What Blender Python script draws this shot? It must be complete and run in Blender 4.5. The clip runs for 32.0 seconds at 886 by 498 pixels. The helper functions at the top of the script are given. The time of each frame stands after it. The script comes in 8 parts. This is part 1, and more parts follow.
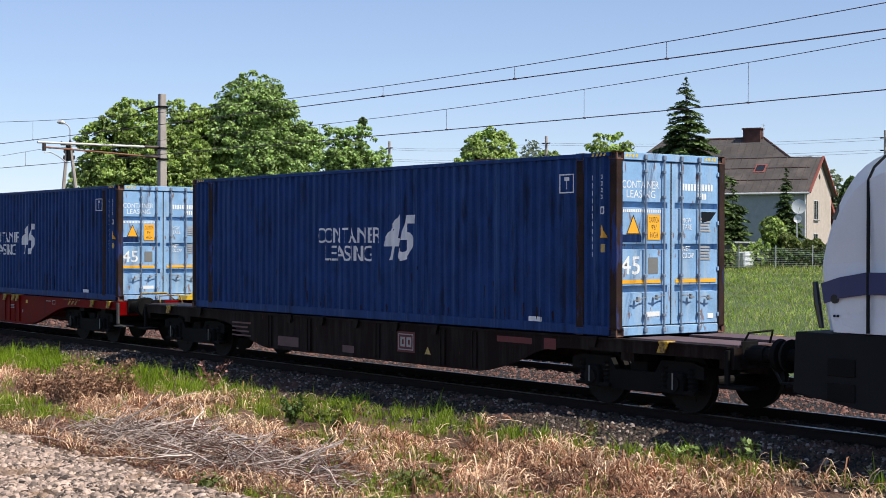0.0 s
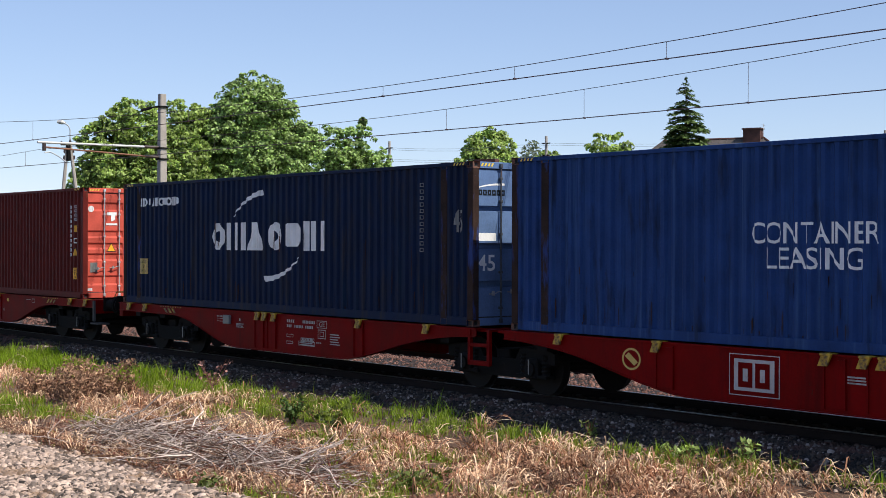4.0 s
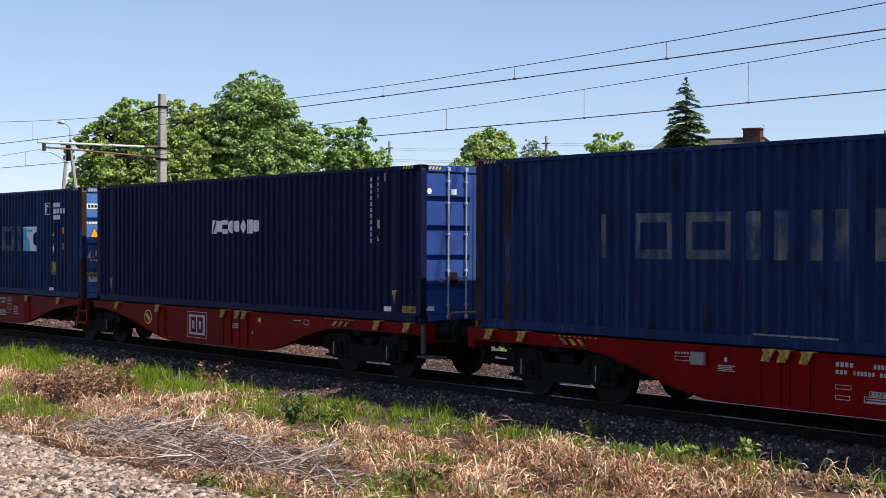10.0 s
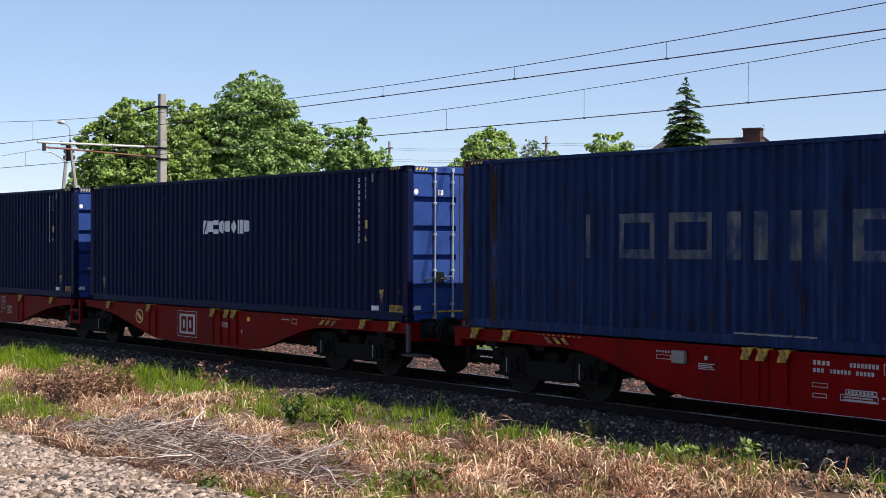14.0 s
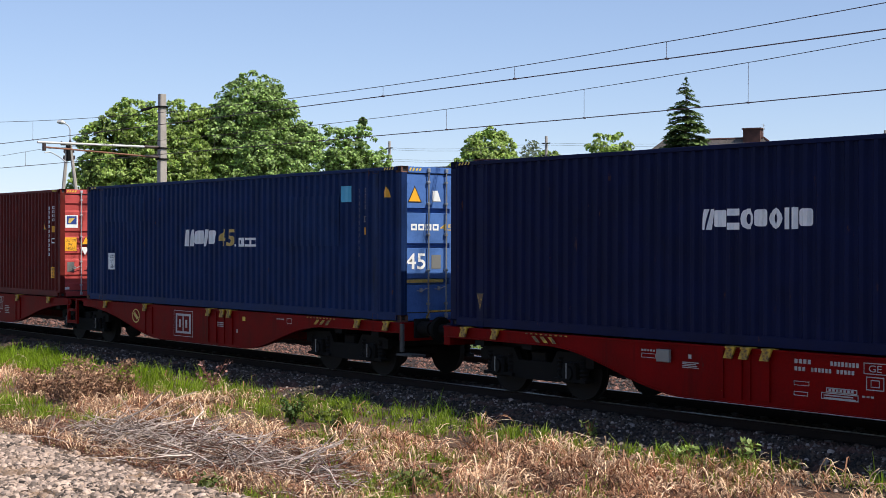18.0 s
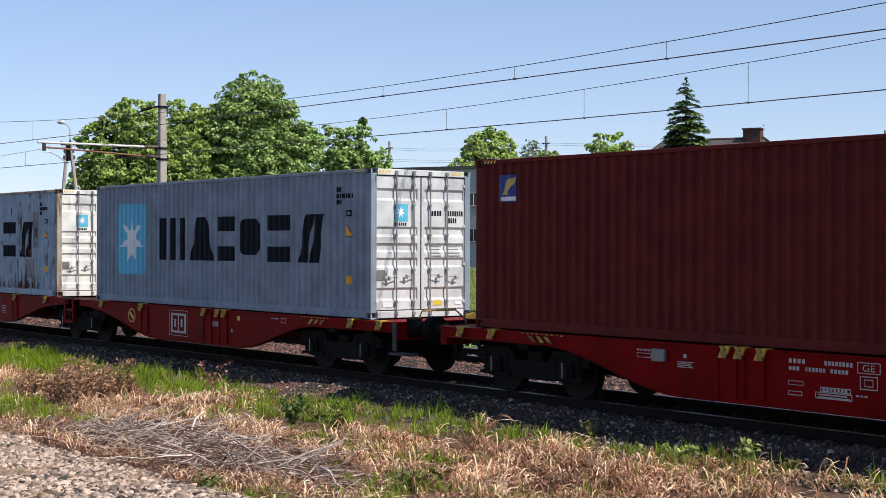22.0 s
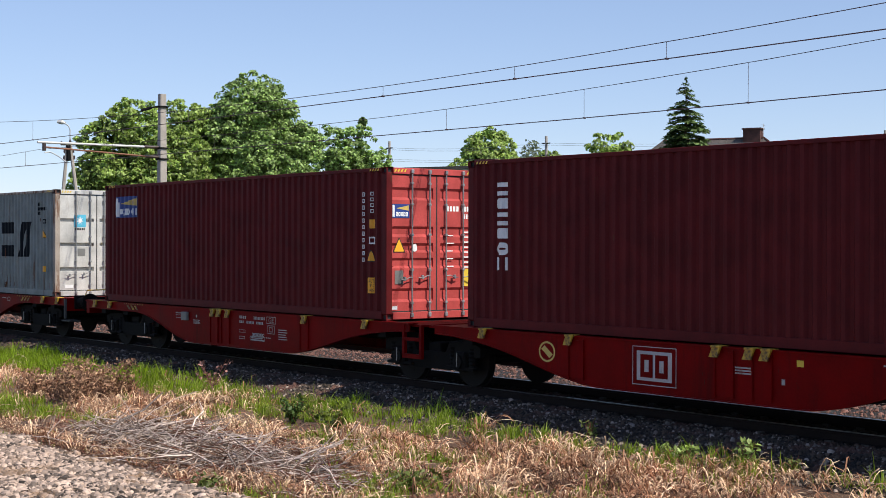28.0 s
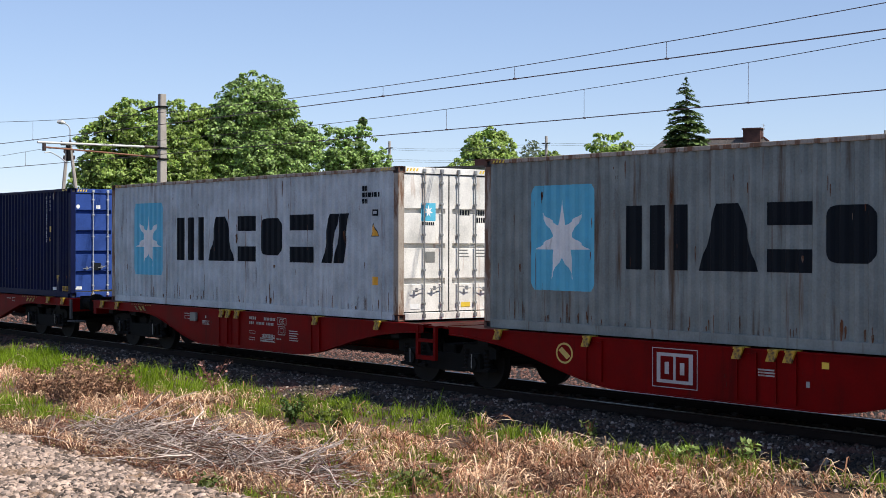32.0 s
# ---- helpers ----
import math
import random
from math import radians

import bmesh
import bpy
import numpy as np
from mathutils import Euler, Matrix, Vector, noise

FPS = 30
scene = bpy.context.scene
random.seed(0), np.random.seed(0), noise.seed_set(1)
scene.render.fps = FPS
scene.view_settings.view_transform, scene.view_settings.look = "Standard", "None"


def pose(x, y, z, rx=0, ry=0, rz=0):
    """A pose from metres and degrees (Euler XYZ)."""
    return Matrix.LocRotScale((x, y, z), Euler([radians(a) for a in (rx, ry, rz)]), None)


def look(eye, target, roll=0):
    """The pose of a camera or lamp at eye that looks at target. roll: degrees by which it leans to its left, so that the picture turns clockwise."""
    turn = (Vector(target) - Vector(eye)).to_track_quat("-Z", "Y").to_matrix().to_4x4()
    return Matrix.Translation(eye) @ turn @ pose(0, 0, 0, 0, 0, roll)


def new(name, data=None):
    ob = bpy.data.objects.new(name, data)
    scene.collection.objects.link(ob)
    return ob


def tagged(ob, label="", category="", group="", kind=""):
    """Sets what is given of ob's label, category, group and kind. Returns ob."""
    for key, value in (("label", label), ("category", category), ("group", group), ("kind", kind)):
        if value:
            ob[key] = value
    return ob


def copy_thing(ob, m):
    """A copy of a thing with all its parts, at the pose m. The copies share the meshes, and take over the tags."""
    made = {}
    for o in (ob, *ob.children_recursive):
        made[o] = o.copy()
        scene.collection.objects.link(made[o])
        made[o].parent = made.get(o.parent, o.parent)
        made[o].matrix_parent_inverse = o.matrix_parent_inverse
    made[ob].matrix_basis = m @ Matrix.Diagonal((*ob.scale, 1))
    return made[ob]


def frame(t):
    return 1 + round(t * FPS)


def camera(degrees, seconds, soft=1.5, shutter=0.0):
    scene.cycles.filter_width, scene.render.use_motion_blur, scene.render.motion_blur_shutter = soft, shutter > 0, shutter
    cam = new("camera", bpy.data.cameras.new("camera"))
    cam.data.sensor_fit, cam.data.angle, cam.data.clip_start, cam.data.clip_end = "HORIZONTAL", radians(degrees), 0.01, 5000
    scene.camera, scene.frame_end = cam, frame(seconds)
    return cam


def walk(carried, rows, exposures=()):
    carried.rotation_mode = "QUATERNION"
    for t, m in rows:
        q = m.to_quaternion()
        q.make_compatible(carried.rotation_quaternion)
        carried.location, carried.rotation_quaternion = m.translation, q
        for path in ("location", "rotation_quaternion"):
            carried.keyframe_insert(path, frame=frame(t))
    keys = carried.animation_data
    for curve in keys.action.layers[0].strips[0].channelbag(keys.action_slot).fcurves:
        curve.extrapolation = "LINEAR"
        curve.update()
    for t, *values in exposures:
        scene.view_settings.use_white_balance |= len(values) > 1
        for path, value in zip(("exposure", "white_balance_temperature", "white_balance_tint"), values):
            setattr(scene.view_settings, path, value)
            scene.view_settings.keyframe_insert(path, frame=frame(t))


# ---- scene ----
# Camera: stands still beside the line, on the near side of the train.
cam = camera(33.104, 32.0, soft=0.72)
EYE = Vector((22.69, -17.572, 2.607))
STAND = look(EYE, EYE + Vector((-0.790024, 0.613068, -0.003066)), 0.151)
walk(cam, [(0.0, STAND), (32.0, STAND)])

# World, sun and exposure.
SUN_AZ, SUN_EL = radians(16.5), radians(50.6)
world = bpy.data.worlds.new("world")
scene.world = world
world.use_nodes = True
wn = world.node_tree.nodes
wn.clear()
w_out = wn.new("ShaderNodeOutputWorld")
w_bg = wn.new("ShaderNodeBackground")
w_sky = wn.new("ShaderNodeTexSky")
w_sky.sky_type = "NISHITA"
w_sky.sun_disc = False
w_sky.sun_elevation = SUN_EL
w_sky.sun_rotation = radians(90.0) - SUN_AZ
w_sky.air_density = 0.85
w_sky.dust_density = 0.0
w_sky.ozone_density = 1.5
w_bg.inputs["Strength"].default_value = 0.145
w_tint = wn.new("ShaderNodeMix")
w_tint.data_type, w_tint.blend_type = "RGBA", "MULTIPLY"
w_tint.inputs[0].default_value = 1.0
w_tint.inputs[7].default_value = (1.06, 1.13, 1.36, 1.0)
w_soft = wn.new("ShaderNodeGamma")
w_soft.inputs[1].default_value = 0.7
world.node_tree.links.new(w_sky.outputs[0], w_soft.inputs[0])
world.node_tree.links.new(w_soft.outputs[0], w_tint.inputs[6])
world.node_tree.links.new(w_tint.outputs[2], w_bg.inputs[0])
world.node_tree.links.new(w_bg.outputs[0], w_out.inputs[0])
sun_data = bpy.data.lights.new("sun", "SUN")
sun_data.energy = 4.6
sun_data.angle = radians(0.53)
sun_data.color = (1.0, 0.945, 0.855)
sun = new("sun", sun_data)
SUN_DIR = Vector((math.cos(SUN_AZ) * math.cos(SUN_EL), math.sin(SUN_AZ) * math.cos(SUN_EL), math.sin(SUN_EL)))
sun.matrix_world = look(SUN_DIR * 100.0, (0, 0, 0))
scene.view_settings.exposure = 0.28

# The train's way: metres travelled against its place at 16 s.


def gone(t):
    a = t - 16.0
    b = a / 16.0
    return 7.4353 * a + 0.0033194 * a * a - 0.5905 * b ** 3 + 0.6527 * b ** 4 + 0.2255 * b ** 5


# ---------------------------------------------------------------- materials
def shade(name, base, rough=0.6, metal=0.0, var=0.18, scale=3.0, fine=40.0, bump=0.15, dist=0.01, stain=None, stain_at=0.62, stain_soft=0.08,
          stain_scale=(1.0, 1.0, 1.0), spec=0.5, rand=0.0, island=0.0, trans=0.0, stain_amount=0.9, spots=None):
    """A Principled material: base colour varied at two scales, an optional second colour in patches, fine relief."""
    m = bpy.data.materials.new(name)
    m.use_nodes = True
    nt = m.node_tree
    n = nt.nodes
    ln = nt.links.new
    n.clear()
    out = n.new("ShaderNodeOutputMaterial")
    bs = n.new("ShaderNodeBsdfPrincipled")
    ln(bs.outputs[0], out.inputs[0])
    bs.inputs["Metallic"].default_value = metal
    bs.inputs["Specular IOR Level"].default_value = spec
    tc = n.new("ShaderNodeTexCoord")
    n1 = n.new("ShaderNodeTexNoise")
    n1.inputs["Scale"].default_value = scale
    n1.inputs["Detail"].default_value = 4.0
    n2 = n.new("ShaderNodeTexNoise")
    n2.inputs["Scale"].default_value = fine
    n2.inputs["Detail"].default_value = 3.0
    for k in (n1, n2):
        ln(tc.outputs["Object"], k.inputs["Vector"])
    add = n.new("ShaderNodeMath")
    add.operation = "MULTIPLY_ADD"
    add.inputs[1].default_value = 0.4
    ln(n2.outputs[0], add.inputs[0])
    ln(n1.outputs[0], add.inputs[2])
    mr = n.new("ShaderNodeMapRange")
    mr.inputs["From Min"].default_value = 0.45
    mr.inputs["From Max"].default_value = 0.95
    mr.inputs["To Min"].default_value = 1.0 - var
    mr.inputs["To Max"].default_value = 1.0 + var
    ln(add.outputs[0], mr.inputs[0])
    val = mr.outputs[0]
    if rand > 0 or island > 0:
        src = n.new("ShaderNodeObjectInfo").outputs["Random"] if rand > 0 else n.new("ShaderNodeNewGeometry").outputs["Random Per Island"]
        r2 = n.new("ShaderNodeMapRange")
        r2.inputs["To Min"].default_value = 1.0 - max(rand, island)
        r2.inputs["To Max"].default_value = 1.0 + max(rand, island)
        ln(src, r2.inputs[0])
        mu = n.new("ShaderNodeMath")
        mu.operation = "MULTIPLY"
        ln(val, mu.inputs[0])
        ln(r2.outputs[0], mu.inputs[1])
        val = mu.outputs[0]
    hs = n.new("ShaderNodeHueSaturation")
    hs.inputs["Color"].default_value = (*base, 1)
    ln(val, hs.inputs["Value"])
    col = hs.outputs[0]
    layers = ([(stain, stain_at, stain_soft, stain_scale, stain_amount)] if stain is not None else []) + ([spots] if spots else [])
    for tone, low, soft_by, size_by, most in layers:
        mp = n.new("ShaderNodeMapping")
        mp.inputs["Scale"].default_value = size_by
        ln(tc.outputs["Object"], mp.inputs[0])
        n3 = n.new("ShaderNodeTexNoise")
        n3.inputs["Scale"].default_value = 1.0
        n3.inputs["Detail"].default_value = 7.0
        n3.inputs["Roughness"].default_value = 0.65
        ln(mp.outputs[0], n3.inputs["Vector"])
        m3 = n.new("ShaderNodeMapRange")
        m3.inputs["From Min"].default_value = low
        m3.inputs["From Max"].default_value = low + soft_by
        m3.inputs["To Max"].default_value = most
        ln(n3.outputs[0], m3.inputs[0])
        mx = n.new("ShaderNodeMix")
        mx.data_type = "RGBA"
        ln(m3.outputs[0], mx.inputs[0])
        ln(col, mx.inputs[6])
        mx.inputs[7].default_value = (*tone, 1)
        col = mx.outputs[2]
    ln(col, bs.inputs["Base Color"])
    rr = n.new("ShaderNodeMapRange")
    rr.inputs["To Min"].default_value = max(0.03, rough - 0.12)
    rr.inputs["To Max"].default_value = min(1.0, rough + 0.12)
    ln(n1.outputs[0], rr.inputs[0])
    ln(rr.outputs[0], bs.inputs["Roughness"])
    if bump > 0:
        bp = n.new("ShaderNodeBump")
        bp.inputs["Strength"].default_value = bump
        bp.inputs["Distance"].default_value = dist
        ln(n2.outputs[0], bp.inputs["Height"])
        ln(bp.outputs[0], bs.inputs["Normal"])
    if trans > 0:
        tl = n.new("ShaderNodeBsdfTranslucent")
        ln(col, tl.inputs[0])
        ms = n.new("ShaderNodeMixShader")
        ms.inputs[0].default_value = trans
        ln(bs.outputs[0], ms.inputs[1])
        ln(tl.outputs[0], ms.inputs[2])
        ln(ms.outputs[0], out.inputs[0])
    return m


RUST = (0.10, 0.04, 0.02)
GRIME = (0.035, 0.03, 0.027)
STREAK = (5.0, 5.0, 0.55)
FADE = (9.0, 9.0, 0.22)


def paint(name, base, stain=GRIME, at=0.6, soft=0.16, amount=0.6, rough=0.55, var=0.26, streak=STREAK, chips=(0.09, 0.038, 0.02), chip_at=0.665, spec=0.09, chip_by=(6.0, 6.0, 2.2)):
    return shade(name, base, rough=rough, var=var, scale=1.8, fine=30.0, bump=0.08, dist=0.006, stain=stain, stain_at=at, stain_soft=soft,
                 stain_scale=streak, stain_amount=amount, spec=spec, spots=(chips, chip_at, 0.05 if chip_by[2] > 1 else 0.14, chip_by, 0.85))


M_STEEL = shade("worn_steel", (0.30, 0.30, 0.30), 0.45, 0.6, var=0.3, stain=RUST, stain_at=0.6, stain_soft=0.1, stain_scale=(6, 6, 2))
M_BARDARK = shade("dark_painted_bar", (0.055, 0.06, 0.07), 0.5, 0.3, var=0.3, stain=RUST, stain_at=0.6, stain_soft=0.1, stain_scale=(6, 6, 2))
M_GALV = shade("galvanised_steel", (0.52, 0.525, 0.53), 0.42, 0.45, var=0.2)
M_RAIL = shade("rail_rust", (0.016, 0.010, 0.008), 0.85, 0.0, var=0.3, spec=0.2)
M_RAILTOP = shade("polished_rail_head", (0.40, 0.40, 0.40), 0.35, 1.0, var=0.1, bump=0.03)
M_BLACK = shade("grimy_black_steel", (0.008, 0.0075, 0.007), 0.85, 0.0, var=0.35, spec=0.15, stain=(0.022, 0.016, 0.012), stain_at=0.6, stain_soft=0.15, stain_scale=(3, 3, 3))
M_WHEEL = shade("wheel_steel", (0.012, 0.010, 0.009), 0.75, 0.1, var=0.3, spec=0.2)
M_RUBBER = shade("black_rubber", (0.015, 0.015, 0.015), 0.8, 0.0)
M_YELLOW = shade("chipped_yellow_paint", (0.47, 0.29, 0.022), 0.55, var=0.3, stain=(0.07, 0.035, 0.025), stain_at=0.44, stain_soft=0.12, stain_scale=(7, 7, 7))
M_ENDYELLOW = shade("bright_yellow_plate", (0.66, 0.40, 0.02), 0.5, var=0.18, stain=(0.30, 0.15, 0.02), stain_at=0.62, stain_soft=0.1, stain_scale=(5, 5, 5))
M_HAZ = shade("warning_yellow", (0.70, 0.48, 0.04), 0.5, var=0.1)
M_HAZB = shade("warning_black", (0.02, 0.02, 0.02), 0.5, var=0.1)
M_WHITE = shade("white_lettering", (0.78, 0.78, 0.76), 0.5, var=0.12, stain=(0.30, 0.27, 0.24), stain_at=0.6, stain_soft=0.15, stain_scale=(6, 6, 1.2))
M_BARBLUE = shade("pale_blue_painted_bar", (0.17, 0.21, 0.27), 0.55, var=0.25, stain=RUST, stain_at=0.6, stain_soft=0.1, stain_scale=(6, 6, 3))
# White with dusty stains, its base dimmed for the shaded wagon sides.
M_SOFTWHITE = shade("dusty_dimmed_white_lettering", (0.345, 0.3375, 0.3225), 0.6, var=0.2, stain=(0.16, 0.10, 0.09), stain_at=0.55, stain_soft=0.15, stain_scale=(8, 8, 3))
M_PLATE = shade("dusty_white_plate", (0.43, 0.40, 0.40), 0.6, var=0.18, stain=(0.2, 0.12, 0.1), stain_at=0.6, stain_soft=0.15, stain_scale=(5, 5, 3))
M_FADED = shade("faded_lettering", (0.115, 0.125, 0.125), 0.6, var=0.35, spec=0.15, stain=(0.012, 0.032, 0.10), stain_at=0.43, stain_soft=0.16, stain_scale=(3, 3, 2))
M_DARKLET = shade("dark_navy_lettering", (0.008, 0.011, 0.015), 0.7, var=0.15, spec=0.12)
M_ORANGE = shade("orange_sticker", (0.84, 0.39, 0.02), 0.5, var=0.12, stain=(0.45, 0.20, 0.03), stain_at=0.64, stain_soft=0.15, stain_scale=(8, 8, 4))
M_CYAN = shade("light_blue_panel", (0.095, 0.45, 0.62), 0.5, var=0.1)
M_NAVY = shade("navy_sticker", (0.02, 0.05, 0.22), 0.5, var=0.1)
M_GOLD = shade("gold_lettering", (0.58, 0.40, 0.10), 0.5, var=0.2, stain=(0.2, 0.16, 0.12), stain_at=0.55, stain_soft=0.15, stain_scale=(6, 6, 3))
M_GREY = shade("grey_plate", (0.198, 0.198, 0.187), 0.5, 0.2, var=0.1)
M_DARKGREY = shade("grimy_grey_steel", (0.075, 0.074, 0.072), 0.7, 0.1, var=0.3, spec=0.2, stain=(0.03, 0.022, 0.018), stain_at=0.5, stain_soft=0.15, stain_scale=(6, 6, 3))
M_WRED = paint("wagon_red_paint", (0.155, 0.0012, 0.0018), stain=(0.07, 0.003, 0.003), at=0.52, soft=0.2, amount=0.7, rough=0.5, spec=0.05, chips=(0.05, 0.02, 0.015))
M_WBROWN = paint("wagon_brown_paint", (0.0117, 0.00585, 0.0052), stain=GRIME, at=0.45, soft=0.2, rough=0.7)
M_CASTING = shade("rusty_casting", (0.13, 0.06, 0.04), 0.75, 0.1, var=0.35)
M_GASKET = shade("door_gasket", (0.02, 0.02, 0.021), 0.7)
M_LOCOWHITE = shade("white_coachwork", (0.74, 0.76, 0.78), 0.3, var=0.06, scale=1.0, bump=0.02)
M_LOCOBLUE = shade("blue_coach_stripe", (0.012, 0.016, 0.10), 0.35, var=0.08)
M_LOCODARK = shade("dark_grey_underframe", (0.010, 0.0115, 0.0125), 0.7, var=0.25, spec=0.15)
M_GLASS = shade("dark_window_glass", (0.02, 0.022, 0.025), 0.08, var=0.05, bump=0.0)
M_SLEEPER = shade("concrete_sleeper", (0.085, 0.07, 0.06), 0.9, var=0.25, fine=60, bump=0.4, stain=(0.05, 0.03, 0.022), stain_at=0.5, stain_soft=0.2, stain_scale=(2, 2, 2))
M_CONC = shade("weathered_concrete", (0.37, 0.325, 0.285), 0.9, var=0.2, fine=30, bump=0.3, stain=(0.12, 0.11, 0.10), stain_at=0.58, stain_soft=0.2, stain_scale=(3, 3, 0.5))
M_WIRE = shade("dull_copper_wire", (0.085, 0.05, 0.052), 0.6, 0.3, var=0.1, bump=0.0)
M_INSUL = shade("brown_porcelain", (0.05, 0.03, 0.025), 0.3, var=0.1, bump=0.0)

# Container paints. Side paints hold shade in their colour; door copies are sunlit.
P_LEASE = paint("shaded_faded_royal_blue", (0.0155, 0.047, 0.156), stain=(0.042, 0.095, 0.22), at=0.53, soft=0.12, amount=0.7, streak=FADE, chips=(0.010, 0.018, 0.045), chip_at=0.54, chip_by=(4.0, 4.0, 0.7))
P_LEASE_LIT = paint("sunlit_bleached_blue", (0.23, 0.39, 0.59), stain=(0.40, 0.48, 0.55), at=0.5, soft=0.2, amount=0.7, var=0.22, chips=(0.20, 0.11, 0.07), chip_at=0.60)
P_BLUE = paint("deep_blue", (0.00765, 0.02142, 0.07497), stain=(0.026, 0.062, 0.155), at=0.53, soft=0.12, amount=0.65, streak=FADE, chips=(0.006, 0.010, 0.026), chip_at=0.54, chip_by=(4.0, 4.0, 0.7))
P_BLUE_LIT = paint("sunlit_deep_blue_door", (0.078, 0.168, 0.44), at=0.6, soft=0.2, amount=0.4, chips=(0.16, 0.075, 0.04), chip_at=0.62)
P_NAVY = paint("shaded_navy_blue", (0.0052, 0.0088, 0.041), spec=0.09, at=0.62, soft=0.2, amount=0.3)
P_NAVY_LIT = paint("sunlit_navy_blue_door", (0.029, 0.064, 0.235), at=0.66, soft=0.2, amount=0.3)
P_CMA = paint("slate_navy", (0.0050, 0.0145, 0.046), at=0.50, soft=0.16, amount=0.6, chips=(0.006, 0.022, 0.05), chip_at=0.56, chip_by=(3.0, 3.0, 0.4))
P_CMA_LIT = paint("sunlit_slate_navy_door", (0.105, 0.17, 0.31), at=0.6, soft=0.2, amount=0.4)
# Reds: the sides are darkened as shade, the door copies brightened as sun.
P_RED = paint("shaded_brick_red_oxide", (0.108, 0.0145, 0.0112), stain=(0.05, 0.008, 0.008), at=0.55, soft=0.2, amount=0.5)
P_RED_LIT = paint("sunlit_oxide_red", (0.52, 0.088, 0.06), stain=(0.2, 0.04, 0.03), at=0.62, soft=0.2, amount=0.3)
P_MAROON = paint("shaded_maroon_oxide", (0.098, 0.0115, 0.0125), stain=(0.06, 0.009, 0.011), at=0.55, soft=0.2, amount=0.5)
P_MAROON_LIT = paint("sunlit_rose_oxide_red", (0.43, 0.070, 0.064), stain=(0.2, 0.05, 0.05), at=0.62, soft=0.2, amount=0.3)
# Greys: bluish dark side copies for shade, near-white door copies for sunlight.
P_GREY = paint("shaded_pale_grey_paint", (0.225, 0.268, 0.315), stain=(0.16, 0.165, 0.17), at=0.52, soft=0.25, amount=0.5, streak=FADE)
P_GREY_LIT = paint("sunlit_pale_grey_door", (0.56, 0.56, 0.56), stain=(0.35, 0.31, 0.27), at=0.66, soft=0.2, amount=0.4)
P_OLDGREY = paint("shaded_rust_streaked_grey", (0.47, 0.51, 0.525), stain=(0.15, 0.075, 0.04), at=0.575, soft=0.14, amount=0.8, streak=(4.5, 4.5, 0.4))
P_OLDGREY_LIT = paint("sunlit_grimy_grey_door", (0.70, 0.675, 0.63), stain=(0.32, 0.15, 0.055), at=0.585, soft=0.12, amount=0.8)
P_DULLGREY = paint("shaded_dull_warm_grey", (0.228, 0.25, 0.236), stain=(0.11, 0.06, 0.032), at=0.565, soft=0.12, amount=0.85, streak=(5.0, 5.0, 0.35))
P_DULLGREY_LIT = paint("sunlit_dull_grey_door", (0.52, 0.51, 0.48), stain=(0.25, 0.17, 0.11), at=0.6, soft=0.14, amount=0.6)
P_WORNGREY = paint("shaded_rust_patched_grey", (0.3323, 0.4072, 0.4638), stain=(0.12, 0.06, 0.035), at=0.555, soft=0.07, amount=0.88, streak=(1.8, 1.8, 0.75))


# ---------------------------------------------------------------- mesh helpers
def mesh_of(name, bm, material, smooth=False):
    me = bpy.data.meshes.new(name)
    bm.normal_update()
    bm.to_mesh(me)
    bm.free()
    for m in (material if isinstance(material, (list, tuple)) else [material]):
        me.materials.append(m)
    if smooth:
        me.polygons.foreach_set("use_smooth", [True] * len(me.polygons))
    return me


def part(name, bm, material, parent, label="", smooth=False):
    """One mesh object under a thing or a part. bm may be a finished mesh that is shared."""
    me = bm if isinstance(bm, bpy.types.Mesh) else mesh_of(name, bm, material, smooth)
    ob = new(name, me)
    ob.parent = parent
    if label:
        ob["label"] = label
    if name in ("number_marking", "rust_staining", "small_lettering", "warning_stripes"):
        ob["kind"] = "stuff"
    return ob


def thing(name, label, category, group="", kind=""):
    return tagged(new(name), label, category, group, kind)


def box(bm, x0, x1, y0, y1, z0, z1, bevel=0.0, mi=0):
    v = [bm.verts.new((x, y, z)) for x in (x0, x1) for y in (y0, y1) for z in (z0, z1)]
    fs = [bm.faces.new([v[i] for i in q]) for q in ((0, 1, 3, 2), (4, 6, 7, 5), (0, 4, 5, 1), (2, 3, 7, 6), (0, 2, 6, 4), (1, 5, 7, 3))]
    for f in fs:
        f.material_index = mi
    if bevel > 0:
        es = {e for f in fs for e in f.edges}
        bmesh.ops.bevel(bm, geom=list(es), offset=bevel, segments=1, affect="EDGES")
    return bm


def one_box(x0, x1, y0, y1, z0, z1, bevel=0.0):
    return box(bmesh.new(), x0, x1, y0, y1, z0, z1, bevel)


def rod(bm, a, b, r0, r1=None, seg=8, caps=True, mi=0):
    """A tapered round bar from a to b."""
    a, b = Vector(a), Vector(b)
    r1 = r0 if r1 is None else r1
    d = (b - a).normalized()
    s = d.orthogonal().normalized()
    u = d.cross(s)
    ra = [bm.verts.new(a + (s * math.cos(k) + u * math.sin(k)) * r0) for k in (2 * math.pi * i / seg for i in range(seg))]
    rb = [bm.verts.new(b + (s * math.cos(k) + u * math.sin(k)) * r1) for k in (2 * math.pi * i / seg for i in range(seg))]
    for i in range(seg):
        f = bm.faces.new((ra[i], ra[(i + 1) % seg], rb[(i + 1) % seg], rb[i]))
        f.material_index = mi
    if caps:
        bm.faces.new(ra[::-1]).material_index = mi
        bm.faces.new(rb).material_index = mi
    return bm


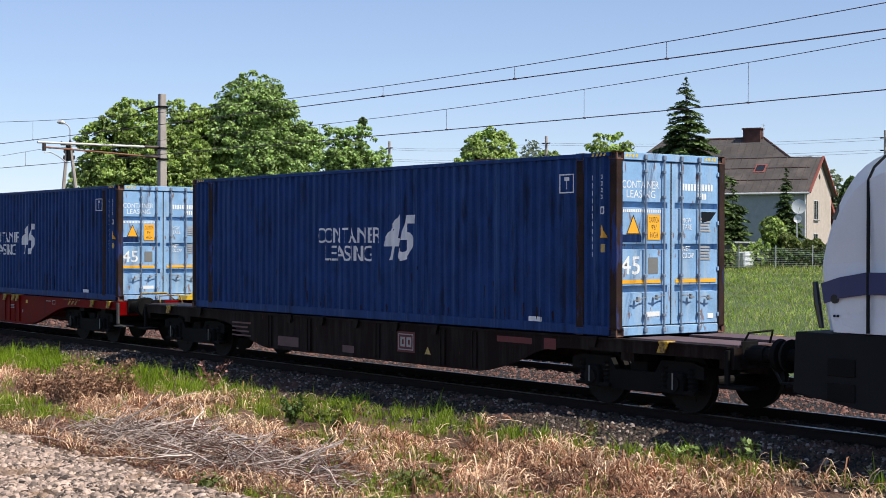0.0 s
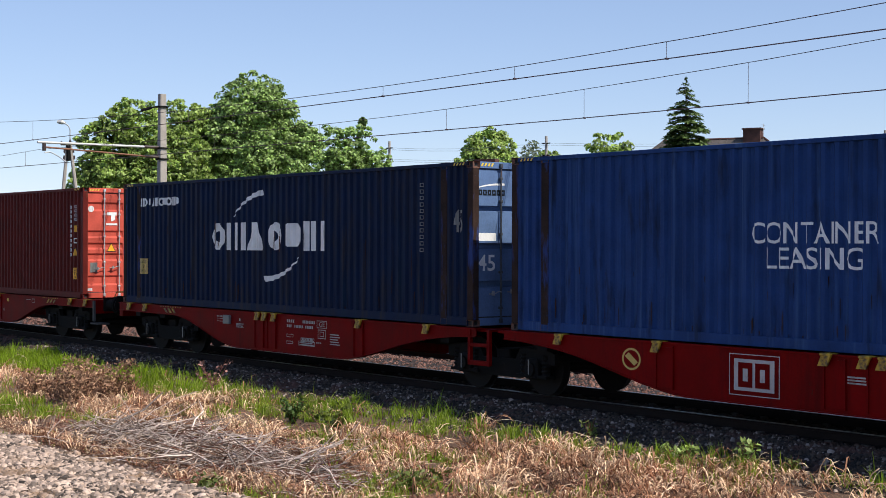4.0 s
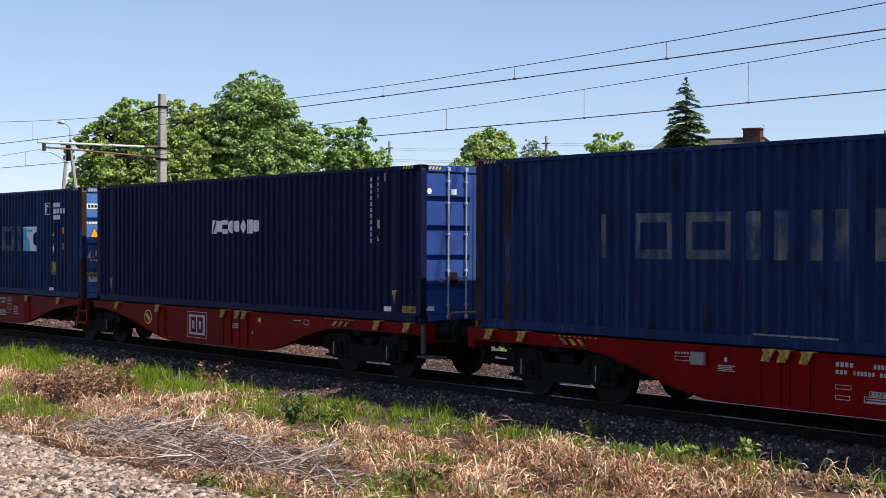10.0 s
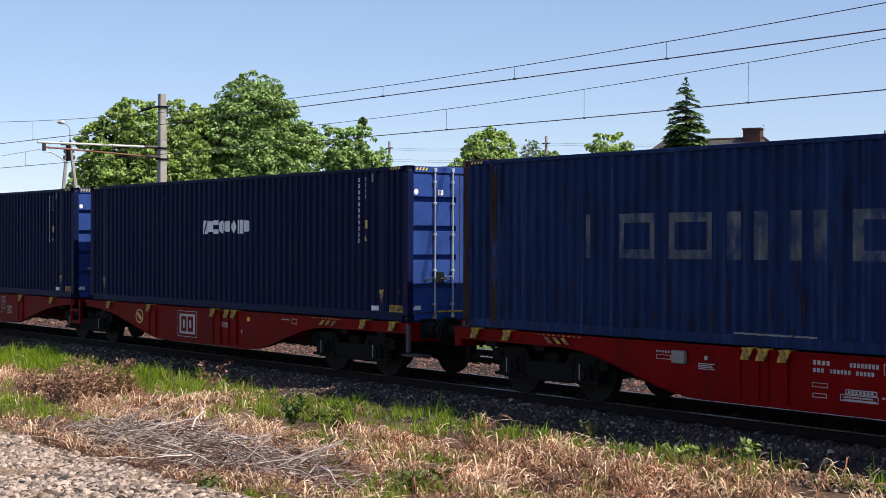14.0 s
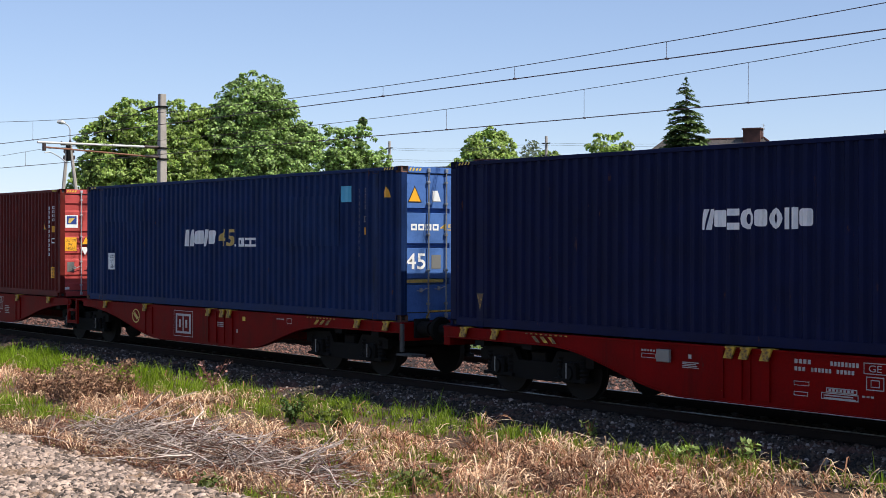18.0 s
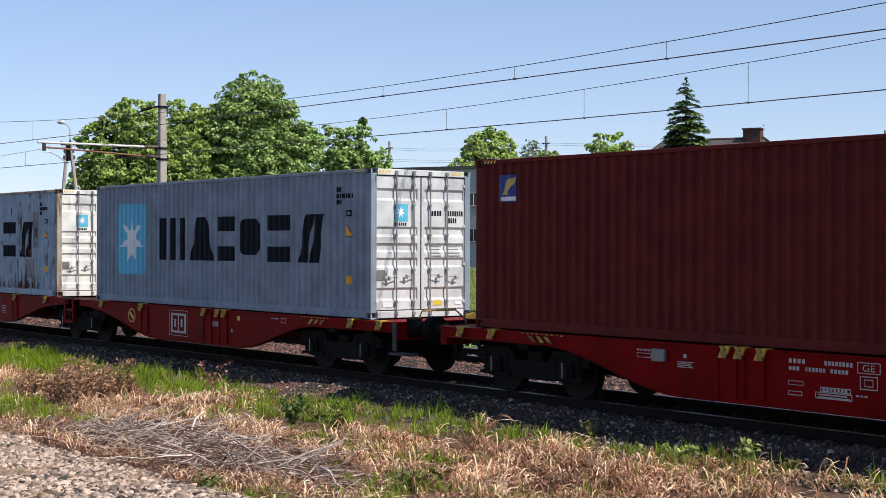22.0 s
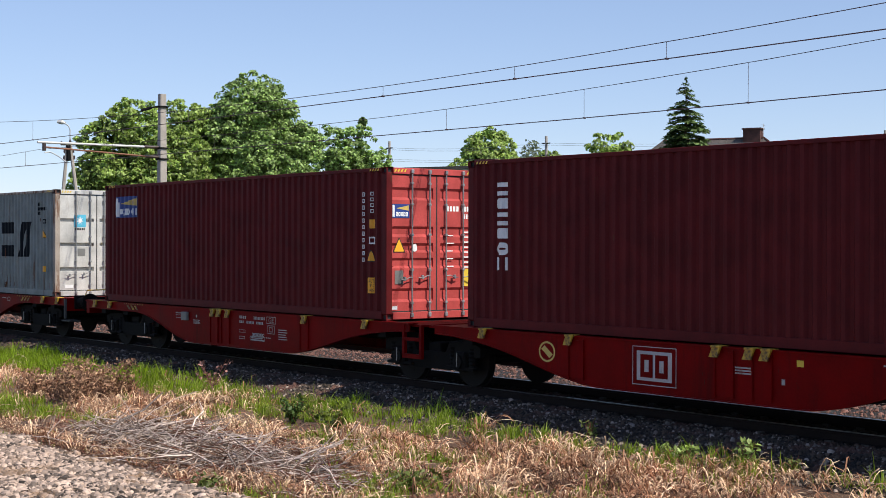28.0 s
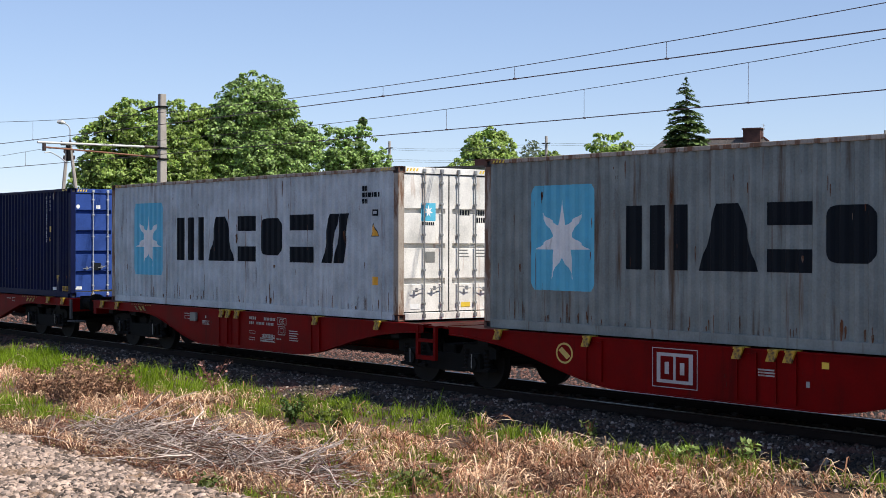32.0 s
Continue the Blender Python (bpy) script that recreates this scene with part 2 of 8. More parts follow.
def tube(bm, pts, r, seg=6):
    """A round bar along a line of points, in one piece."""
    pts = [Vector(p) for p in pts]
    rings = []
    s = None
    for i, p in enumerate(pts):
        d = (pts[min(i + 1, len(pts) - 1)] - pts[max(i - 1, 0)]).normalized()
        s = d.orthogonal().normalized() if s is None else (s - d * s.dot(d)).normalized()
        u = d.cross(s)
        rings.append([bm.verts.new(p + (s * math.cos(k) + u * math.sin(k)) * r) for k in (2 * math.pi * j / seg for j in range(seg))])
    for a, b in zip(rings, rings[1:]):
        for j in range(seg):
            bm.faces.new((a[j], a[(j + 1) % seg], b[(j + 1) % seg], b[j]))
    bm.faces.new(rings[0][::-1])
    bm.faces.new(rings[-1])
    return bm


def bar_path(bm, pts, r, seg=6):
    return tube(bm, pts, r, seg)


def prism(bm, outline, axis, a, b, mi=0):
    """Extrudes a flat outline along an axis. For axis y the outline is (x, z), for x it is (y, z), for z it is (x, y)."""
    def put(p, k):
        return (p[0], k, p[1]) if axis == "y" else (k, p[0], p[1]) if axis == "x" else (p[0], p[1], k)
    va = [bm.verts.new(put(p, a)) for p in outline]
    vb = [bm.verts.new(put(p, b)) for p in outline]
    fs = [bm.faces.new(va), bm.faces.new(vb[::-1])]
    k = len(outline)
    for i in range(k):
        fs.append(bm.faces.new((va[i], vb[i], vb[(i + 1) % k], va[(i + 1) % k])))
    for f in fs:
        f.material_index = mi
    bmesh.ops.recalc_face_normals(bm, faces=fs)
    return bm


def soup(name, verts, faces, material, smooth=False):
    """A mesh from numpy arrays: verts (n, 3), faces (m, 3) or (m, 4)."""
    me = bpy.data.meshes.new(name)
    k = faces.shape[1]
    me.vertices.add(len(verts))
    me.vertices.foreach_set("co", verts.astype(np.float32).ravel())
    me.loops.add(faces.size)
    me.loops.foreach_set("vertex_index", faces.astype(np.int32).ravel())
    me.polygons.add(len(faces))
    me.polygons.foreach_set("loop_start", np.arange(0, faces.size, k, dtype=np.int32))
    if smooth:
        me.polygons.foreach_set("use_smooth", np.ones(len(faces), dtype=bool))
    for m in (material if isinstance(material, (list, tuple)) else [material]):
        me.materials.append(m)
    me.update(calc_edges=True)
    return me


# ---------------------------------------------------------------- ground, tracks
RAIL_TOP = 0.07
TRACKS = (0.0, 4.6)
M_SOIL = shade("dry_verge_soil", (0.085, 0.048, 0.03), 0.95, var=0.35, scale=1.5, fine=30, bump=0.6, dist=0.03, stain=(0.16, 0.092, 0.056), stain_at=0.5, stain_soft=0.1, stain_scale=(0.8, 0.8, 0.8))
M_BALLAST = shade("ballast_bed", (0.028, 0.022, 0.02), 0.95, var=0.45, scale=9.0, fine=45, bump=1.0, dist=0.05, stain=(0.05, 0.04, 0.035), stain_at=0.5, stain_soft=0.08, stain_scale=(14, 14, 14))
M_GRAVEL = shade("pale_gravel_bed", (0.09, 0.066, 0.048), 0.95, var=0.4, scale=9.0, fine=45, bump=1.0, dist=0.04, stain=(0.12, 0.10, 0.08), stain_at=0.52, stain_soft=0.08, stain_scale=(13, 13, 13))
M_FIELD = shade("meadow_floor", (0.07, 0.10, 0.025), 0.95, var=0.35, scale=0.4, fine=6, bump=0.6, dist=0.08, stain=(0.10, 0.10, 0.04), stain_at=0.52, stain_soft=0.15, stain_scale=(0.25, 0.25, 0.25))

SECTION_Y = (-400.0, -30.0, -12.0, -8.7, -8.1, -7.5, -5.6, -4.4, -3.2, -2.4, -1.7, -1.2, 1.3, 2.3, 3.2, 5.9, 6.5, 8.0, 28.0, 58.0, 80.0, 4000.0)
SECTION_Z = (-0.6, -0.6, -0.56, -0.55, -0.60, -0.66, -0.64, -0.56, -0.46, -0.33, -0.13, -0.10, -0.10, -0.24, -0.10, -0.10, -0.16, -0.55, -0.05, 1.12, 1.3, 1.3)


def ground_z(x, y):
    return np.interp(y, SECTION_Y, SECTION_Z)


def ground_noise(x, y):
    return 0.035 * np.sin(1.7 * x + 0.6 * np.sin(2.3 * y)) * np.cos(1.9 * y + 0.5 * np.sin(1.1 * x)) + 0.02 * np.sin(4.1 * x + 3.3 * y)


def bumpy(x, y):
    """Ground height with its small unevenness on the verge."""
    w = np.interp(y, (-8.4, -7.6, -3.4, -2.6), (0.3, 1.0, 1.0, 0.15))
    return ground_z(x, y) + ground_noise(x, y) * w


def build_ground():
    xs = np.concatenate(([-4000, -1500, -600, -300, -160, -100, -70], np.arange(-50, 18, 0.33), [25, 40, 80, 200, 600, 2000]))
    ys = np.concatenate(([-2000, -400, -100, -50, -30, -20], np.arange(-13.0, 8.3, 0.17), np.arange(9, 30, 1.5), np.arange(30, 130, 8.0), [150, 200, 300, 600, 1500, 4000]))
    X, Y = np.meshgrid(xs, ys, indexing="ij")
    Z = bumpy(X, Y)
    v = np.stack([X.ravel(), Y.ravel(), Z.ravel()], 1)
    a, b = len(xs), len(ys)
    i, j = np.meshgrid(np.arange(a - 1), np.arange(b - 1), indexing="ij")
    q = np.stack([i * b + j, (i + 1) * b + j, (i + 1) * b + j + 1, i * b + j + 1], -1).reshape(-1, 4)
    me = soup("ground", v, q, [M_SOIL, M_BALLAST, M_GRAVEL, M_FIELD], smooth=True)
    yc = v[q].mean(1)[:, 1]
    mi = np.where(yc < -8.2, 2, np.where(yc < -2.55, 0, np.where(yc < 7.2, 1, 3)))
    me.polygons.foreach_set("material_index", mi.astype(np.int32))
    tagged(new("ground", me), "dry grassy verge, ballast bed, gravel road and green meadow", "ground", kind="structure")


build_ground()


def rail_mesh(length):
    bm = bmesh.new()
    prof = [(-0.07, 0.0), (0.07, 0.0), (0.07, 0.014), (0.012, 0.03), (0.012, 0.12), (0.036, 0.13), (0.036, 0.158), (0.028, 0.166), (-0.028, 0.166), (-0.036, 0.158), (-0.036, 0.13), (-0.012, 0.12), (-0.012, 0.03), (-0.07, 0.014)]
    prism(bm, prof, "x", -length / 2, length / 2)
    bm.normal_update()
    for f in bm.faces:
        if f.calc_center_median().z > 0.1575:
            f.material_index = 1
    return mesh_of("rail", bm, [M_RAIL, M_RAILTOP])


def sleeper_mesh():
    bm = bmesh.new()
    prism(bm, [(-0.15, -0.2), (0.15, -0.2), (0.11, 0.0), (-0.11, 0.0)], "y", -1.3, 1.3)
    for y in (-0.7525, 0.7525):
        for s in (-1, 1):
            box(bm, -0.06, 0.06, y + s * 0.11 - 0.03, y + s * 0.11 + 0.03, 0.0, 0.035)
    return mesh_of("sleeper", bm, M_SLEEPER)


def build_tracks():
    rm = rail_mesh(700.0)
    sm = sleeper_mesh()
    for k, yc in enumerate(TRACKS):
        tr = thing("railway_track", "rusty-sided steel rails on concrete sleepers in stone ballast", "railway track", "pair of parallel tracks", "structure")
        tr.location = (0, yc, 0)
        for s in (-1, 1):
            r = part("rail", rm, None, tr)
            r.location = (-60.0, s * 0.7525, RAIL_TOP - 0.166)
        for i in range(110):
            sl = part("sleeper", sm, None, tr)
            sl.location = (14.0 - 0.6 * i, 0, RAIL_TOP - 0.168)


build_tracks()


def stones(name, n, xr, yr, size, material, lift, seed, label, category="ballast", edge=0.0, mixed=0.32):
    """Many small broken stones on the ground, as one sheet."""
    rg = np.random.default_rng(seed)
    base = np.array([[-1, -1, -0.7], [1, -0.8, -0.7], [0.9, 1, -0.7], [-0.8, 0.9, -0.7], [-0.5, -0.6, 0.7], [0.6, -0.4, 0.6], [0.4, 0.6, 0.8], [-0.6, 0.4, 0.5]]) * 0.5
    f = np.array([[0, 1, 5], [0, 5, 4], [1, 2, 6], [1, 6, 5], [2, 3, 7], [2, 7, 6], [3, 0, 4], [3, 4, 7], [4, 5, 6], [4, 6, 7]])
    x = rg.uniform(*xr, n)
    y = rg.uniform(*yr, n)
    if edge > 0:
        keep = (y + edge * np.sin(0.9 * x) + 0.5 * edge * np.sin(2.7 * x + 1) < yr[1] - edge) | (rg.random(n) < 0.12)
        x, y = x[keep], y[keep]
        n = len(x)
    clear = np.ones(n, bool)
    for t in TRACKS:
        for s in (-1, 1):
            clear &= np.abs(y - t - s * 0.7525) > 0.1
    x, y = x[clear], y[clear]
    n = len(x)
    sc = size * np.minimum(2.6, rg.lognormal(0, mixed, n))
    v = base[None] * rg.uniform(0.65, 1.35, (n, 8, 3)) * sc[:, None, None]
    v[:, :, 2] *= 0.8
    tilt = rg.uniform(-0.7, 0.7, n)[:, None]
    ca, sa = np.cos(tilt), np.sin(tilt)
    v[:, :, 0], v[:, :, 2] = v[:, :, 0] * ca - v[:, :, 2] * sa, v[:, :, 0] * sa + v[:, :, 2] * ca
    a = rg.uniform(0, 6.28, n)[:, None]
    vx = v[:, :, 0] * np.cos(a) - v[:, :, 1] * np.sin(a)
    vy = v[:, :, 0] * np.sin(a) + v[:, :, 1] * np.cos(a)
    v = np.stack([vx + x[:, None], vy + y[:, None], v[:, :, 2] + (bumpy(x, y) + lift * sc * rg.uniform(0.2, 1.0, n))[:, None]], 2)
    faces = (f[None] + 8 * np.arange(n)[:, None, None]).reshape(-1, 3)
    return tagged(new(name, soup(name, v.reshape(-1, 3), faces, material)), label, category, kind="stuff")


M_STONERED = shade("rusty_ballast_stone", (0.140, 0.071, 0.055), 0.9, var=0.4, island=0.85, fine=60, bump=0.3, stain=(0.13, 0.055, 0.042), stain_at=0.53, stain_soft=0.1, stain_scale=(1.2, 1.2, 1.2))
# M_STONE is darker than the lit ballast: the train's shade in its colour.
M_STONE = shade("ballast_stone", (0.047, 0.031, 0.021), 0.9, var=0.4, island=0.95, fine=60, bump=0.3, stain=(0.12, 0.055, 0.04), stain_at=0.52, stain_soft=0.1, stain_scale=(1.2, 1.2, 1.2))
M_PEBBLE = shade("pale_gravel_stone", (0.315, 0.232, 0.182), 0.9, var=0.35, island=0.95, fine=60, bump=0.3, stain=(0.25, 0.145, 0.075), stain_at=0.54, stain_soft=0.12, stain_scale=(1.1, 1.1, 1.1))
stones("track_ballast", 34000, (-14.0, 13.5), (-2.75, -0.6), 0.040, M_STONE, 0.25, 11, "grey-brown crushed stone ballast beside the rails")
M_STONEPALE = shade("pale_ballast_stone", (0.225, 0.175, 0.145), 0.9, var=0.3, island=0.6, fine=60, bump=0.3)
stones("track_ballast", 4000, (-16.0, 13.5), (-2.75, -0.9), 0.034, M_STONEPALE, 0.7, 16, "single pale stones on the dark ballast")
stones("track_ballast", 12000, (-45.0, -14.0), (-2.6, -0.6), 0.065, M_STONE, 0.25, 12, "grey-brown crushed stone ballast beside the rails")
# These dark stones carry the shade between the rails in their colour.
stones("track_ballast", 9000, (-22.0, 13.0), (-0.66, 0.66), 0.040, M_STONE, 0.25, 17, "crushed stone ballast between the rails, darkened as train shade")
stones("track_ballast", 38000, (-22.0, 13.0), (0.84, 7.2), 0.040, M_STONERED, 0.25, 13, "rusty-brown crushed stone ballast between the tracks")
stones("track_ballast", 14000, (-60.0, -22.0), (-0.7, 7.2), 0.07, M_STONERED, 0.25, 14, "rusty-brown crushed stone ballast between the tracks")
stones("gravel_road", 33000, (-8.0, 9.0), (-11.5, -7.95), 0.047, M_PEBBLE, 0.12, 15, "pale loose gravel of a track-side road", "gravel", edge=0.12, mixed=0.42)

# ---------------------------------------------------------------- containers
HC = 2.896
FLOOR_Z = 1.17
CACHE = {}
PERIOD = 0.228
DEEP = 0.044


def cached(key, make):
    if key not in CACHE:
        CACHE[key] = make()
    return CACHE[key]


def half_width(length):
    return 1.25 if length > 13 else 1.219


def spans(length):
    e = length / 2 - 0.16
    if length > 13:
        return [(-e, -6.12), (-5.93, 5.93), (6.12, e)]
    return [(-e, e)]


def side_knots(length):
    """The side sheet's trapezoid waves as (x, depth)."""
    k = []
    for a, b in spans(length):
        n = max(1, round((b - a) / PERIOD))
        w = (b - a) / n
        for i in range(n):
            x = a + i * w
            k += [(x, 0.0), (x + 0.30 * w, 0.0), (x + 0.49 * w, DEEP), (x + 0.81 * w, DEEP)]
        k.append((b, 0.0))
    return k


def side_mesh(length, sgn, mat):
    def make():
        bm = bmesh.new()
        hw = half_width(length) - 0.012
        k = side_knots(length)
        lo = [bm.verts.new((x, sgn * (hw - d), 0.15)) for x, d in k]
        hi = [bm.verts.new((x, sgn * (hw - d), HC - 0.07)) for x, d in k]
        for i in range(len(k) - 1):
            bm.faces.new((lo[i], lo[i + 1], hi[i + 1], hi[i]) if sgn < 0 else (lo[i], hi[i], hi[i + 1], lo[i + 1]))
        return mesh_of("side_wall", bm, mat)
    return cached(("side", length, sgn, mat.name), make)


def casting(bm, x, y, z, sx, sy, sz):
    """A corner casting: a block with a hand hole in its outer side and end."""
    c = Vector((x, y, z))
    b2 = bmesh.new()
    box(b2, -0.089, 0.089, -0.081, 0.081, -0.059, 0.059)
    b2.normal_update()
    for f in list(b2.faces):
        nrm = f.normal
        if (nrm.x * sx > 0.9) or (nrm.y * sy > 0.9):
            r = bmesh.ops.inset_individual(b2, faces=[f], thickness=0.034)
            for v in f.verts:
                v.co -= nrm * 0.05
            # the black floor paints the shade inside the hand hole
            f.material_index = 1
    me = bpy.data.meshes.new("tmp")
    for v in b2.verts:
        v.co += c
    b2.to_mesh(me)
    b2.free()
    bm.from_mesh(me)
    bpy.data.meshes.remove(me)


def casting_mesh(length, x, sy, top, sx, mat):
    def make():
        bm = bmesh.new()
        hw = half_width(length)
        casting(bm, x, sy * (hw - 0.081), HC - 0.059 if top else 0.059, sx, sy, 1 if top else -1)
        return mesh_of("corner_casting", bm, [mat, M_GASKET])
    return cached(("cast", length, round(x, 2), sy, top, mat.name), make)


def roof_mesh(length, mat):
    def make():
        bm = bmesh.new()
        hw = half_width(length) - 0.03
        n = 60
        a, b = [], []
        for i in range(n * 4):
            x = -length / 2 + 0.1 + (length - 0.2) * i / (n * 4 - 1)
            z = HC - 0.012 - (0.0, 0.0, 0.02, 0.02)[i % 4]
            a.append(bm.verts.new((x, -hw, z)))
            b.append(bm.verts.new((x, hw, z)))
        for i in range(len(a) - 1):
            bm.faces.new((a[i], a[i + 1], b[i + 1], b[i]))
        return mesh_of("roof", bm, mat)
    return cached(("roof", length, mat.name), make)


GROOVES = {
    "bars": [(0.68, 0.80), (1.36, 1.46), (2.02, 2.12)],
    "waves": [(0.34, 0.60), (0.98, 1.18), (1.28, 1.46), (1.58, 1.78), (2.28, 2.52)],
    "quads": [(0.60, 0.71), (1.14, 1.25), (1.68, 1.79), (2.22, 2.33)],
}


def door_mesh(length, sgn, style, mat):
    def make():
        hw = half_width(length)
        x0 = length / 2 - 0.035
        za, zb = 0.17, HC - 0.14
        rows = [(za, 0.0)]
        for a, b in GROOVES[style]:
            s = 0.05 if style == "waves" else 0.012
            d = 0.036 if style == "waves" else 0.085
            rows += [(a, 0.0), (a + s, d), (b - s, d), (b, 0.0)]
        rows.append((zb, 0.0))
        ya, yb = 0.014, hw - 0.085
        cols = [(ya, 0), (ya + 0.07, 0), (ya + 0.078, 1), (yb - 0.078, 1), (yb - 0.07, 0), (yb, 0)]
        bm = bmesh.new()
        g = [[bm.verts.new((x0 - d * f, sgn * y, z)) for y, f in cols] for z, d in rows]
        for i in range(len(rows) - 1):
            for j in range(len(cols) - 1):
                q = (g[i][j], g[i][j + 1], g[i + 1][j + 1], g[i + 1][j])
                bm.faces.new(q if sgn > 0 else q[::-1])
        rim = [ed for ed in bm.edges if len(ed.link_faces) == 1]
        r = bmesh.ops.extrude_edge_only(bm, edges=rim)
        for v in r["geom"]:
            if isinstance(v, bmesh.types.BMVert):
                v.co.x -= 0.05
        return mesh_of("door", bm, mat)
    return cached(("door", length, sgn, style, mat.name), make)


def bar_mesh(length, y, mat):
    def make():
        bm = bmesh.new()
        x = length / 2 + 0.012
        rod(bm, (x, y, 0.1), (x, y, HC - 0.06), 0.0165, seg=8)
        for z in (0.09, HC - 0.07):
            box(bm, x - 0.03, x + 0.026, y - 0.032, y + 0.032, z - 0.04, z + 0.04, 0.008)
        for z in (0.32, 0.95, 1.62, 2.2, 2.6):
            box(bm, x - 0.04, x + 0.021, y - 0.03, y + 0.03, z - 0.022, z + 0.022, 0.006)
        return mesh_of("locking_bar", bm, mat)
    return cached(("bar", length, round(y, 2), mat.name), make)


def handle_mesh(length, y, s, z, mat):
    def make():
        bm = bmesh.new()
        x = length / 2 + 0.03
        bar_path(bm, [(x, y, z), (x + 0.02, y + s * 0.1, z + 0.01), (x + 0.02, y + s * 0.22, z - 0.03), (x + 0.005, y + s * 0.36, z - 0.03)], 0.010)
        box(bm, x - 0.02, x + 0.028, y + s * 0.24 - 0.022, y + s * 0.24 + 0.022, z - 0.06, z + 0.02, 0.006)
        return mesh_of("door_handle", bm, mat)
    return cached(("handle", length, round(y, 2), s, round(z, 2), mat.name), make)


def hinge_mesh(length, sgn, z, mat):
    def make():
        bm = bmesh.new()
        hw = half_width(length)
        x = length / 2 - 0.03
        y = sgn * (hw - 0.11)
        box(bm, x, x + 0.022, min(y - 0.06, y + 0.06), max(y - 0.06, y + 0.06), z - 0.035, z + 0.035, 0.006)
        rod(bm, (x + 0.012, sgn * (hw - 0.055), z - 0.05), (x + 0.012, sgn * (hw - 0.055), z + 0.05), 0.018)
        return mesh_of("hinge", bm, mat)
    return cached(("hinge", length, sgn, z, mat.name), make)


# Markings: flat outlines in (u, v), laid on the waves of the side or on the doors.
def quad(x0, x1, z0, z1):
    return [[(x0, z0), (x1, z0), (x1, z1), (x0, z1)]]


def ring(x0, x1, z0, z1, s):
    """An upright rectangle left open inside: a plain stand-in block for one letter of a brand mark."""
    s = min(s, (x1 - x0) * 0.36, (z1 - z0) * 0.42)
    a, b = quad(x0, x1, z0, z1)[0], quad(x0 + s, x1 - s, z0 + s, z1 - s)[0]
    return [[a[i], a[(i + 1) % 4], b[(i + 1) % 4], b[i]] for i in range(4)]


def hoop(x0, x1, z0, z1, s, n=14):
    """An oval left open inside."""
    cx, cz, rx, rz = (x0 + x1) / 2, (z0 + z1) / 2, (x1 - x0) / 2, (z1 - z0) / 2
    s = min(s, 0.7 * rx)
    k = [2 * math.pi * i / n for i in range(n)]
    a = [(cx + rx * math.cos(q), cz + rz * math.sin(q)) for q in k]
    b = [(cx + (rx - s) * math.cos(q), cz + (rz - s) * math.sin(q)) for q in k]
    return [[a[i], a[(i + 1) % n], b[(i + 1) % n], b[i]] for i in range(n)]


def emblem_shapes(kinds, edges, z0, z1, s):
    """Plain shapes in a row that stand in for a word mark: bars, posts, slabs, tapers and hoops. edges: pairs (x0, x1)."""
    out = []
    h = z1 - z0
    for kind, (a, b) in zip(kinds, edges):
        w, m = b - a, (a + b) / 2
        t = min(s, 0.34 * w)
        if kind == "trio":
            out += quad(a, a + 0.24 * w, z0, z1) + quad(a + 0.38 * w, a + 0.62 * w, z0, z1) + quad(b - 0.24 * w, b, z0, z1)
        elif kind == "taper":
            out += [[(a, z0), (b, z0), (b - 0.3 * w, z1), (a + 0.3 * w, z1)]]
        elif kind == "stack":
            out += quad(a, b, z0, z0 + 0.33 * h) + quad(a, b, z1 - 0.33 * h, z1)
        elif kind == "slab":
            out += rounded(a, b, z0 + 0.14 * h, z1 - 0.06 * h, min(0.2 * w, 0.2 * h))
        elif kind == "slant":
            out += [[(a, z0), (a + 0.32 * w, z0), (a + 0.6 * w, z1), (a + 0.28 * w, z1)], [(a + 0.45 * w, z0), (a + 0.77 * w, z0), (b, z1), (b - 0.32 * w, z1)]]
        elif kind == "pair":
            out += quad(a, a + 0.34 * w, z0, z1) + quad(b - 0.34 * w, b, z0, z1)
        elif kind == "hoop":
            out += hoop(a, b, z0, z1, t)
        elif kind == "frame":
            out += ring(a, b, z0, z1, t)
        else:
            out += quad(m - t / 2, m + t / 2, z0, z1)
    return out


def spread(x0, x1, n, gap):
    w = (x1 - x0) / (n + (n - 1) * gap)
    return [(x0 + i * w * (1 + gap), x0 + i * w * (1 + gap) + w) for i in range(n)]


def rings(x0, x1, z0, z1, n, s, gap=0.22):
    w = (x1 - x0) / (n + (n - 1) * gap)
    out = []
    for i in range(n):
        a = x0 + i * w * (1 + gap)
        out += ring(a, a + w, z0, z1, s)
    return out


def column(x0, x1, z0, z1, n, fill=0.62):
    """n short bars under one another: an upright row of characters that are not spelled out."""
    h = (z1 - z0) / n
    out = []
    for i in range(n):
        a = z0 + i * h
        out += ring(x0 + 0.01, x1 - 0.012, a, a + h * fill, 0.013)
    return out


def row(x0, x1, z0, z1, n, fill=0.7):
    w = (x1 - x0) / n
    return [p for i in range(n) for p in quad(x0 + i * w, x0 + (i + fill) * w, z0, z1)]


def lines(x0, x1, z0, z1, n, fill=0.55):
    h = (z1 - z0) / n
    return [p for i in range(n) for p in quad(x0, x1 - 0.25 * (x1 - x0) * ((i * 7) % 3) / 3, z0 + i * h, z0 + (i + fill) * h)]


def tri(x0, x1, z0, z1):
    return [[(x0, z0), (x1, z0), ((x0 + x1) / 2, z1)]]


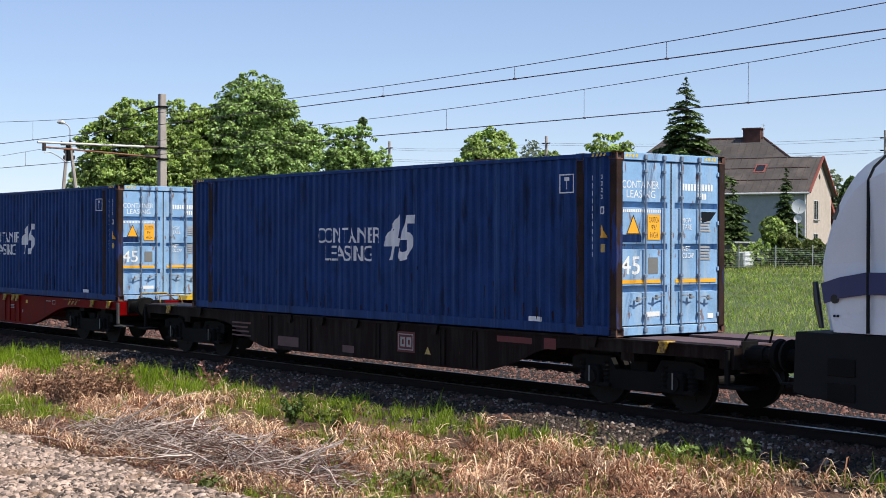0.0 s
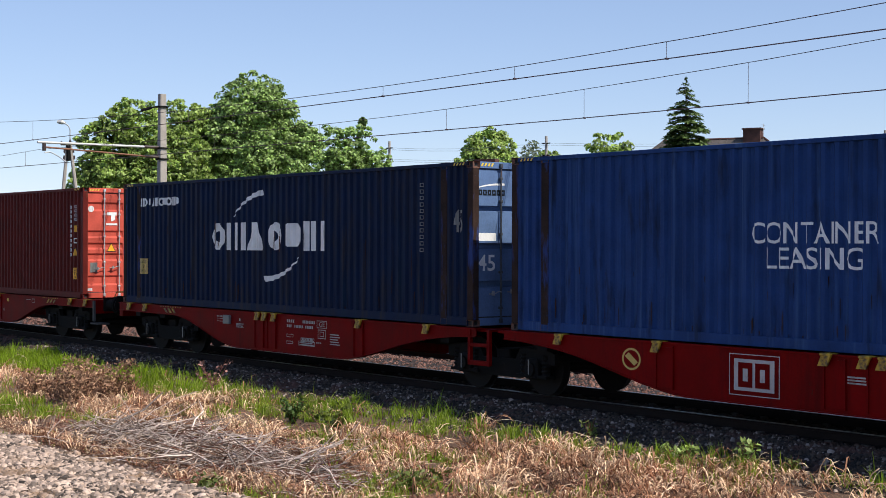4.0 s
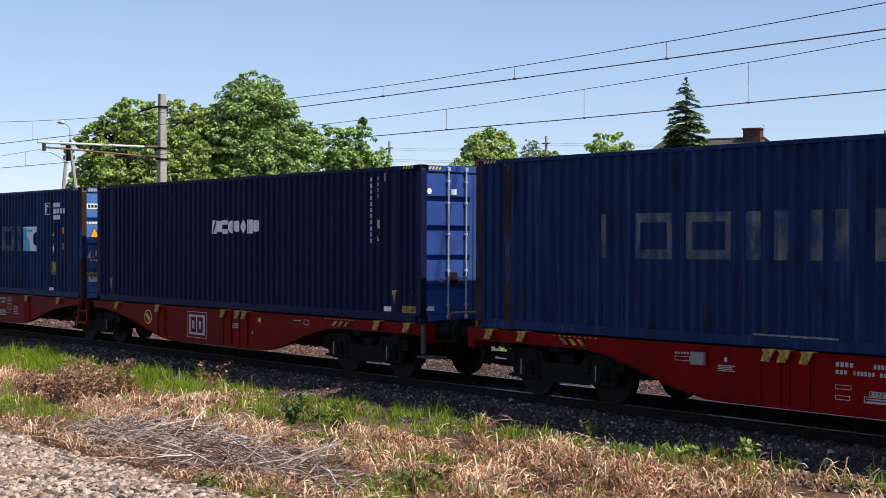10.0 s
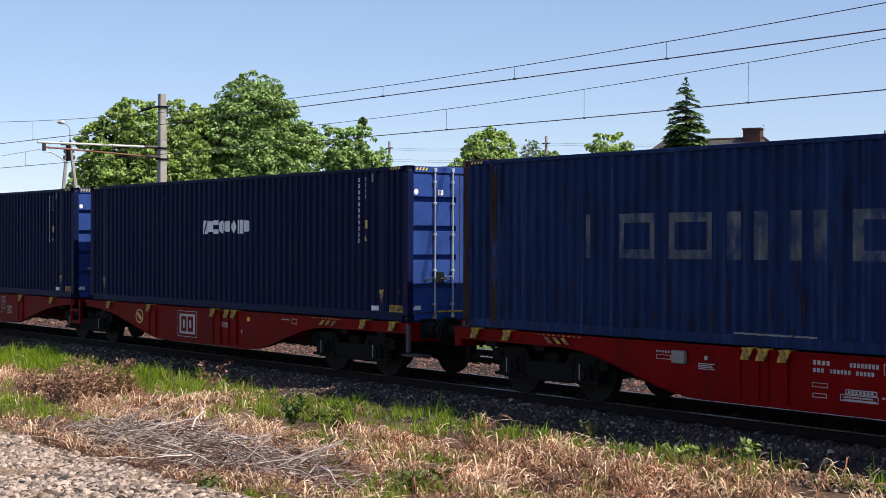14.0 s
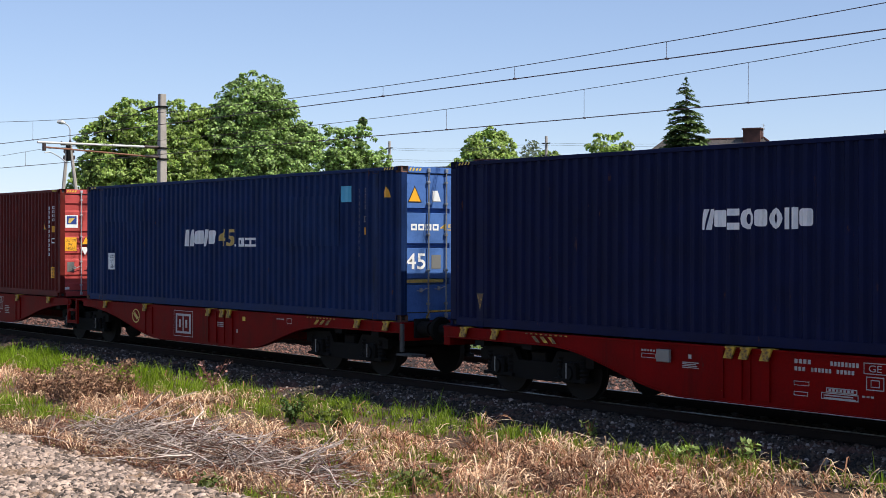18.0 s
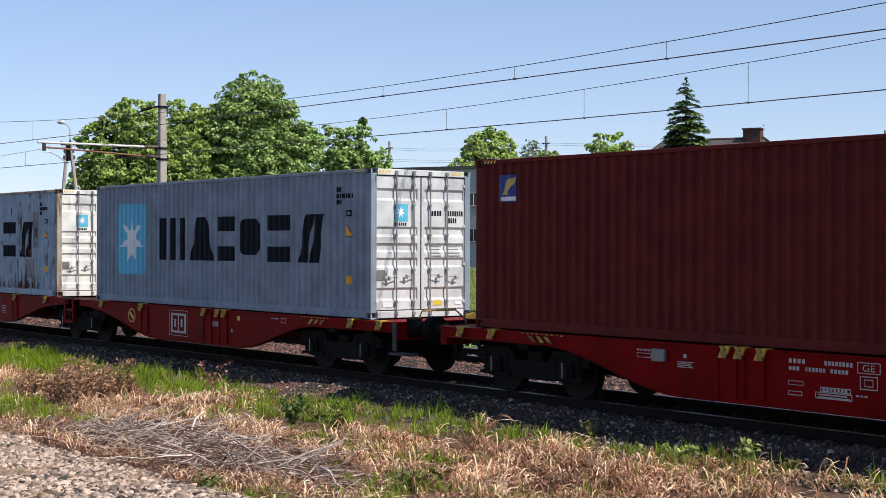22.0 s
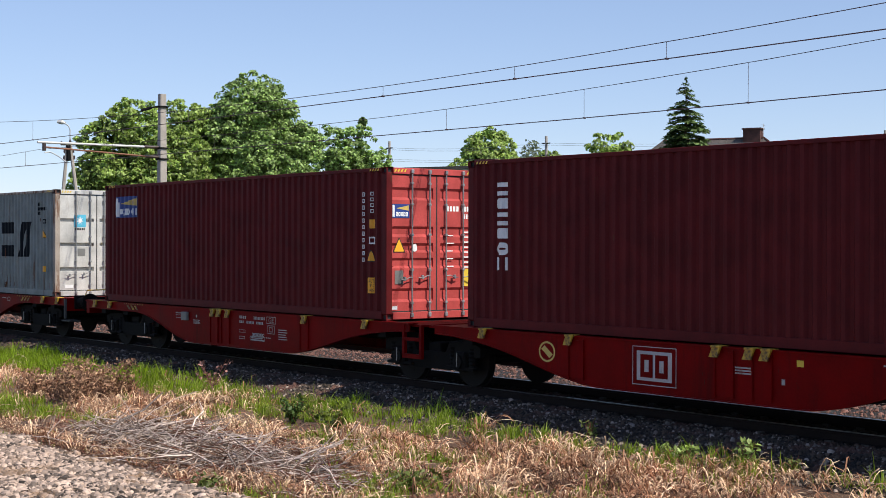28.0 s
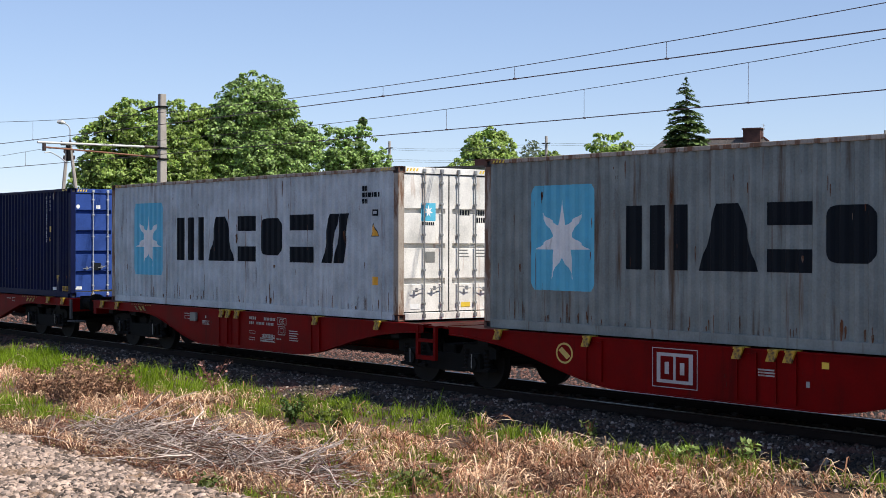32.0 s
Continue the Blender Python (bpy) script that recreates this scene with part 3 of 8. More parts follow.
def star(cx, cz, r, q, n=7):
    pts = []
    for i in range(2 * n):
        k = math.pi / 2 + math.pi * i / n
        rr = r if i % 2 == 0 else r * q
        pts.append((cx + rr * 0.9 * math.cos(k), cz + rr * math.sin(k)))
    return [[(cx, cz), pts[i], pts[(i + 1) % len(pts)]] for i in range(len(pts))]


def rounded(x0, x1, z0, z1, r, n=5):
    pts = []
    for cx, cz, k0 in ((x1 - r, z0 + r, -90), (x1 - r, z1 - r, 0), (x0 + r, z1 - r, 90), (x0 + r, z0 + r, 180)):
        for i in range(n + 1):
            k = radians(k0 + 90 * i / n)
            pts.append((cx + r * math.cos(k), cz + r * math.sin(k)))
    return [pts]


def arc_stroke(x0, z0, x1, z1, bend, w0, w1, n=14):
    """A tapering curved stroke from (x0, z0), width w0, to (x1, z1), width w1."""
    a, b = Vector((x0, z0)), Vector((x1, z1))
    d = b - a
    nn = Vector((-d.y, d.x)).normalized()
    mid = []
    for i in range(n + 1):
        t = i / n
        mid.append((a + d * t + nn * bend * 4 * t * (1 - t), w0 + (w1 - w0) * t))
    out = []
    for (p, wp), (q, wq) in zip(mid, mid[1:]):
        out.append([tuple(p - nn * wp / 2), tuple(q - nn * wq / 2), tuple(q + nn * wq / 2), tuple(p + nn * wp / 2)])
    return out


def shear(polys, z0, k):
    return [[(u + (v - z0) * k, v) for u, v in p] for p in polys]


def hatch(x0, x1, z0, z1, n, lean=0.05):
    w = (x1 - x0) / n
    return [[(x0 + i * w, z0), (x0 + (i + 0.5) * w, z0), (x0 + (i + 0.5) * w + lean, z1), (x0 + i * w + lean, z1)] for i in range(n)]


def text_bm(words, bold):
    """Flat letters as a mesh whose outline fills the unit square."""
    cu = bpy.data.curves.new("letters", "FONT")
    cu.body = words
    cu.fill_mode = "FRONT"
    cu.resolution_u = 3
    cu.offset = bold
    ob = bpy.data.objects.new("letters", cu)
    scene.collection.objects.link(ob)
    me = bpy.data.meshes.new_from_object(ob.evaluated_get(bpy.context.evaluated_depsgraph_get()))
    bpy.data.objects.remove(ob)
    bpy.data.curves.remove(cu)
    co = [tuple(v.co) for v in me.vertices]
    fs = [tuple(p.vertices) for p in me.polygons]
    bpy.data.meshes.remove(me)
    xa, xb = min(c[0] for c in co), max(c[0] for c in co)
    ya, yb = min(c[1] for c in co), max(c[1] for c in co)
    return [((c[0] - xa) / (xb - xa), (c[1] - ya) / (yb - ya)) for c in co], fs


def text(words, x0, x1, z0, z1, bold=0.0, lean=0.0):
    co, fs = cached(("text", words, bold), lambda: text_bm(words, bold))
    return [[(x0 + co[i][0] * (x1 - x0) + lean * co[i][1], z0 + co[i][1] * (z1 - z0)) for i in f] for f in fs]


def lay_side(polys, length, lift=0.004):
    """Outlines in (x, z) laid on the near side's waves."""
    bm = bmesh.new()
    for p in polys:
        vs = [bm.verts.new((u, 0.0, v)) for u, v in p]
        try:
            bm.faces.new(vs)
        except ValueError:
            pass
    bmesh.ops.remove_doubles(bm, verts=bm.verts[:], dist=0.0008)
    k = side_knots(length)
    lo, hi = min(u for p in polys for u, v in p), max(u for p in polys for u, v in p)
    for x, d in k:
        if lo < x < hi:
            bmesh.ops.bisect_plane(bm, geom=bm.verts[:] + bm.edges[:] + bm.faces[:], plane_co=(x, 0, 0), plane_no=(1, 0, 0))
    kx, kd = [a for a, b in k], [b for a, b in k]
    hw = half_width(length) - 0.012
    for v in bm.verts:
        v.co.y = -(hw - float(np.interp(v.co.x, kx, kd))) - lift
    bm.normal_update()
    for f in bm.faces:
        if f.normal.y > 0:
            f.normal_flip()
    return bm


def lay_door(polys, length, lift=0.004):
    """Outlines in (y, z) laid on the doors' outer skin."""
    bm = bmesh.new()
    x = length / 2 - 0.035 + lift
    for p in polys:
        bm.faces.new([bm.verts.new((x, u, v)) for u, v in p])
    bmesh.ops.remove_doubles(bm, verts=bm.verts[:], dist=0.0008)
    bm.normal_update()
    for f in bm.faces:
        if f.normal.x < 0:
            f.normal_flip()
    return bm


def lay_flat(polys, y):
    bm = bmesh.new()
    for p in polys:
        bm.faces.new([bm.verts.new((u, y, v)) for u, v in p])
    bmesh.ops.remove_doubles(bm, verts=bm.verts[:], dist=0.0008)
    bm.normal_update()
    for f in bm.faces:
        if f.normal.y > 0:
            f.normal_flip()
    return bm


def drips(seed, x0, x1, n, z_low=0.16, z_high=2.75, tall=0.35, low_share=0.65, wide=0.0085):
    """Ragged runs of rust: narrow tapering strips, most of them near the lower edge."""
    rg = random.Random(seed)
    out = []
    for _ in range(n):
        x = rg.uniform(x0, x1)
        h = min(1.1, tall * rg.lognormvariate(0, 0.6))
        z = z_low + h * rg.uniform(0.9, 1.3) if rg.random() < low_share else rg.uniform(0.7, z_high)
        z = max(z, z_low + h)
        w = wide * rg.lognormvariate(0, 0.5)
        s = rg.uniform(-0.006, 0.006)
        out.append([(x - 0.4 * w + s, z - h), (x + 0.3 * w + s, z - h), (x + w, z - 0.55 * h), (x + 0.8 * w, z - 0.05 * h), (x, z), (x - w, z - 0.2 * h), (x - 0.7 * w, z - 0.6 * h)])
    return out


M_RUSTRUN = shade("rust_run", (0.12, 0.05, 0.024), 0.85, var=0.4, fine=50, spec=0.15, stain=(0.22, 0.17, 0.13), stain_at=0.5, stain_soft=0.15, stain_scale=(14, 14, 5))
M_RUSTDARK = shade("dark_rust_run", (0.040, 0.022, 0.016), 0.9, var=0.4, fine=50, spec=0.1, stain=(0.012, 0.022, 0.05), stain_at=0.5, stain_soft=0.15, stain_scale=(14, 14, 5))
M_GREYPATCH = shade("dull_grey_touch_up", (0.27, 0.285, 0.28), 0.7, var=0.2, spec=0.15, stain=(0.14, 0.07, 0.035), stain_at=0.62, stain_soft=0.08, stain_scale=(4, 4, 2))


def grown(polys):
    """The outline of a triangle, a little larger all round."""
    p = polys[0]
    cu, cv = sum(u for u, v in p) / 3, sum(v for u, v in p) / 3
    return [[(cu + 1.22 * (u - cu), cv + 1.22 * (v - cv)) for u, v in p]]


def small(polys):
    """True for lines of writing lower than a hand."""
    return max(v for p in polys for u, v in p) - min(v for p in polys for u, v in p) < 0.25 or len(polys) > 60


def apart(polys):
    """Outlines grouped letter by letter where they are large enough to tell apart."""
    if small(polys):
        return [polys]
    groups = []
    for p in polys:
        b = [min(u for u, v in p) - 0.003, max(u for u, v in p) + 0.003, min(v for u, v in p) - 0.003, max(v for u, v in p) + 0.003]
        near = [g for g in groups if g[0][0] < b[1] and b[0] < g[0][1] and g[0][2] < b[3] and b[2] < g[0][3]]
        rest = [g for g in groups if g not in near]
        for g in near:
            b = [min(b[0], g[0][0]), max(b[1], g[0][1]), min(b[2], g[0][2]), max(b[3], g[0][3])]
        groups = rest + [(b, [p] + [q for g in near for q in g[1]])]
    return [g[1] for g in groups]


def container(i, length, skin, door_skin, style, label, side_marks, door_marks, iron=None, bar_skin=None, hazard=True):
    """A steel box container: origin in the middle of its floor, doors towards +x."""
    iron = iron or skin
    bar_skin = bar_skin or M_STEEL
    hw = half_width(length)
    e = length / 2
    c = thing("shipping_container", label, "shipping container", "containers on the train")
    for s in (-1, 1):
        part("side_wall", side_mesh(length, s, skin), None, c)
        y0, y1 = sorted((s * (hw - 0.07), s * hw))
        part("top_rail", cached(("trail", length, s, (skin if length > 13 else iron).name), lambda: mesh_of("top_rail", one_box(-e + 0.16, e - 0.16, y0, y1, HC - 0.075, HC - 0.008, 0.006), skin if length > 13 else iron)), None, c)
        part("bottom_rail", cached(("brail", length, s, skin.name), lambda: mesh_of("bottom_rail", one_box(-e + 0.16, e - 0.16, sorted((s * (hw - 0.06), s * (hw - 0.004)))[0], sorted((s * (hw - 0.06), s * (hw - 0.004)))[1], 0.012, 0.165, 0.006), skin)), None, c)
        posts = [-e + 0.08, e - 0.08] + ([-6.025, 6.025] if length > 13 else [])
        for x in posts:
            w = 0.08 if abs(x) > 6.03 or length < 13 else 0.09
            ya, yb = sorted((s * (hw - 0.14), s * (hw - 0.002)))
            pm = iron
            part("corner_post", cached(("post", length, s, round(x, 2), pm.name), lambda: mesh_of("corner_post", one_box(x - w, x + w, ya, yb, 0.118, HC - 0.118, 0.008), pm)), None, c)
            for top in (False, True):
                part("corner_casting", casting_mesh(length, math.copysign(min(abs(x), e - 0.089), x), s, top, 1 if x > 0 else -1, M_CASTING if iron is not skin else skin), None, c)
    part("roof", roof_mesh(length, skin), None, c)
    part("floor", cached(("floor", length), lambda: mesh_of("floor", one_box(-e + 0.1, e - 0.1, -hw + 0.07, hw - 0.07, 0.03, 0.15), M_BLACK)), None, c)
    part("front_wall", cached(("front", length, skin.name), lambda: mesh_of("front_wall", one_box(-e + 0.03, -e + 0.06, -hw + 0.1, hw - 0.1, 0.1, HC - 0.03), skin)), None, c)
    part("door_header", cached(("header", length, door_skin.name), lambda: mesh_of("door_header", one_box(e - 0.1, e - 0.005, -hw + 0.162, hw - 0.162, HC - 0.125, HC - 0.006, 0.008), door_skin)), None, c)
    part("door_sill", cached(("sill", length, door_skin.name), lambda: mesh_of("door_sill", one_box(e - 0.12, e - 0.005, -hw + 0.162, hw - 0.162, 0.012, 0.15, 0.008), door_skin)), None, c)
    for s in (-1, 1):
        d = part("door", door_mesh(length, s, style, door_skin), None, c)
        ys = (0.20, 0.62)
        for y in ys:
            part("locking_bar", bar_mesh(length, s * y, bar_skin), None, d, "vertical steel locking bar")
            part("door_handle", handle_mesh(length, s * y, s * 0.8, (0.60 if y > 0.5 else 0.63) + (0.0 if style == "bars" else 0.2), M_STEEL), None, d, "steel door handle")
        for z in (0.3, 1.05, 1.8, 2.6):
            part("hinge", hinge_mesh(length, s, z, door_skin), None, d)
    gb = bmesh.new()
    box(gb, e - 0.075, e - 0.03, -0.013, 0.013, 0.17, HC - 0.14)
    for s in (-1, 1):
        ya, yb = sorted((s * (hw - 0.086), s * (hw - 0.118)))
        box(gb, e - 0.08, e - 0.052, sorted((s * (hw - 0.14), s * (hw - 0.07)))[0], sorted((s * (hw - 0.14), s * (hw - 0.07)))[1], 0.15, HC - 0.12)
    box(gb, e - 0.075, e - 0.034, -hw + 0.09, hw - 0.09, 0.146, 0.172)
    box(gb, e - 0.075, e - 0.034, -hw + 0.09, hw - 0.09, HC - 0.142, HC - 0.122)
    part("door_gasket", cached(("gasket", length), lambda: mesh_of("door_gasket", gb, M_GASKET)), None, c, "black rubber seal")
    if hazard:
        for a in (-hw + 0.18, hw - 0.5):
            hb = bmesh.new()
            for p in hatch(a, a + 0.3, HC - 0.085, HC - 0.03, 4, 0.03):
                hb.faces.new([hb.verts.new((e - 0.001, u, v)) for u, v in p])
            part("warning_stripes", hb, M_HAZ, c, "yellow and black warning stripes")
        for a in (-e + 0.22, e - 0.56):
            hb = bmesh.new()
            for p in hatch(a, a + 0.34, HC - 0.066, HC - 0.02, 4, 0.03):
                hb.faces.new([hb.verts.new((u, -hw - 0.003, v)) for u, v in p])
            part("warning_stripes", hb, M_HAZ, c, "yellow and black warning stripes")
    for k, (name, polys, m) in enumerate(side_marks):
        groups = apart(polys) if name in ("lettering", "word_mark") else [polys]
        for g in groups:
            if name == "warning_sticker" and len(g) == 1 and len(g[0]) == 3:
                part("sticker_border", lay_side(grown(g), length, 0.0025 + 0.0012 * k), M_HAZB, c)
            part("small_lettering" if name == "lettering" and small(g) else name, lay_side(g, length, 0.003 + 0.0012 * k), m, c)
    for k, (name, polys, m) in enumerate(door_marks):
        if name == "warning_sticker" and len(polys) == 1 and len(polys[0]) == 3:
            part("sticker_border", lay_door(grown(polys), length, 0.0026 + 0.0009 * k), M_HAZB, c)
        for g in apart(polys) if name == "lettering" else [polys]:
            part("small_lettering" if name == "lettering" and small(g) else name, lay_door(g, length, 0.003 + 0.0009 * k), m, c)
    return c


def caution(x0, x1, z0, z1, m=None):
    h = z1 - z0
    return [("warning_sticker", quad(x0, x1, z0, z1), m or M_ORANGE),
            ("lettering", text("CAUTION", x0 + 0.03, x1 - 0.03, z0 + 0.68 * h, z0 + 0.9 * h) + text("9'6\"", x0 + 0.3 * (x1 - x0), x1 - 0.3 * (x1 - x0), z0 + 0.38 * h, z0 + 0.6 * h) + text("HIGH", x0 + 0.06, x1 - 0.06, z0 + 0.08 * h, z0 + 0.3 * h), M_HAZB)]


def weights(m, z=1.5, y0=0.26):
    return [("lettering", text("MGW", y0, y0 + 0.2, z + 0.30, z + 0.38) + text("TARE", y0, y0 + 0.22, z + 0.19, z + 0.27) + text("NET", y0, y0 + 0.18, z - 0.16, z - 0.08) + text("CU.CAP", y0, y0 + 0.26, z - 0.27, z - 0.19), m),
            ("number_marking", lines(y0 + 0.42, y0 + 0.66, z + 0.16, z + 0.40, 5) + lines(y0 + 0.42, y0 + 0.66, z - 0.30, z - 0.06, 5), M_SOFTWHITE)]


def lease_box(i, patch):
    side = [("lettering", text("CONTAINER", -1.68, 0.48, 1.46, 1.76, 0.004) + text("LEASING", -1.41, 0.22, 1.11, 1.41, 0.004), M_WHITE),
            ("lettering", text("45", 0.50, 1.42, 1.13, 1.99, 0.025, 0.24), M_WHITE),
            ("logo_mark", ring(5.53, 5.83, 2.27, 2.58, 0.02) + quad(5.6, 5.77, 2.47, 2.53) + quad(5.655, 5.715, 2.33, 2.47), M_WHITE),
            ("number_marking", column(6.25, 6.33, 1.25, 2.58, 11), M_WHITE), ("number_marking", column(6.47, 6.55, 2.16, 2.58, 4), M_WHITE),
            ("number_marking", ring(6.45, 6.57, 1.92, 2.04, 0.02), M_WHITE), ("warning_sticker", tri(6.44, 6.61, 1.55, 1.75), M_ORANGE),
            ("warning_sticker", quad(6.48, 6.58, 1.32, 1.45), M_GOLD), ("label_plate", quad(4.76, 5.10, 0.17, 0.25), M_WHITE)]
    door = [("lettering", text("CONTAINER", -1.1, -0.28, 2.33, 2.45) + text("LEASING", -1.0, -0.36, 2.18, 2.30) + text("45", -1.12, -0.70, 0.97, 1.26, 0.012), M_WHITE),
            ("number_marking", row(0.26, 1.0, 2.32, 2.43, 11) + row(0.6, 0.84, 2.18, 2.28, 4) + row(-1.12, -0.22, 1.95, 2.0, 22), M_WHITE),
            ("warning_sticker", tri(-0.98, -0.72, 1.62, 1.88), M_ORANGE), ("logo_panel", quad(-1.12, -0.68, 1.48, 1.60), P_BLUE),
            ("label_plate", quad(-0.52, -0.30, 0.98, 1.24), M_GREY), ("label_plate", quad(-0.56, -0.26, 0.30, 0.38), M_WHITE), ("label_plate", quad(0.86, 1.0, 0.24, 0.32), M_WHITE),
            ("warning_sticker", quad(-1.12, -0.24, 0.83, 0.89) + quad(0.1, 1.06, 0.83, 0.89), M_ORANGE)]
    door += caution(-0.54, -0.25, 1.52, 1.92) + weights(M_WHITE)
    if patch:
        door.append(("label_plate", [[(0.72, 1.80), (0.92, 1.84), (1.06, 1.98), (0.70, 1.98)]], M_DARKLET))
    side.append(("rust_staining", drips(60 + i, -5.8, 5.8, 80, tall=0.17, z_high=1.2, wide=0.006, low_share=0.75), M_RUSTDARK))
    return container(i, 13.716, P_LEASE, P_LEASE_LIT, "bars", "faded blue forty-five foot container with rusty posts and white lettering", side, door, iron=P_RUSTPOST, bar_skin=M_BARBLUE)


P_RUSTPOST = shade("rusted_blue_post", (0.034, 0.020, 0.016), 0.75, 0.0, var=0.45, spec=0.1, stain=(0.03, 0.06, 0.2), stain_at=0.55, stain_soft=0.1, stain_scale=(6, 6, 1))


def flag_box(i, shift):
    z0, z1 = 1.23, 1.92
    s = 0.14
    side = [("word_mark", emblem_shapes(("post", "frame", "frame", "pair", "pair", "frame", "post"), ((-4.09, -3.32), (-3.03, -2.23), (-1.96, -1.08), (-0.82, -0.08), (0.32, 0.96), (1.38, 2.24), (2.35, 2.85)), z0, z1, s), M_FADED),
            ("logo_panel", [[(2.93, 1.22), (3.92, 1.22), (3.55, 1.56), (3.92, 1.90), (2.93, 1.90)]], M_WHITE),
            ("logo_mark", [[(2.93, 1.22), (3.42, 1.22), (3.15, 1.88), (2.93, 1.84)]], M_CYAN), ("logo_mark", quad(3.18, 3.52, 1.76, 1.82) + quad(3.31, 3.39, 1.55, 1.76), M_CYAN),
            ("logo_mark", ring(4.42, 4.71, 2.22, 2.54, 0.02) + quad(4.49, 4.65, 2.42, 2.48) + quad(4.54, 4.60, 2.28, 2.42), M_WHITE),
            ("number_marking", row(4.94, 5.38, 2.41, 2.53, 4, 0.82) + row(4.94, 5.79, 2.24, 2.37, 8, 0.82) + row(4.94, 5.38, 2.08, 2.20, 4, 0.82), M_WHITE),
            ("warning_sticker", tri(4.88, 5.09, 1.64, 1.85), M_ORANGE), ("warning_sticker", quad(5.57, 5.69, 1.70, 1.87), M_ORANGE),
            ("label_plate", [[(4.90, 1.30), (5.0, 1.16), (5.10, 1.30), (5.02, 1.45), (4.93, 1.42)]], M_WHITE), ("label_plate", quad(5.57, 5.69, 1.28, 1.45), M_GREY),
            ("number_marking", lines(-0.65, 0.79, 0.17, 0.22, 1), M_GREY), ("label_plate", quad(4.75, 5.08, 0.17, 0.25), M_WHITE)]
    side += [("warning_sticker", quad(4.88, 5.13, 0.60, 0.95), M_YELLOW)]
    door = [("label_plate", quad(-1.12, -0.26, 2.34, 2.48), M_WHITE), ("label_plate", quad(0.24, 1.06, 2.34, 2.47), M_WHITE), ("label_plate", quad(0.62, 0.86, 2.18, 2.29), M_WHITE),
            ("lettering", row(-1.06, -0.34, 2.37, 2.45, 8), M_DARKLET), ("lettering", row(0.28, 1.02, 2.36, 2.44, 11), M_DARKLET),
            ("number_marking", row(-1.12, -0.24, 1.95, 2.0, 22), M_WHITE), ("warning_sticker", tri(-1.0, -0.76, 1.60, 1.84), M_ORANGE),
            ("lettering", text("45", -1.12, -0.70, 0.97, 1.26, 0.012), M_WHITE), ("label_plate", quad(-0.52, -0.30, 0.98, 1.22), M_GREY),
            ("warning_sticker", quad(-1.12, -0.24, 0.62, 0.69) + quad(0.1, 1.06, 0.62, 0.69), M_GOLD), ("label_plate", quad(0.24, 0.52, 1.56, 1.94), M_WHITE), ("label_plate", quad(0.68, 1.0, 1.56, 1.94), M_WHITE),
            ("lettering", text("MGW.", 0.26, 0.44, 1.85, 1.92) + text("TARE", 0.26, 0.44, 1.76, 1.83) + text("NET.", 0.26, 0.41, 1.67, 1.74) + text("CU.CAP.", 0.26, 0.50, 1.58, 1.65), M_DARKLET),
            ("number_marking", lines(0.73, 0.95, 1.59, 1.91, 11), M_GREY), ("label_plate", quad(-1.05, -0.72, 0.44, 0.58), M_WHITE),
            ("label_plate", rounded(-0.56, -0.42, 1.70, 1.84, 0.05), M_WHITE), ("label_plate", quad(0.68, 1.04, 0.42, 0.56), M_WHITE), ("label_plate", quad(-0.56, -0.26, 0.61, 0.70), M_WHITE),
            ("rust_staining", drips(171, -1.14, -0.72, 16, z_low=1.0, z_high=1.28, tall=0.22) + drips(172, -1.1, -0.72, 12, z_low=0.5, z_high=0.6, tall=0.16) + drips(173, 0.3, 0.6, 8, z_low=1.0, z_high=1.2, tall=0.16), M_RUSTRUN)]
    side.append(("rust_staining", drips(70 + i, -5.8, 5.8, 50, tall=0.22, z_high=2.0), M_RUSTDARK))
    return container(i, 13.716, P_BLUE, P_BLUE_LIT, "bars", "dark blue forty-five foot container with faded lettering and a flag mark", side, door, iron=P_RUSTPOST, bar_skin=M_BARBLUE)


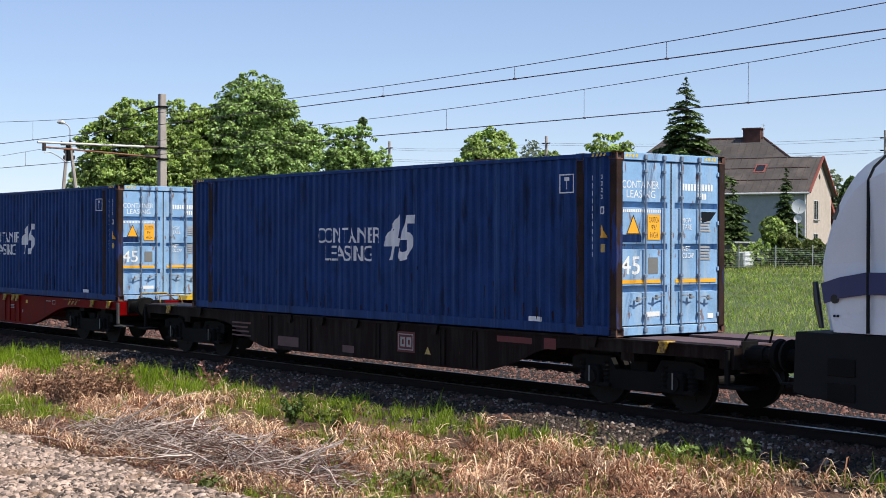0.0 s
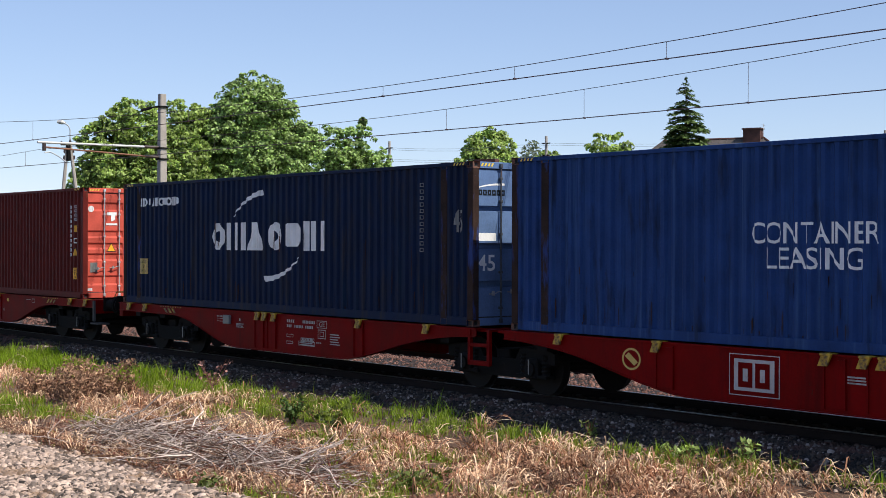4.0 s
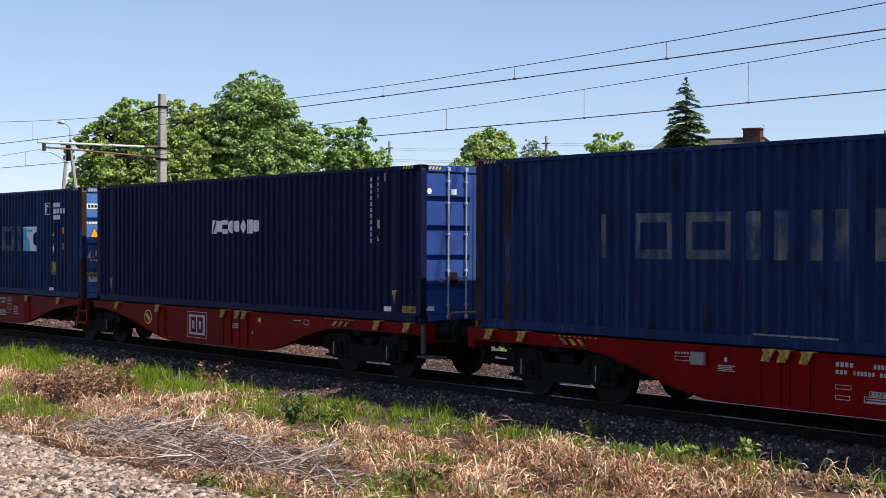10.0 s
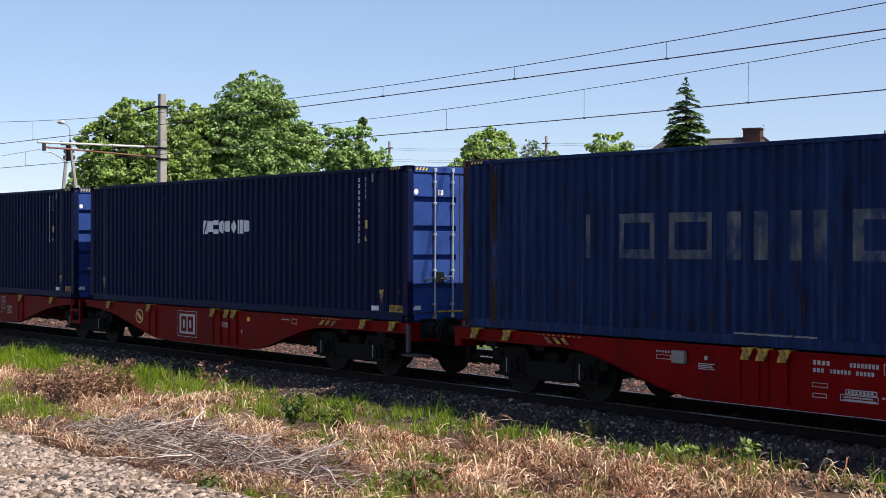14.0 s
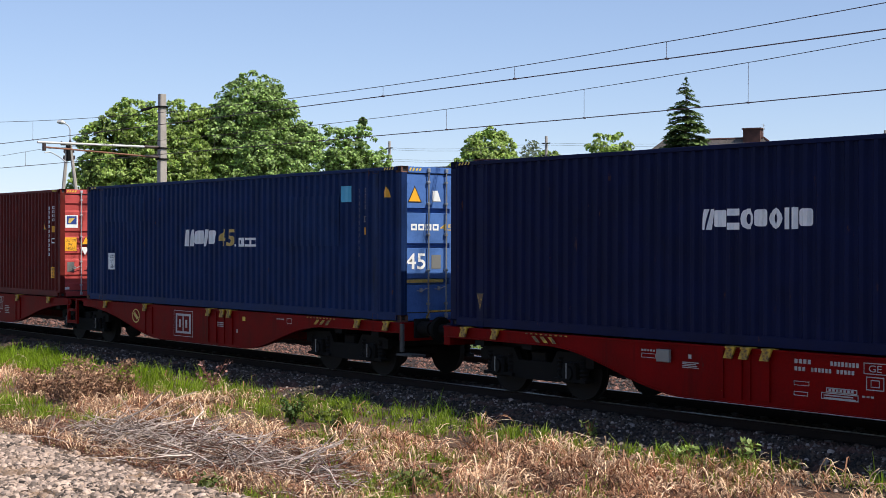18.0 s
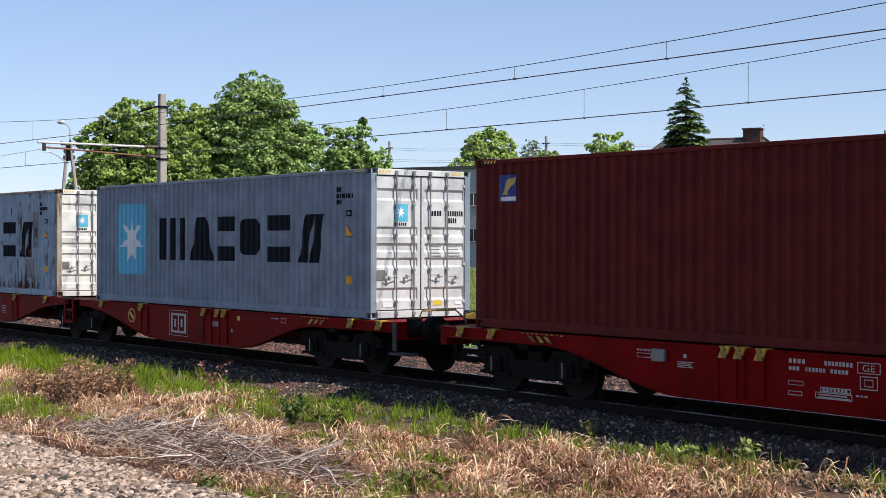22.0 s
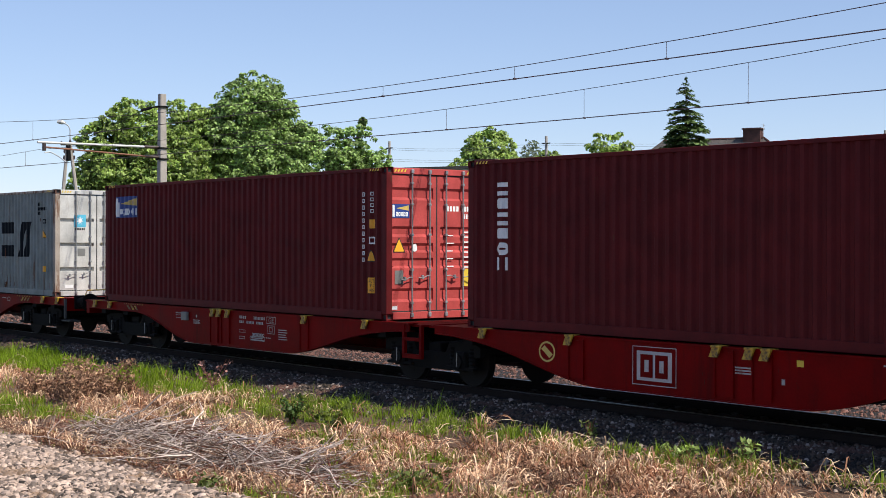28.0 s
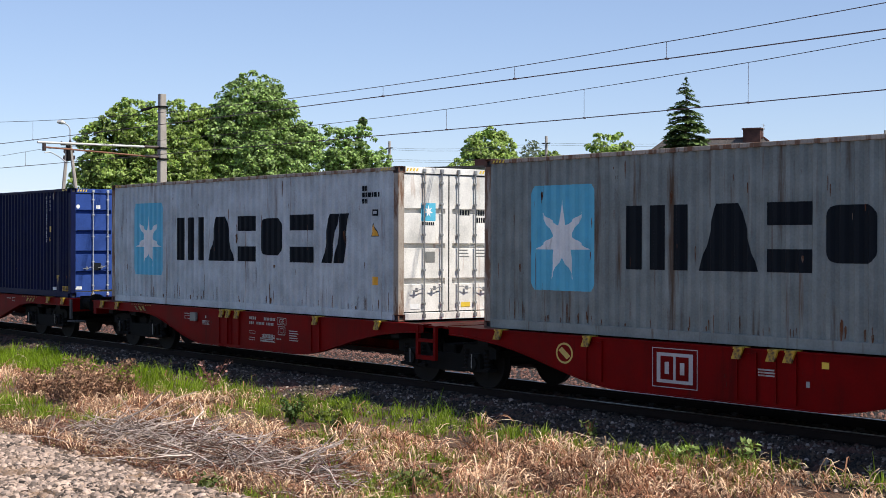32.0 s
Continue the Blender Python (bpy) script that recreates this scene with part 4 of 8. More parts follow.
def navy_box(i):
    side = [("word_mark", emblem_shapes(("slant", "slab", "stack", "hoop", "slab", "hoop", "pair", "slab"), spread(-0.95, 1.05, 8, 0.08), 1.66, 1.96, 0.075), M_WHITE), ("number_marking", column(5.23, 5.30, 1.47, 2.75, 11), M_WHITE), ("number_marking", column(5.45, 5.52, 2.32, 2.76, 4), M_WHITE),
            ("warning_sticker", quad(5.43, 5.55, 1.74, 1.90), M_GOLD), ("warning_sticker", tri(5.44, 5.54, 1.5, 1.6), M_GOLD), ("label_plate", quad(5.67, 5.91, 0.18, 0.27), M_WHITE),
            ("warning_sticker", [[(5.95, 0.58), (6.03, 0.32), (6.11, 0.58)]], M_YELLOW), ("warning_sticker", [[(-6.11, 0.58), (-6.03, 0.32), (-5.95, 0.58)]], M_YELLOW),
            ("warning_sticker", quad(6.22, 6.66, 0.17, 0.30), M_YELLOW), ("label_plate", quad(5.66, 5.76, 2.62, 2.78), M_GREY)]
    door = [("label_plate", rounded(-1.08, -0.98, 2.36, 2.47, 0.05), M_WHITE), ("label_plate", quad(-0.52, -0.40, 2.36, 2.46), M_WHITE),
            ("number_marking", row(0.26, 0.98, 2.36, 2.45, 11), M_WHITE), ("lettering", text("MGW", 0.26, 0.46, 1.86, 1.94) + text("TARE", 0.26, 0.48, 1.76, 1.83) + text("PAYLOAD", 0.26, 0.58, 1.32, 1.39) + text("CUBE", 0.26, 0.46, 1.2, 1.27), M_WHITE),
            ("number_marking", lines(0.7, 1.0, 1.74, 1.96, 3) + lines(0.7, 1.0, 1.2, 1.4, 3), M_WHITE), ("lettering", text("45", 0.27, 0.55, 0.80, 1.06, 0.008), M_WHITE),
            ("label_plate", quad(-1.1, -0.92, 0.22, 0.3), M_WHITE), ("logo_panel", quad(-0.62, -0.38, 0.72, 0.92), M_DARKLET)]
    return container(i, 13.716, P_NAVY, P_NAVY_LIT, "quads", "dark navy blue forty-five foot container with a white word mark", side, door, iron=P_NAVY, bar_skin=M_GALV)


def wave_box(i):
    z0, z1 = 1.30, 1.90
    let = emblem_shapes(("hoop", "trio", "taper", "hoop", "slab", "trio"), ((-2.43, -1.90), (-1.76, -1.01), (-0.88, -0.27), (-0.02, 0.52), (0.64, 1.23), (1.36, 2.13)), z0, z1, 0.19)
    side = [("word_mark", let, M_WHITE), ("logo_mark", arc_stroke(-1.50, 2.03, -0.20, 2.53, 0.12, 0.02, 0.13), M_WHITE), ("logo_mark", arc_stroke(1.19, 1.17, -0.16, 0.70, 0.12, 0.02, 0.13), M_WHITE),
            ("lettering", emblem_shapes(("trio", "hoop", "slab", "taper", "pair", "hoop", "slab", "hoop", "trio", "slab"), spread(-5.98, -4.02, 10, 0.14), 2.33, 2.53, 0.045), M_WHITE), ("number_marking", column(5.3, 5.38, 1.3, 2.6, 11), M_GREY), ("lettering", text("45", 6.3, 6.56, 1.65, 2.05, 0.006), M_GREY)]
    side += caution(-5.95, -5.60, 0.71, 1.08, M_GOLD)
    door = [("lettering", rings(-1.1, -0.5, 2.3, 2.4, 6, 0.03), M_DARKLET), ("logo_mark", arc_stroke(-1.1, 2.44, -0.5, 2.5, 0.02, 0.02, 0.04), M_WHITE), ("lettering", text("45", -1.12, -0.72, 0.97, 1.26, 0.01), M_WHITE), ("label_plate", quad(-1.1, -0.7, 1.5, 1.64), M_WHITE)]
    door += weights(M_WHITE)
    side.append(("rust_staining", drips(80 + i, -5.8, 5.8, 40, tall=0.3, z_high=2.0), M_RUSTDARK))
    side += [("rust_staining", drips(96, -2.35, -2.1, 9, z_low=1.35, tall=0.25, low_share=1.0), M_RUSTRUN), ("rust_staining", drips(97, 0.2, 0.5, 8, z_low=1.25, tall=0.2, low_share=1.0), M_RUSTRUN)]
    return container(i, 13.716, P_CMA, P_CMA_LIT, "bars", "slate navy forty-five foot container with white curved strokes", side, door, iron=P_RUSTPOST, bar_skin=M_BARDARK)


def unit_box(i):
    side = [("word_mark", shear(emblem_shapes(("pair", "slab", "post", "slab"), ((-1.56, -1.18), (-1.12, -0.72), (-0.72, -0.5), (-0.48, -0.16)), 1.38, 1.76, 0.12), 1.57, 0.16), M_WHITE), ("lettering", text("45", -0.10, 0.62, 1.38, 1.76, 0.02, 0.05), M_GOLD), ("lettering", rings(0.80, 1.60, 1.38, 1.57, 3, 0.05) + quad(0.70, 0.76, 1.38, 1.43), M_WHITE),
            ("label_plate", quad(4.85, 5.15, 2.26, 2.57), M_CYAN), ("number_marking", column(5.43, 5.50, 1.2, 2.55, 11), M_GREY), ("number_marking", column(5.60, 5.68, 2.12, 2.55, 4), M_GREY),
            ("warning_sticker", quad(5.6, 5.7, 1.62, 1.76), M_ORANGE), ("number_marking", ring(5.59, 5.70, 1.86, 1.98, 0.02), M_GREY), ("warning_sticker", tri(6.26, 6.47, 2.32, 2.53), M_ORANGE)]
    side += caution(-5.62, -5.27, 0.79, 1.20, M_WHITE)
    side += [("repaint_patch", quad(-5.85, -3.6, 1.98, 2.62) + quad(-4.6, -3.9, 1.75, 1.98), P_TOUCH), ("repaint_patch", quad(2.95, 4.8, 1.40, 2.40), P_TOUCH)]
    door = [("lettering", rings(-1.0, -0.35, 1.70, 1.82, 4, 0.035), M_WHITE), ("lettering", text("45", -0.32, 0.0, 1.70, 1.82, 0.006), M_GOLD), ("lettering", rings(0.3, 0.9, 1.7, 1.79, 4, 0.02), M_WHITE),
            ("lettering", text("45", -1.12, -0.66, 0.97, 1.27, 0.012), M_WHITE), ("warning_sticker", tri(-1.05, -0.78, 2.24, 2.5), M_ORANGE), ("label_plate", quad(-0.52, -0.3, 0.98, 1.24), M_GREY),
            ("logo_mark", [[(-0.5, 2.25), (-0.3, 2.25), (-0.38, 2.45), (-0.5, 2.45)]], M_WHITE), ("number_marking", row(0.26, 1.0, 2.30, 2.42, 11), M_WHITE), ("warning_sticker", quad(-1.12, -0.24, 0.72, 0.78), M_GOLD)]
    door += weights(M_WHITE, 1.3)
    return container(i, 13.716, P_UNIT, P_UNIT_LIT, "bars", "dull blue forty-five foot container with white and gold lettering", side, door, iron=P_BLUE)


P_TOUCH = paint("touched_up_blue", (0.0095, 0.027, 0.088), at=0.6, soft=0.2, amount=0.3)
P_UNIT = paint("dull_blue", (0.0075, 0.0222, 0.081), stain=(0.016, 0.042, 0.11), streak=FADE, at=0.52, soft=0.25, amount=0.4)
# Door copy of the dull blue, with sunlight put into the colour.
P_UNIT_LIT = paint("sunlit_dull_blue_door", (0.07, 0.15, 0.38), at=0.6, soft=0.2, amount=0.4)


def red_box(i, kind):
    skin, dskin = (P_RED, P_RED_LIT) if kind in ("tall", "leaf") else (P_MAROON, P_MAROON_LIT)
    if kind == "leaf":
        dskin = P_MAROON_LIT
    side = [("number_marking", column(5.28, 5.35, 1.1, 2.48, 11), M_WHITE), ("number_marking", column(5.54, 5.62, 2.04, 2.48, 4), M_WHITE), ("warning_sticker", quad(5.53, 5.65, 1.74, 1.91), M_ORANGE),
            ("number_marking", ring(5.52, 5.66, 1.44, 1.58, 0.03), M_WHITE)]
    side += caution(5.48, 5.70, 0.50, 0.80)
    side.append(("warning_sticker", tri(5.47, 5.66, 1.12, 1.31) if kind != "leaf" else tri(4.90, 5.12, 1.82, 2.02), M_ORANGE))
    door = [("number_marking", row(0.24, 0.56, 2.08, 2.18, 4) + row(0.62, 1.04, 2.08, 2.18, 7) + row(0.66, 0.9, 1.94, 2.03, 4), M_WHITE), ("number_marking", lines(0.24, 0.42, 1.0, 1.75, 5, 0.14) + lines(0.66, 0.98, 0.98, 1.76, 8, 0.3), M_WHITE),
            ("warning_sticker", tri(-0.52, -0.30, 1.24, 1.43) if kind in ("tall", "tall2") else tri(-1.02, -0.78, 1.30, 1.54), M_ORANGE), ("label_plate", quad(-1.0, -0.80, 0.68, 0.94), M_GREY), ("label_plate", quad(-1.1, -0.94, 0.20, 0.27), M_WHITE), ("label_plate", rounded(0.82, 0.94, 0.2, 0.31, 0.05), M_WHITE)]
    if kind in ("tall", "tall2"):
        side.append(("word_mark", [p for k, q in enumerate(("pair", "hoop", "slab", "stack", "slab", "stack")) for p in emblem_shapes((q,), ((-5.35, -5.03),), 1.0 + k * 0.255, 1.0 + k * 0.255 + 0.22, 0.09)], M_WHITE))
        door += [("logo_panel", quad(-0.54, -0.26, 2.18, 2.26) + [[(-0.42, 2.02), (-0.30, 2.06), (-0.30, 2.18), (-0.42, 2.18)]], M_WHITE), ("label_plate", quad(-0.56, -0.24, 1.92, 1.97), M_WHITE), ("label_plate", rounded(-1.06, -0.90, 2.26, 2.42, 0.07), M_WHITE), ("label_plate", quad(0.76, 0.94, 0.7, 0.9), M_WHITE)]
    if kind == "leaf":
        side += [("logo_panel", quad(-5.46, -5.02, 2.16, 2.62), M_NAVY), ("logo_mark", [[(-5.40, 2.28), (-5.30, 2.28), (-5.10, 2.50), (-5.08, 2.58), (-5.34, 2.52)]], M_GOLD), ("logo_mark", quad(-5.42, -5.06, 2.18, 2.25), M_WHITE)]
        door += [("logo_panel", quad(-1.06, -0.70, 1.86, 2.20), M_WHITE), ("logo_mark", quad(-1.02, -0.74, 1.95, 2.17), M_NAVY), ("lettering", [[(-0.98, 1.98), (-0.92, 1.98), (-0.78, 2.13), (-0.96, 2.11)]], M_GOLD), *caution(-1.08, -0.74, 1.24, 1.60), ("warning_sticker", tri(-0.58, -0.36, 1.42, 1.62), M_ORANGE), ("label_plate", [[(-0.5, 1.12), (-0.38, 1.34), (-0.62, 1.34)]], M_WHITE)]
    if kind == "beam":
        side += [("logo_panel", quad(-5.55, -4.30, 2.08, 2.60), M_NAVY), ("logo_mark", [[(-5.26, 2.42), (-4.32, 2.36), (-4.32, 2.56)]], M_GOLD), ("lettering", emblem_shapes(("slab", "stack", "taper", "hoop", "hoop", "pair"), spread(-5.28, -4.42, 6, 0.12), 2.14, 2.30, 0.05), M_WHITE), ("logo_mark", quad(-5.50, -5.36, 2.10, 2.46) + quad(-5.47, -5.39, 2.46, 2.56), M_WHITE)]
        door += [("logo_panel", quad(-1.08, -0.66, 1.94, 2.2), M_NAVY), ("logo_mark", [[(-0.98, 2.12), (-0.68, 2.08), (-0.68, 2.18)]], M_GOLD), ("lettering", rings(-0.98, -0.70, 1.97, 2.05, 5, 0.02) + quad(-1.06, -1.01, 1.96, 2.18), M_WHITE), ("warning_sticker", quad(0.62, 0.98, 0.62, 0.96), M_HAZ), ("label_plate", rounded(-0.6, -0.48, 1.3, 1.44, 0.05), M_WHITE)]
    words = {"tall": "brick red forty-foot container with an upright white mark", "tall2": "maroon forty-foot container with an upright white mark", "leaf": "red-brown forty-foot container with a small navy and gold badge", "beam": "maroon forty-foot container with a navy and gold badge"}[kind]
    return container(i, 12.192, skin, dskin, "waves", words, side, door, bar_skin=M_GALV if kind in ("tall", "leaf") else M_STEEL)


def grey_box(i, skin, dskin, style, label, worn=False):
    z0, z1 = 1.06, 2.04
    let = emblem_shapes(("trio", "taper", "stack", "slab", "stack", "slant"), ((-2.66, -1.39), (-1.15, -0.07), (0.10, 0.89), (1.14, 1.93), (2.28, 3.12), (3.48, 4.43)), z0, z1, 0.27)
    side = [("logo_panel", rounded(-4.92, -3.36, 0.69, 2.41, 0.14), M_CYAN), ("logo_mark", star(-4.14, 1.52, 0.72, 0.36), M_WHITE), ("word_mark", let, M_DARKLET),
            ("number_marking", row(4.88, 5.08, 2.46, 2.56, 4) + row(4.88, 5.44, 2.34, 2.43, 8) + row(4.88, 5.1, 2.22, 2.31, 4), M_DARKLET), ("number_marking", ring(5.24, 5.38, 1.98, 2.10, 0.03), M_DARKLET),
            ("warning_sticker", tri(5.17, 5.39, 1.60, 1.82), M_ORANGE), ("warning_sticker", quad(5.26, 5.38, 0.66, 0.82), M_ORANGE)]
    if skin is not P_GREY:
        side.append(("rust_staining", drips(40 + i, -5.8, 5.8, 120, tall=0.17), M_RUSTRUN))
    if worn:
        side += [("repaint_patch", quad(4.42, 4.86, 1.30, 2.30), M_GREYPATCH), ("repaint_patch", quad(3.95, 4.55, 0.48, 1.0), M_GREYPATCH), ("repaint_patch", quad(-4.72, -4.30, 1.70, 2.25), M_GREYPATCH), ("repaint_patch", quad(-4.35, -3.9, 0.72, 1.15), M_GREYPATCH),
                 ("rust_staining", drips(91, 3.45, 4.1, 44, tall=0.20, low_share=1.0, wide=0.012), M_RUSTRUN), ("rust_staining", drips(92, 4.1, 4.85, 26, tall=0.14, low_share=1.0), M_RUSTRUN), ("rust_staining", drips(93, 4.5, 4.72, 12, z_low=1.5, tall=0.25, low_share=1.0), M_RUSTRUN),
                 ("rust_staining", drips(94, 3.75, 4.35, 16, z_low=1.02, tall=0.14, low_share=1.0), M_RUSTRUN), ("rust_staining", drips(95, 2.0, 3.4, 24, tall=0.13, low_share=1.0), M_RUSTRUN)]
        side[0] = ("logo_panel", [[(-4.92, 0.95), (-4.2, 0.69), (-3.5, 0.75), (-3.36, 1.3), (-3.4, 2.41), (-4.92, 2.41)]], M_CYANWORN)
        side[1] = ("logo_mark", star(-4.14, 1.52, 0.72, 0.36)[:18], M_GREYMARK)
    door = [("logo_panel", quad(-0.66, -0.32, 1.88, 2.22), M_CYAN), ("logo_mark", [[(u, v) for u, v in p] for p in star(-0.49, 2.06, 0.12, 0.4)], M_WHITE), ("lettering", row(-0.64, -0.34, 1.80, 1.86, 6), M_DARKLET),
            ("number_marking", row(0.26, 0.52, 2.0, 2.1, 4) + row(0.66, 1.06, 2.0, 2.1, 7) + row(0.68, 0.9, 1.86, 1.96, 4), M_DARKLET), ("number_marking", lines(0.24, 0.5, 1.2, 1.5, 5, 0.3) + lines(0.66, 0.98, 1.2, 1.5, 5, 0.3), M_GREY),
            ("label_plate", quad(-1.06, -0.86, 0.74, 0.94), M_GREY), ("label_plate", quad(-0.92, -0.68, 0.22, 0.32), M_WHITE), ("warning_sticker", quad(0.3, 0.52, 0.24, 0.33), M_HAZ), ("label_plate", quad(0.84, 1.0, 0.24, 0.3), M_WHITE)]
    if style == "bars":
        door[5] = ("label_plate", quad(-0.56, -0.34, 1.1, 1.3), M_GREY)
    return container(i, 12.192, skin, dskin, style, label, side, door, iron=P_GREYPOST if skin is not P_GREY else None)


M_CYANWORN = shade("worn_light_blue_panel", (0.12, 0.36, 0.52), 0.6, var=0.2, stain=(0.40, 0.42, 0.43), stain_at=0.47, stain_soft=0.06, stain_scale=(1.6, 1.6, 1.6), stain_amount=1.0)
M_GREYMARK = shade("scuffed_pale_mark", (0.62, 0.63, 0.63), 0.6, var=0.2)
P_GREYPOST = paint("rusted_grey_post", (0.36, 0.31, 0.26), stain=(0.15, 0.065, 0.03), at=0.47, soft=0.1, amount=0.85, streak=(7.0, 7.0, 1.3))

BOX_X = [116.29, 98.74, 83.99, 68.60, 53.89, 38.59, 23.94, 8.59, -6.15, -21.35, -36.07, -51.44, -66.10, -81.29, -95.93, -111.23, -125.94, -141.30]
BOXES = [lease_box(0, True), lease_box(1, False), wave_box(2), red_box(3, "tall"), flag_box(4, 0), navy_box(5), flag_box(6, 0), navy_box(7), navy_box(8), unit_box(9), red_box(10, "leaf"),
         grey_box(11, P_GREY, P_GREY_LIT, "waves", "clean pale grey forty-foot container with a blue star panel"),
         grey_box(12, P_WORNGREY, P_OLDGREY_LIT, "waves", "battered grey forty-foot container with rust patches and a torn star panel", True),
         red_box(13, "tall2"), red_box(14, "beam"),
         grey_box(15, P_DULLGREY, P_DULLGREY_LIT, "bars", "dull warm grey forty-foot container with a blue star panel"),
         grey_box(16, P_OLDGREY, P_OLDGREY_LIT, "bars", "pale rust-streaked grey forty-foot container with a blue star panel"), navy_box(17)]

# ---------------------------------------------------------------- wagons
WHEEL_R = 0.46
AXLE_Z = RAIL_TOP + WHEEL_R


def wheelset_mesh():
    def make():
        bm = bmesh.new()
        rod(bm, (0, -1.05, 0), (0, 1.05, 0), 0.08, seg=12)
        for s in (-1, 1):
            rod(bm, (0, s * 0.70, 0), (0, s * 0.725, 0), WHEEL_R + 0.025, seg=36)
            rod(bm, (0, s * 0.725, 0), (0, s * 0.83, 0), WHEEL_R, seg=36)
            rod(bm, (0, s * 0.831, 0), (0, s * 0.85, 0), 0.14, seg=16)
            for k in range(4):
                a = math.pi / 2 * k + 0.3
                rod(bm, (0.27 * math.cos(a), s * 0.829, 0.27 * math.sin(a)), (0.27 * math.cos(a), s * 0.836, 0.27 * math.sin(a)), 0.05, seg=10)
        return mesh_of("wheelset", bm, M_WHEEL)
    return cached("wheelset", make)


def bogie_frame_mesh():
    def make():
        bm = bmesh.new()
        out = [(-1.42, 0.62), (-1.42, 0.80), (-1.2, 0.86), (-0.55, 0.86), (-0.42, 0.66), (0.42, 0.66), (0.55, 0.86), (1.2, 0.86), (1.42, 0.80), (1.42, 0.62), (0.66, 0.58), (0.54, 0.35), (-0.54, 0.35), (-0.66, 0.58)]
        for s in (-1, 1):
            a, b = sorted((s * 0.98, s * 1.08))
            prism(bm, out, "y", a, b)
        box(bm, -0.18, 0.18, -1.0, 1.0, 0.5, 0.82, 0.02)
        for x in (-1.36, 1.36):
            box(bm, x - 0.05, x + 0.05, -1.0, 1.0, 0.66, 0.78, 0.01)
        for x in (-0.42, 0.42):
            for s in (-1, 1):
                box(bm, x - 0.06, x + 0.06, s * 0.76 - 0.1, s * 0.76 + 0.1, 0.36, 0.62, 0.02)
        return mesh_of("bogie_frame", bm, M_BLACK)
    return cached("bogie_frame", make)


def axle_box_mesh(s):
    def make():
        bm = bmesh.new()
        a, b = sorted((s * 0.92, s * 1.16))
        box(bm, -0.16, 0.16, a, b, AXLE_Z - 0.17, AXLE_Z + 0.17, 0.03)
        rod(bm, (0, s * 1.15, AXLE_Z), (0, s * 1.2, AXLE_Z), 0.12, seg=14)
        box(bm, -0.38, 0.38, s * 1.04 - 0.1, s * 1.04 + 0.1, AXLE_Z - 0.15, AXLE_Z - 0.1)
        box(bm, -0.012, 0.012, s * 1.2 - 0.004, s * 1.2 + 0.004, AXLE_Z - 0.09, AXLE_Z + 0.16, mi=1)
        return mesh_of("axle_box", bm, [M_BLACK, M_GREY])
    return cached(("axlebox", s), make)


def spring_mesh():
    """A coil spring as a ribbed turned body."""
    def make():
        bm = bmesh.new()
        rings = []
        for k in range(11):
            r = 0.09 if k % 2 == 0 else 0.066
            rings.append([bm.verts.new((r * math.cos(a), r * math.sin(a), 0.034 * k)) for a in (2 * math.pi * i / 12 for i in range(12))])
        for a, b in zip(rings, rings[1:]):
            for i in range(12):
                bm.faces.new((a[i], a[(i + 1) % 12], b[(i + 1) % 12], b[i]))
        return mesh_of("coil_spring", bm, M_BLACK)
    return cached("coil_spring", make)


def bogie(parent, x):
    b = part("bogie", bogie_frame_mesh(), None, parent, "grimy black two-axle bogie")
    b.location = (x, 0, 0)
    for dx in (-0.9, 0.9):
        w = part("wheelset", wheelset_mesh(), None, b, "steel wheels on an axle")
        w.location = (dx, 0, AXLE_Z)
        for s in (-1, 1):
            a = part("axle_box", axle_box_mesh(s), None, b)
            a.location = (dx, 0, 0)
            for q in (-0.27, 0.27):
                c = part("coil_spring", spring_mesh(), None, b)
                c.location = (dx + q, s * 1.04, AXLE_Z - 0.1)
    return b


def smooth_line(p, n=4):
    """Rounds an open line of (x, z) points."""
    out = []
    for i in range(len(p) - 1):
        p0, p1, p2, p3 = p[max(0, i - 1)], p[i], p[i + 1], p[min(len(p) - 1, i + 2)]
        for k in range(n):
            t = k / n
            out.append(tuple(0.5 * (2 * b + (c - a) * t + (2 * a - 5 * b + 4 * c - d) * t * t + (3 * b - a - 3 * c + d) * t ** 3) for a, b, c, d in zip(p0, p1, p2, p3)))
    out.append(p[-1])
    return out


BELLY = smooth_line([(11.5, 0.97), (10.9, 0.90), (10.2, 0.72), (9.5, 0.52), (8.9, 0.40), (8.5, 0.375)]) + smooth_line([(4.8, 0.375), (4.3, 0.40), (3.7, 0.50), (3.0, 0.66), (2.4, 0.80), (1.7, 0.92), (0.9, 1.0)])
TOP_Z = 1.155


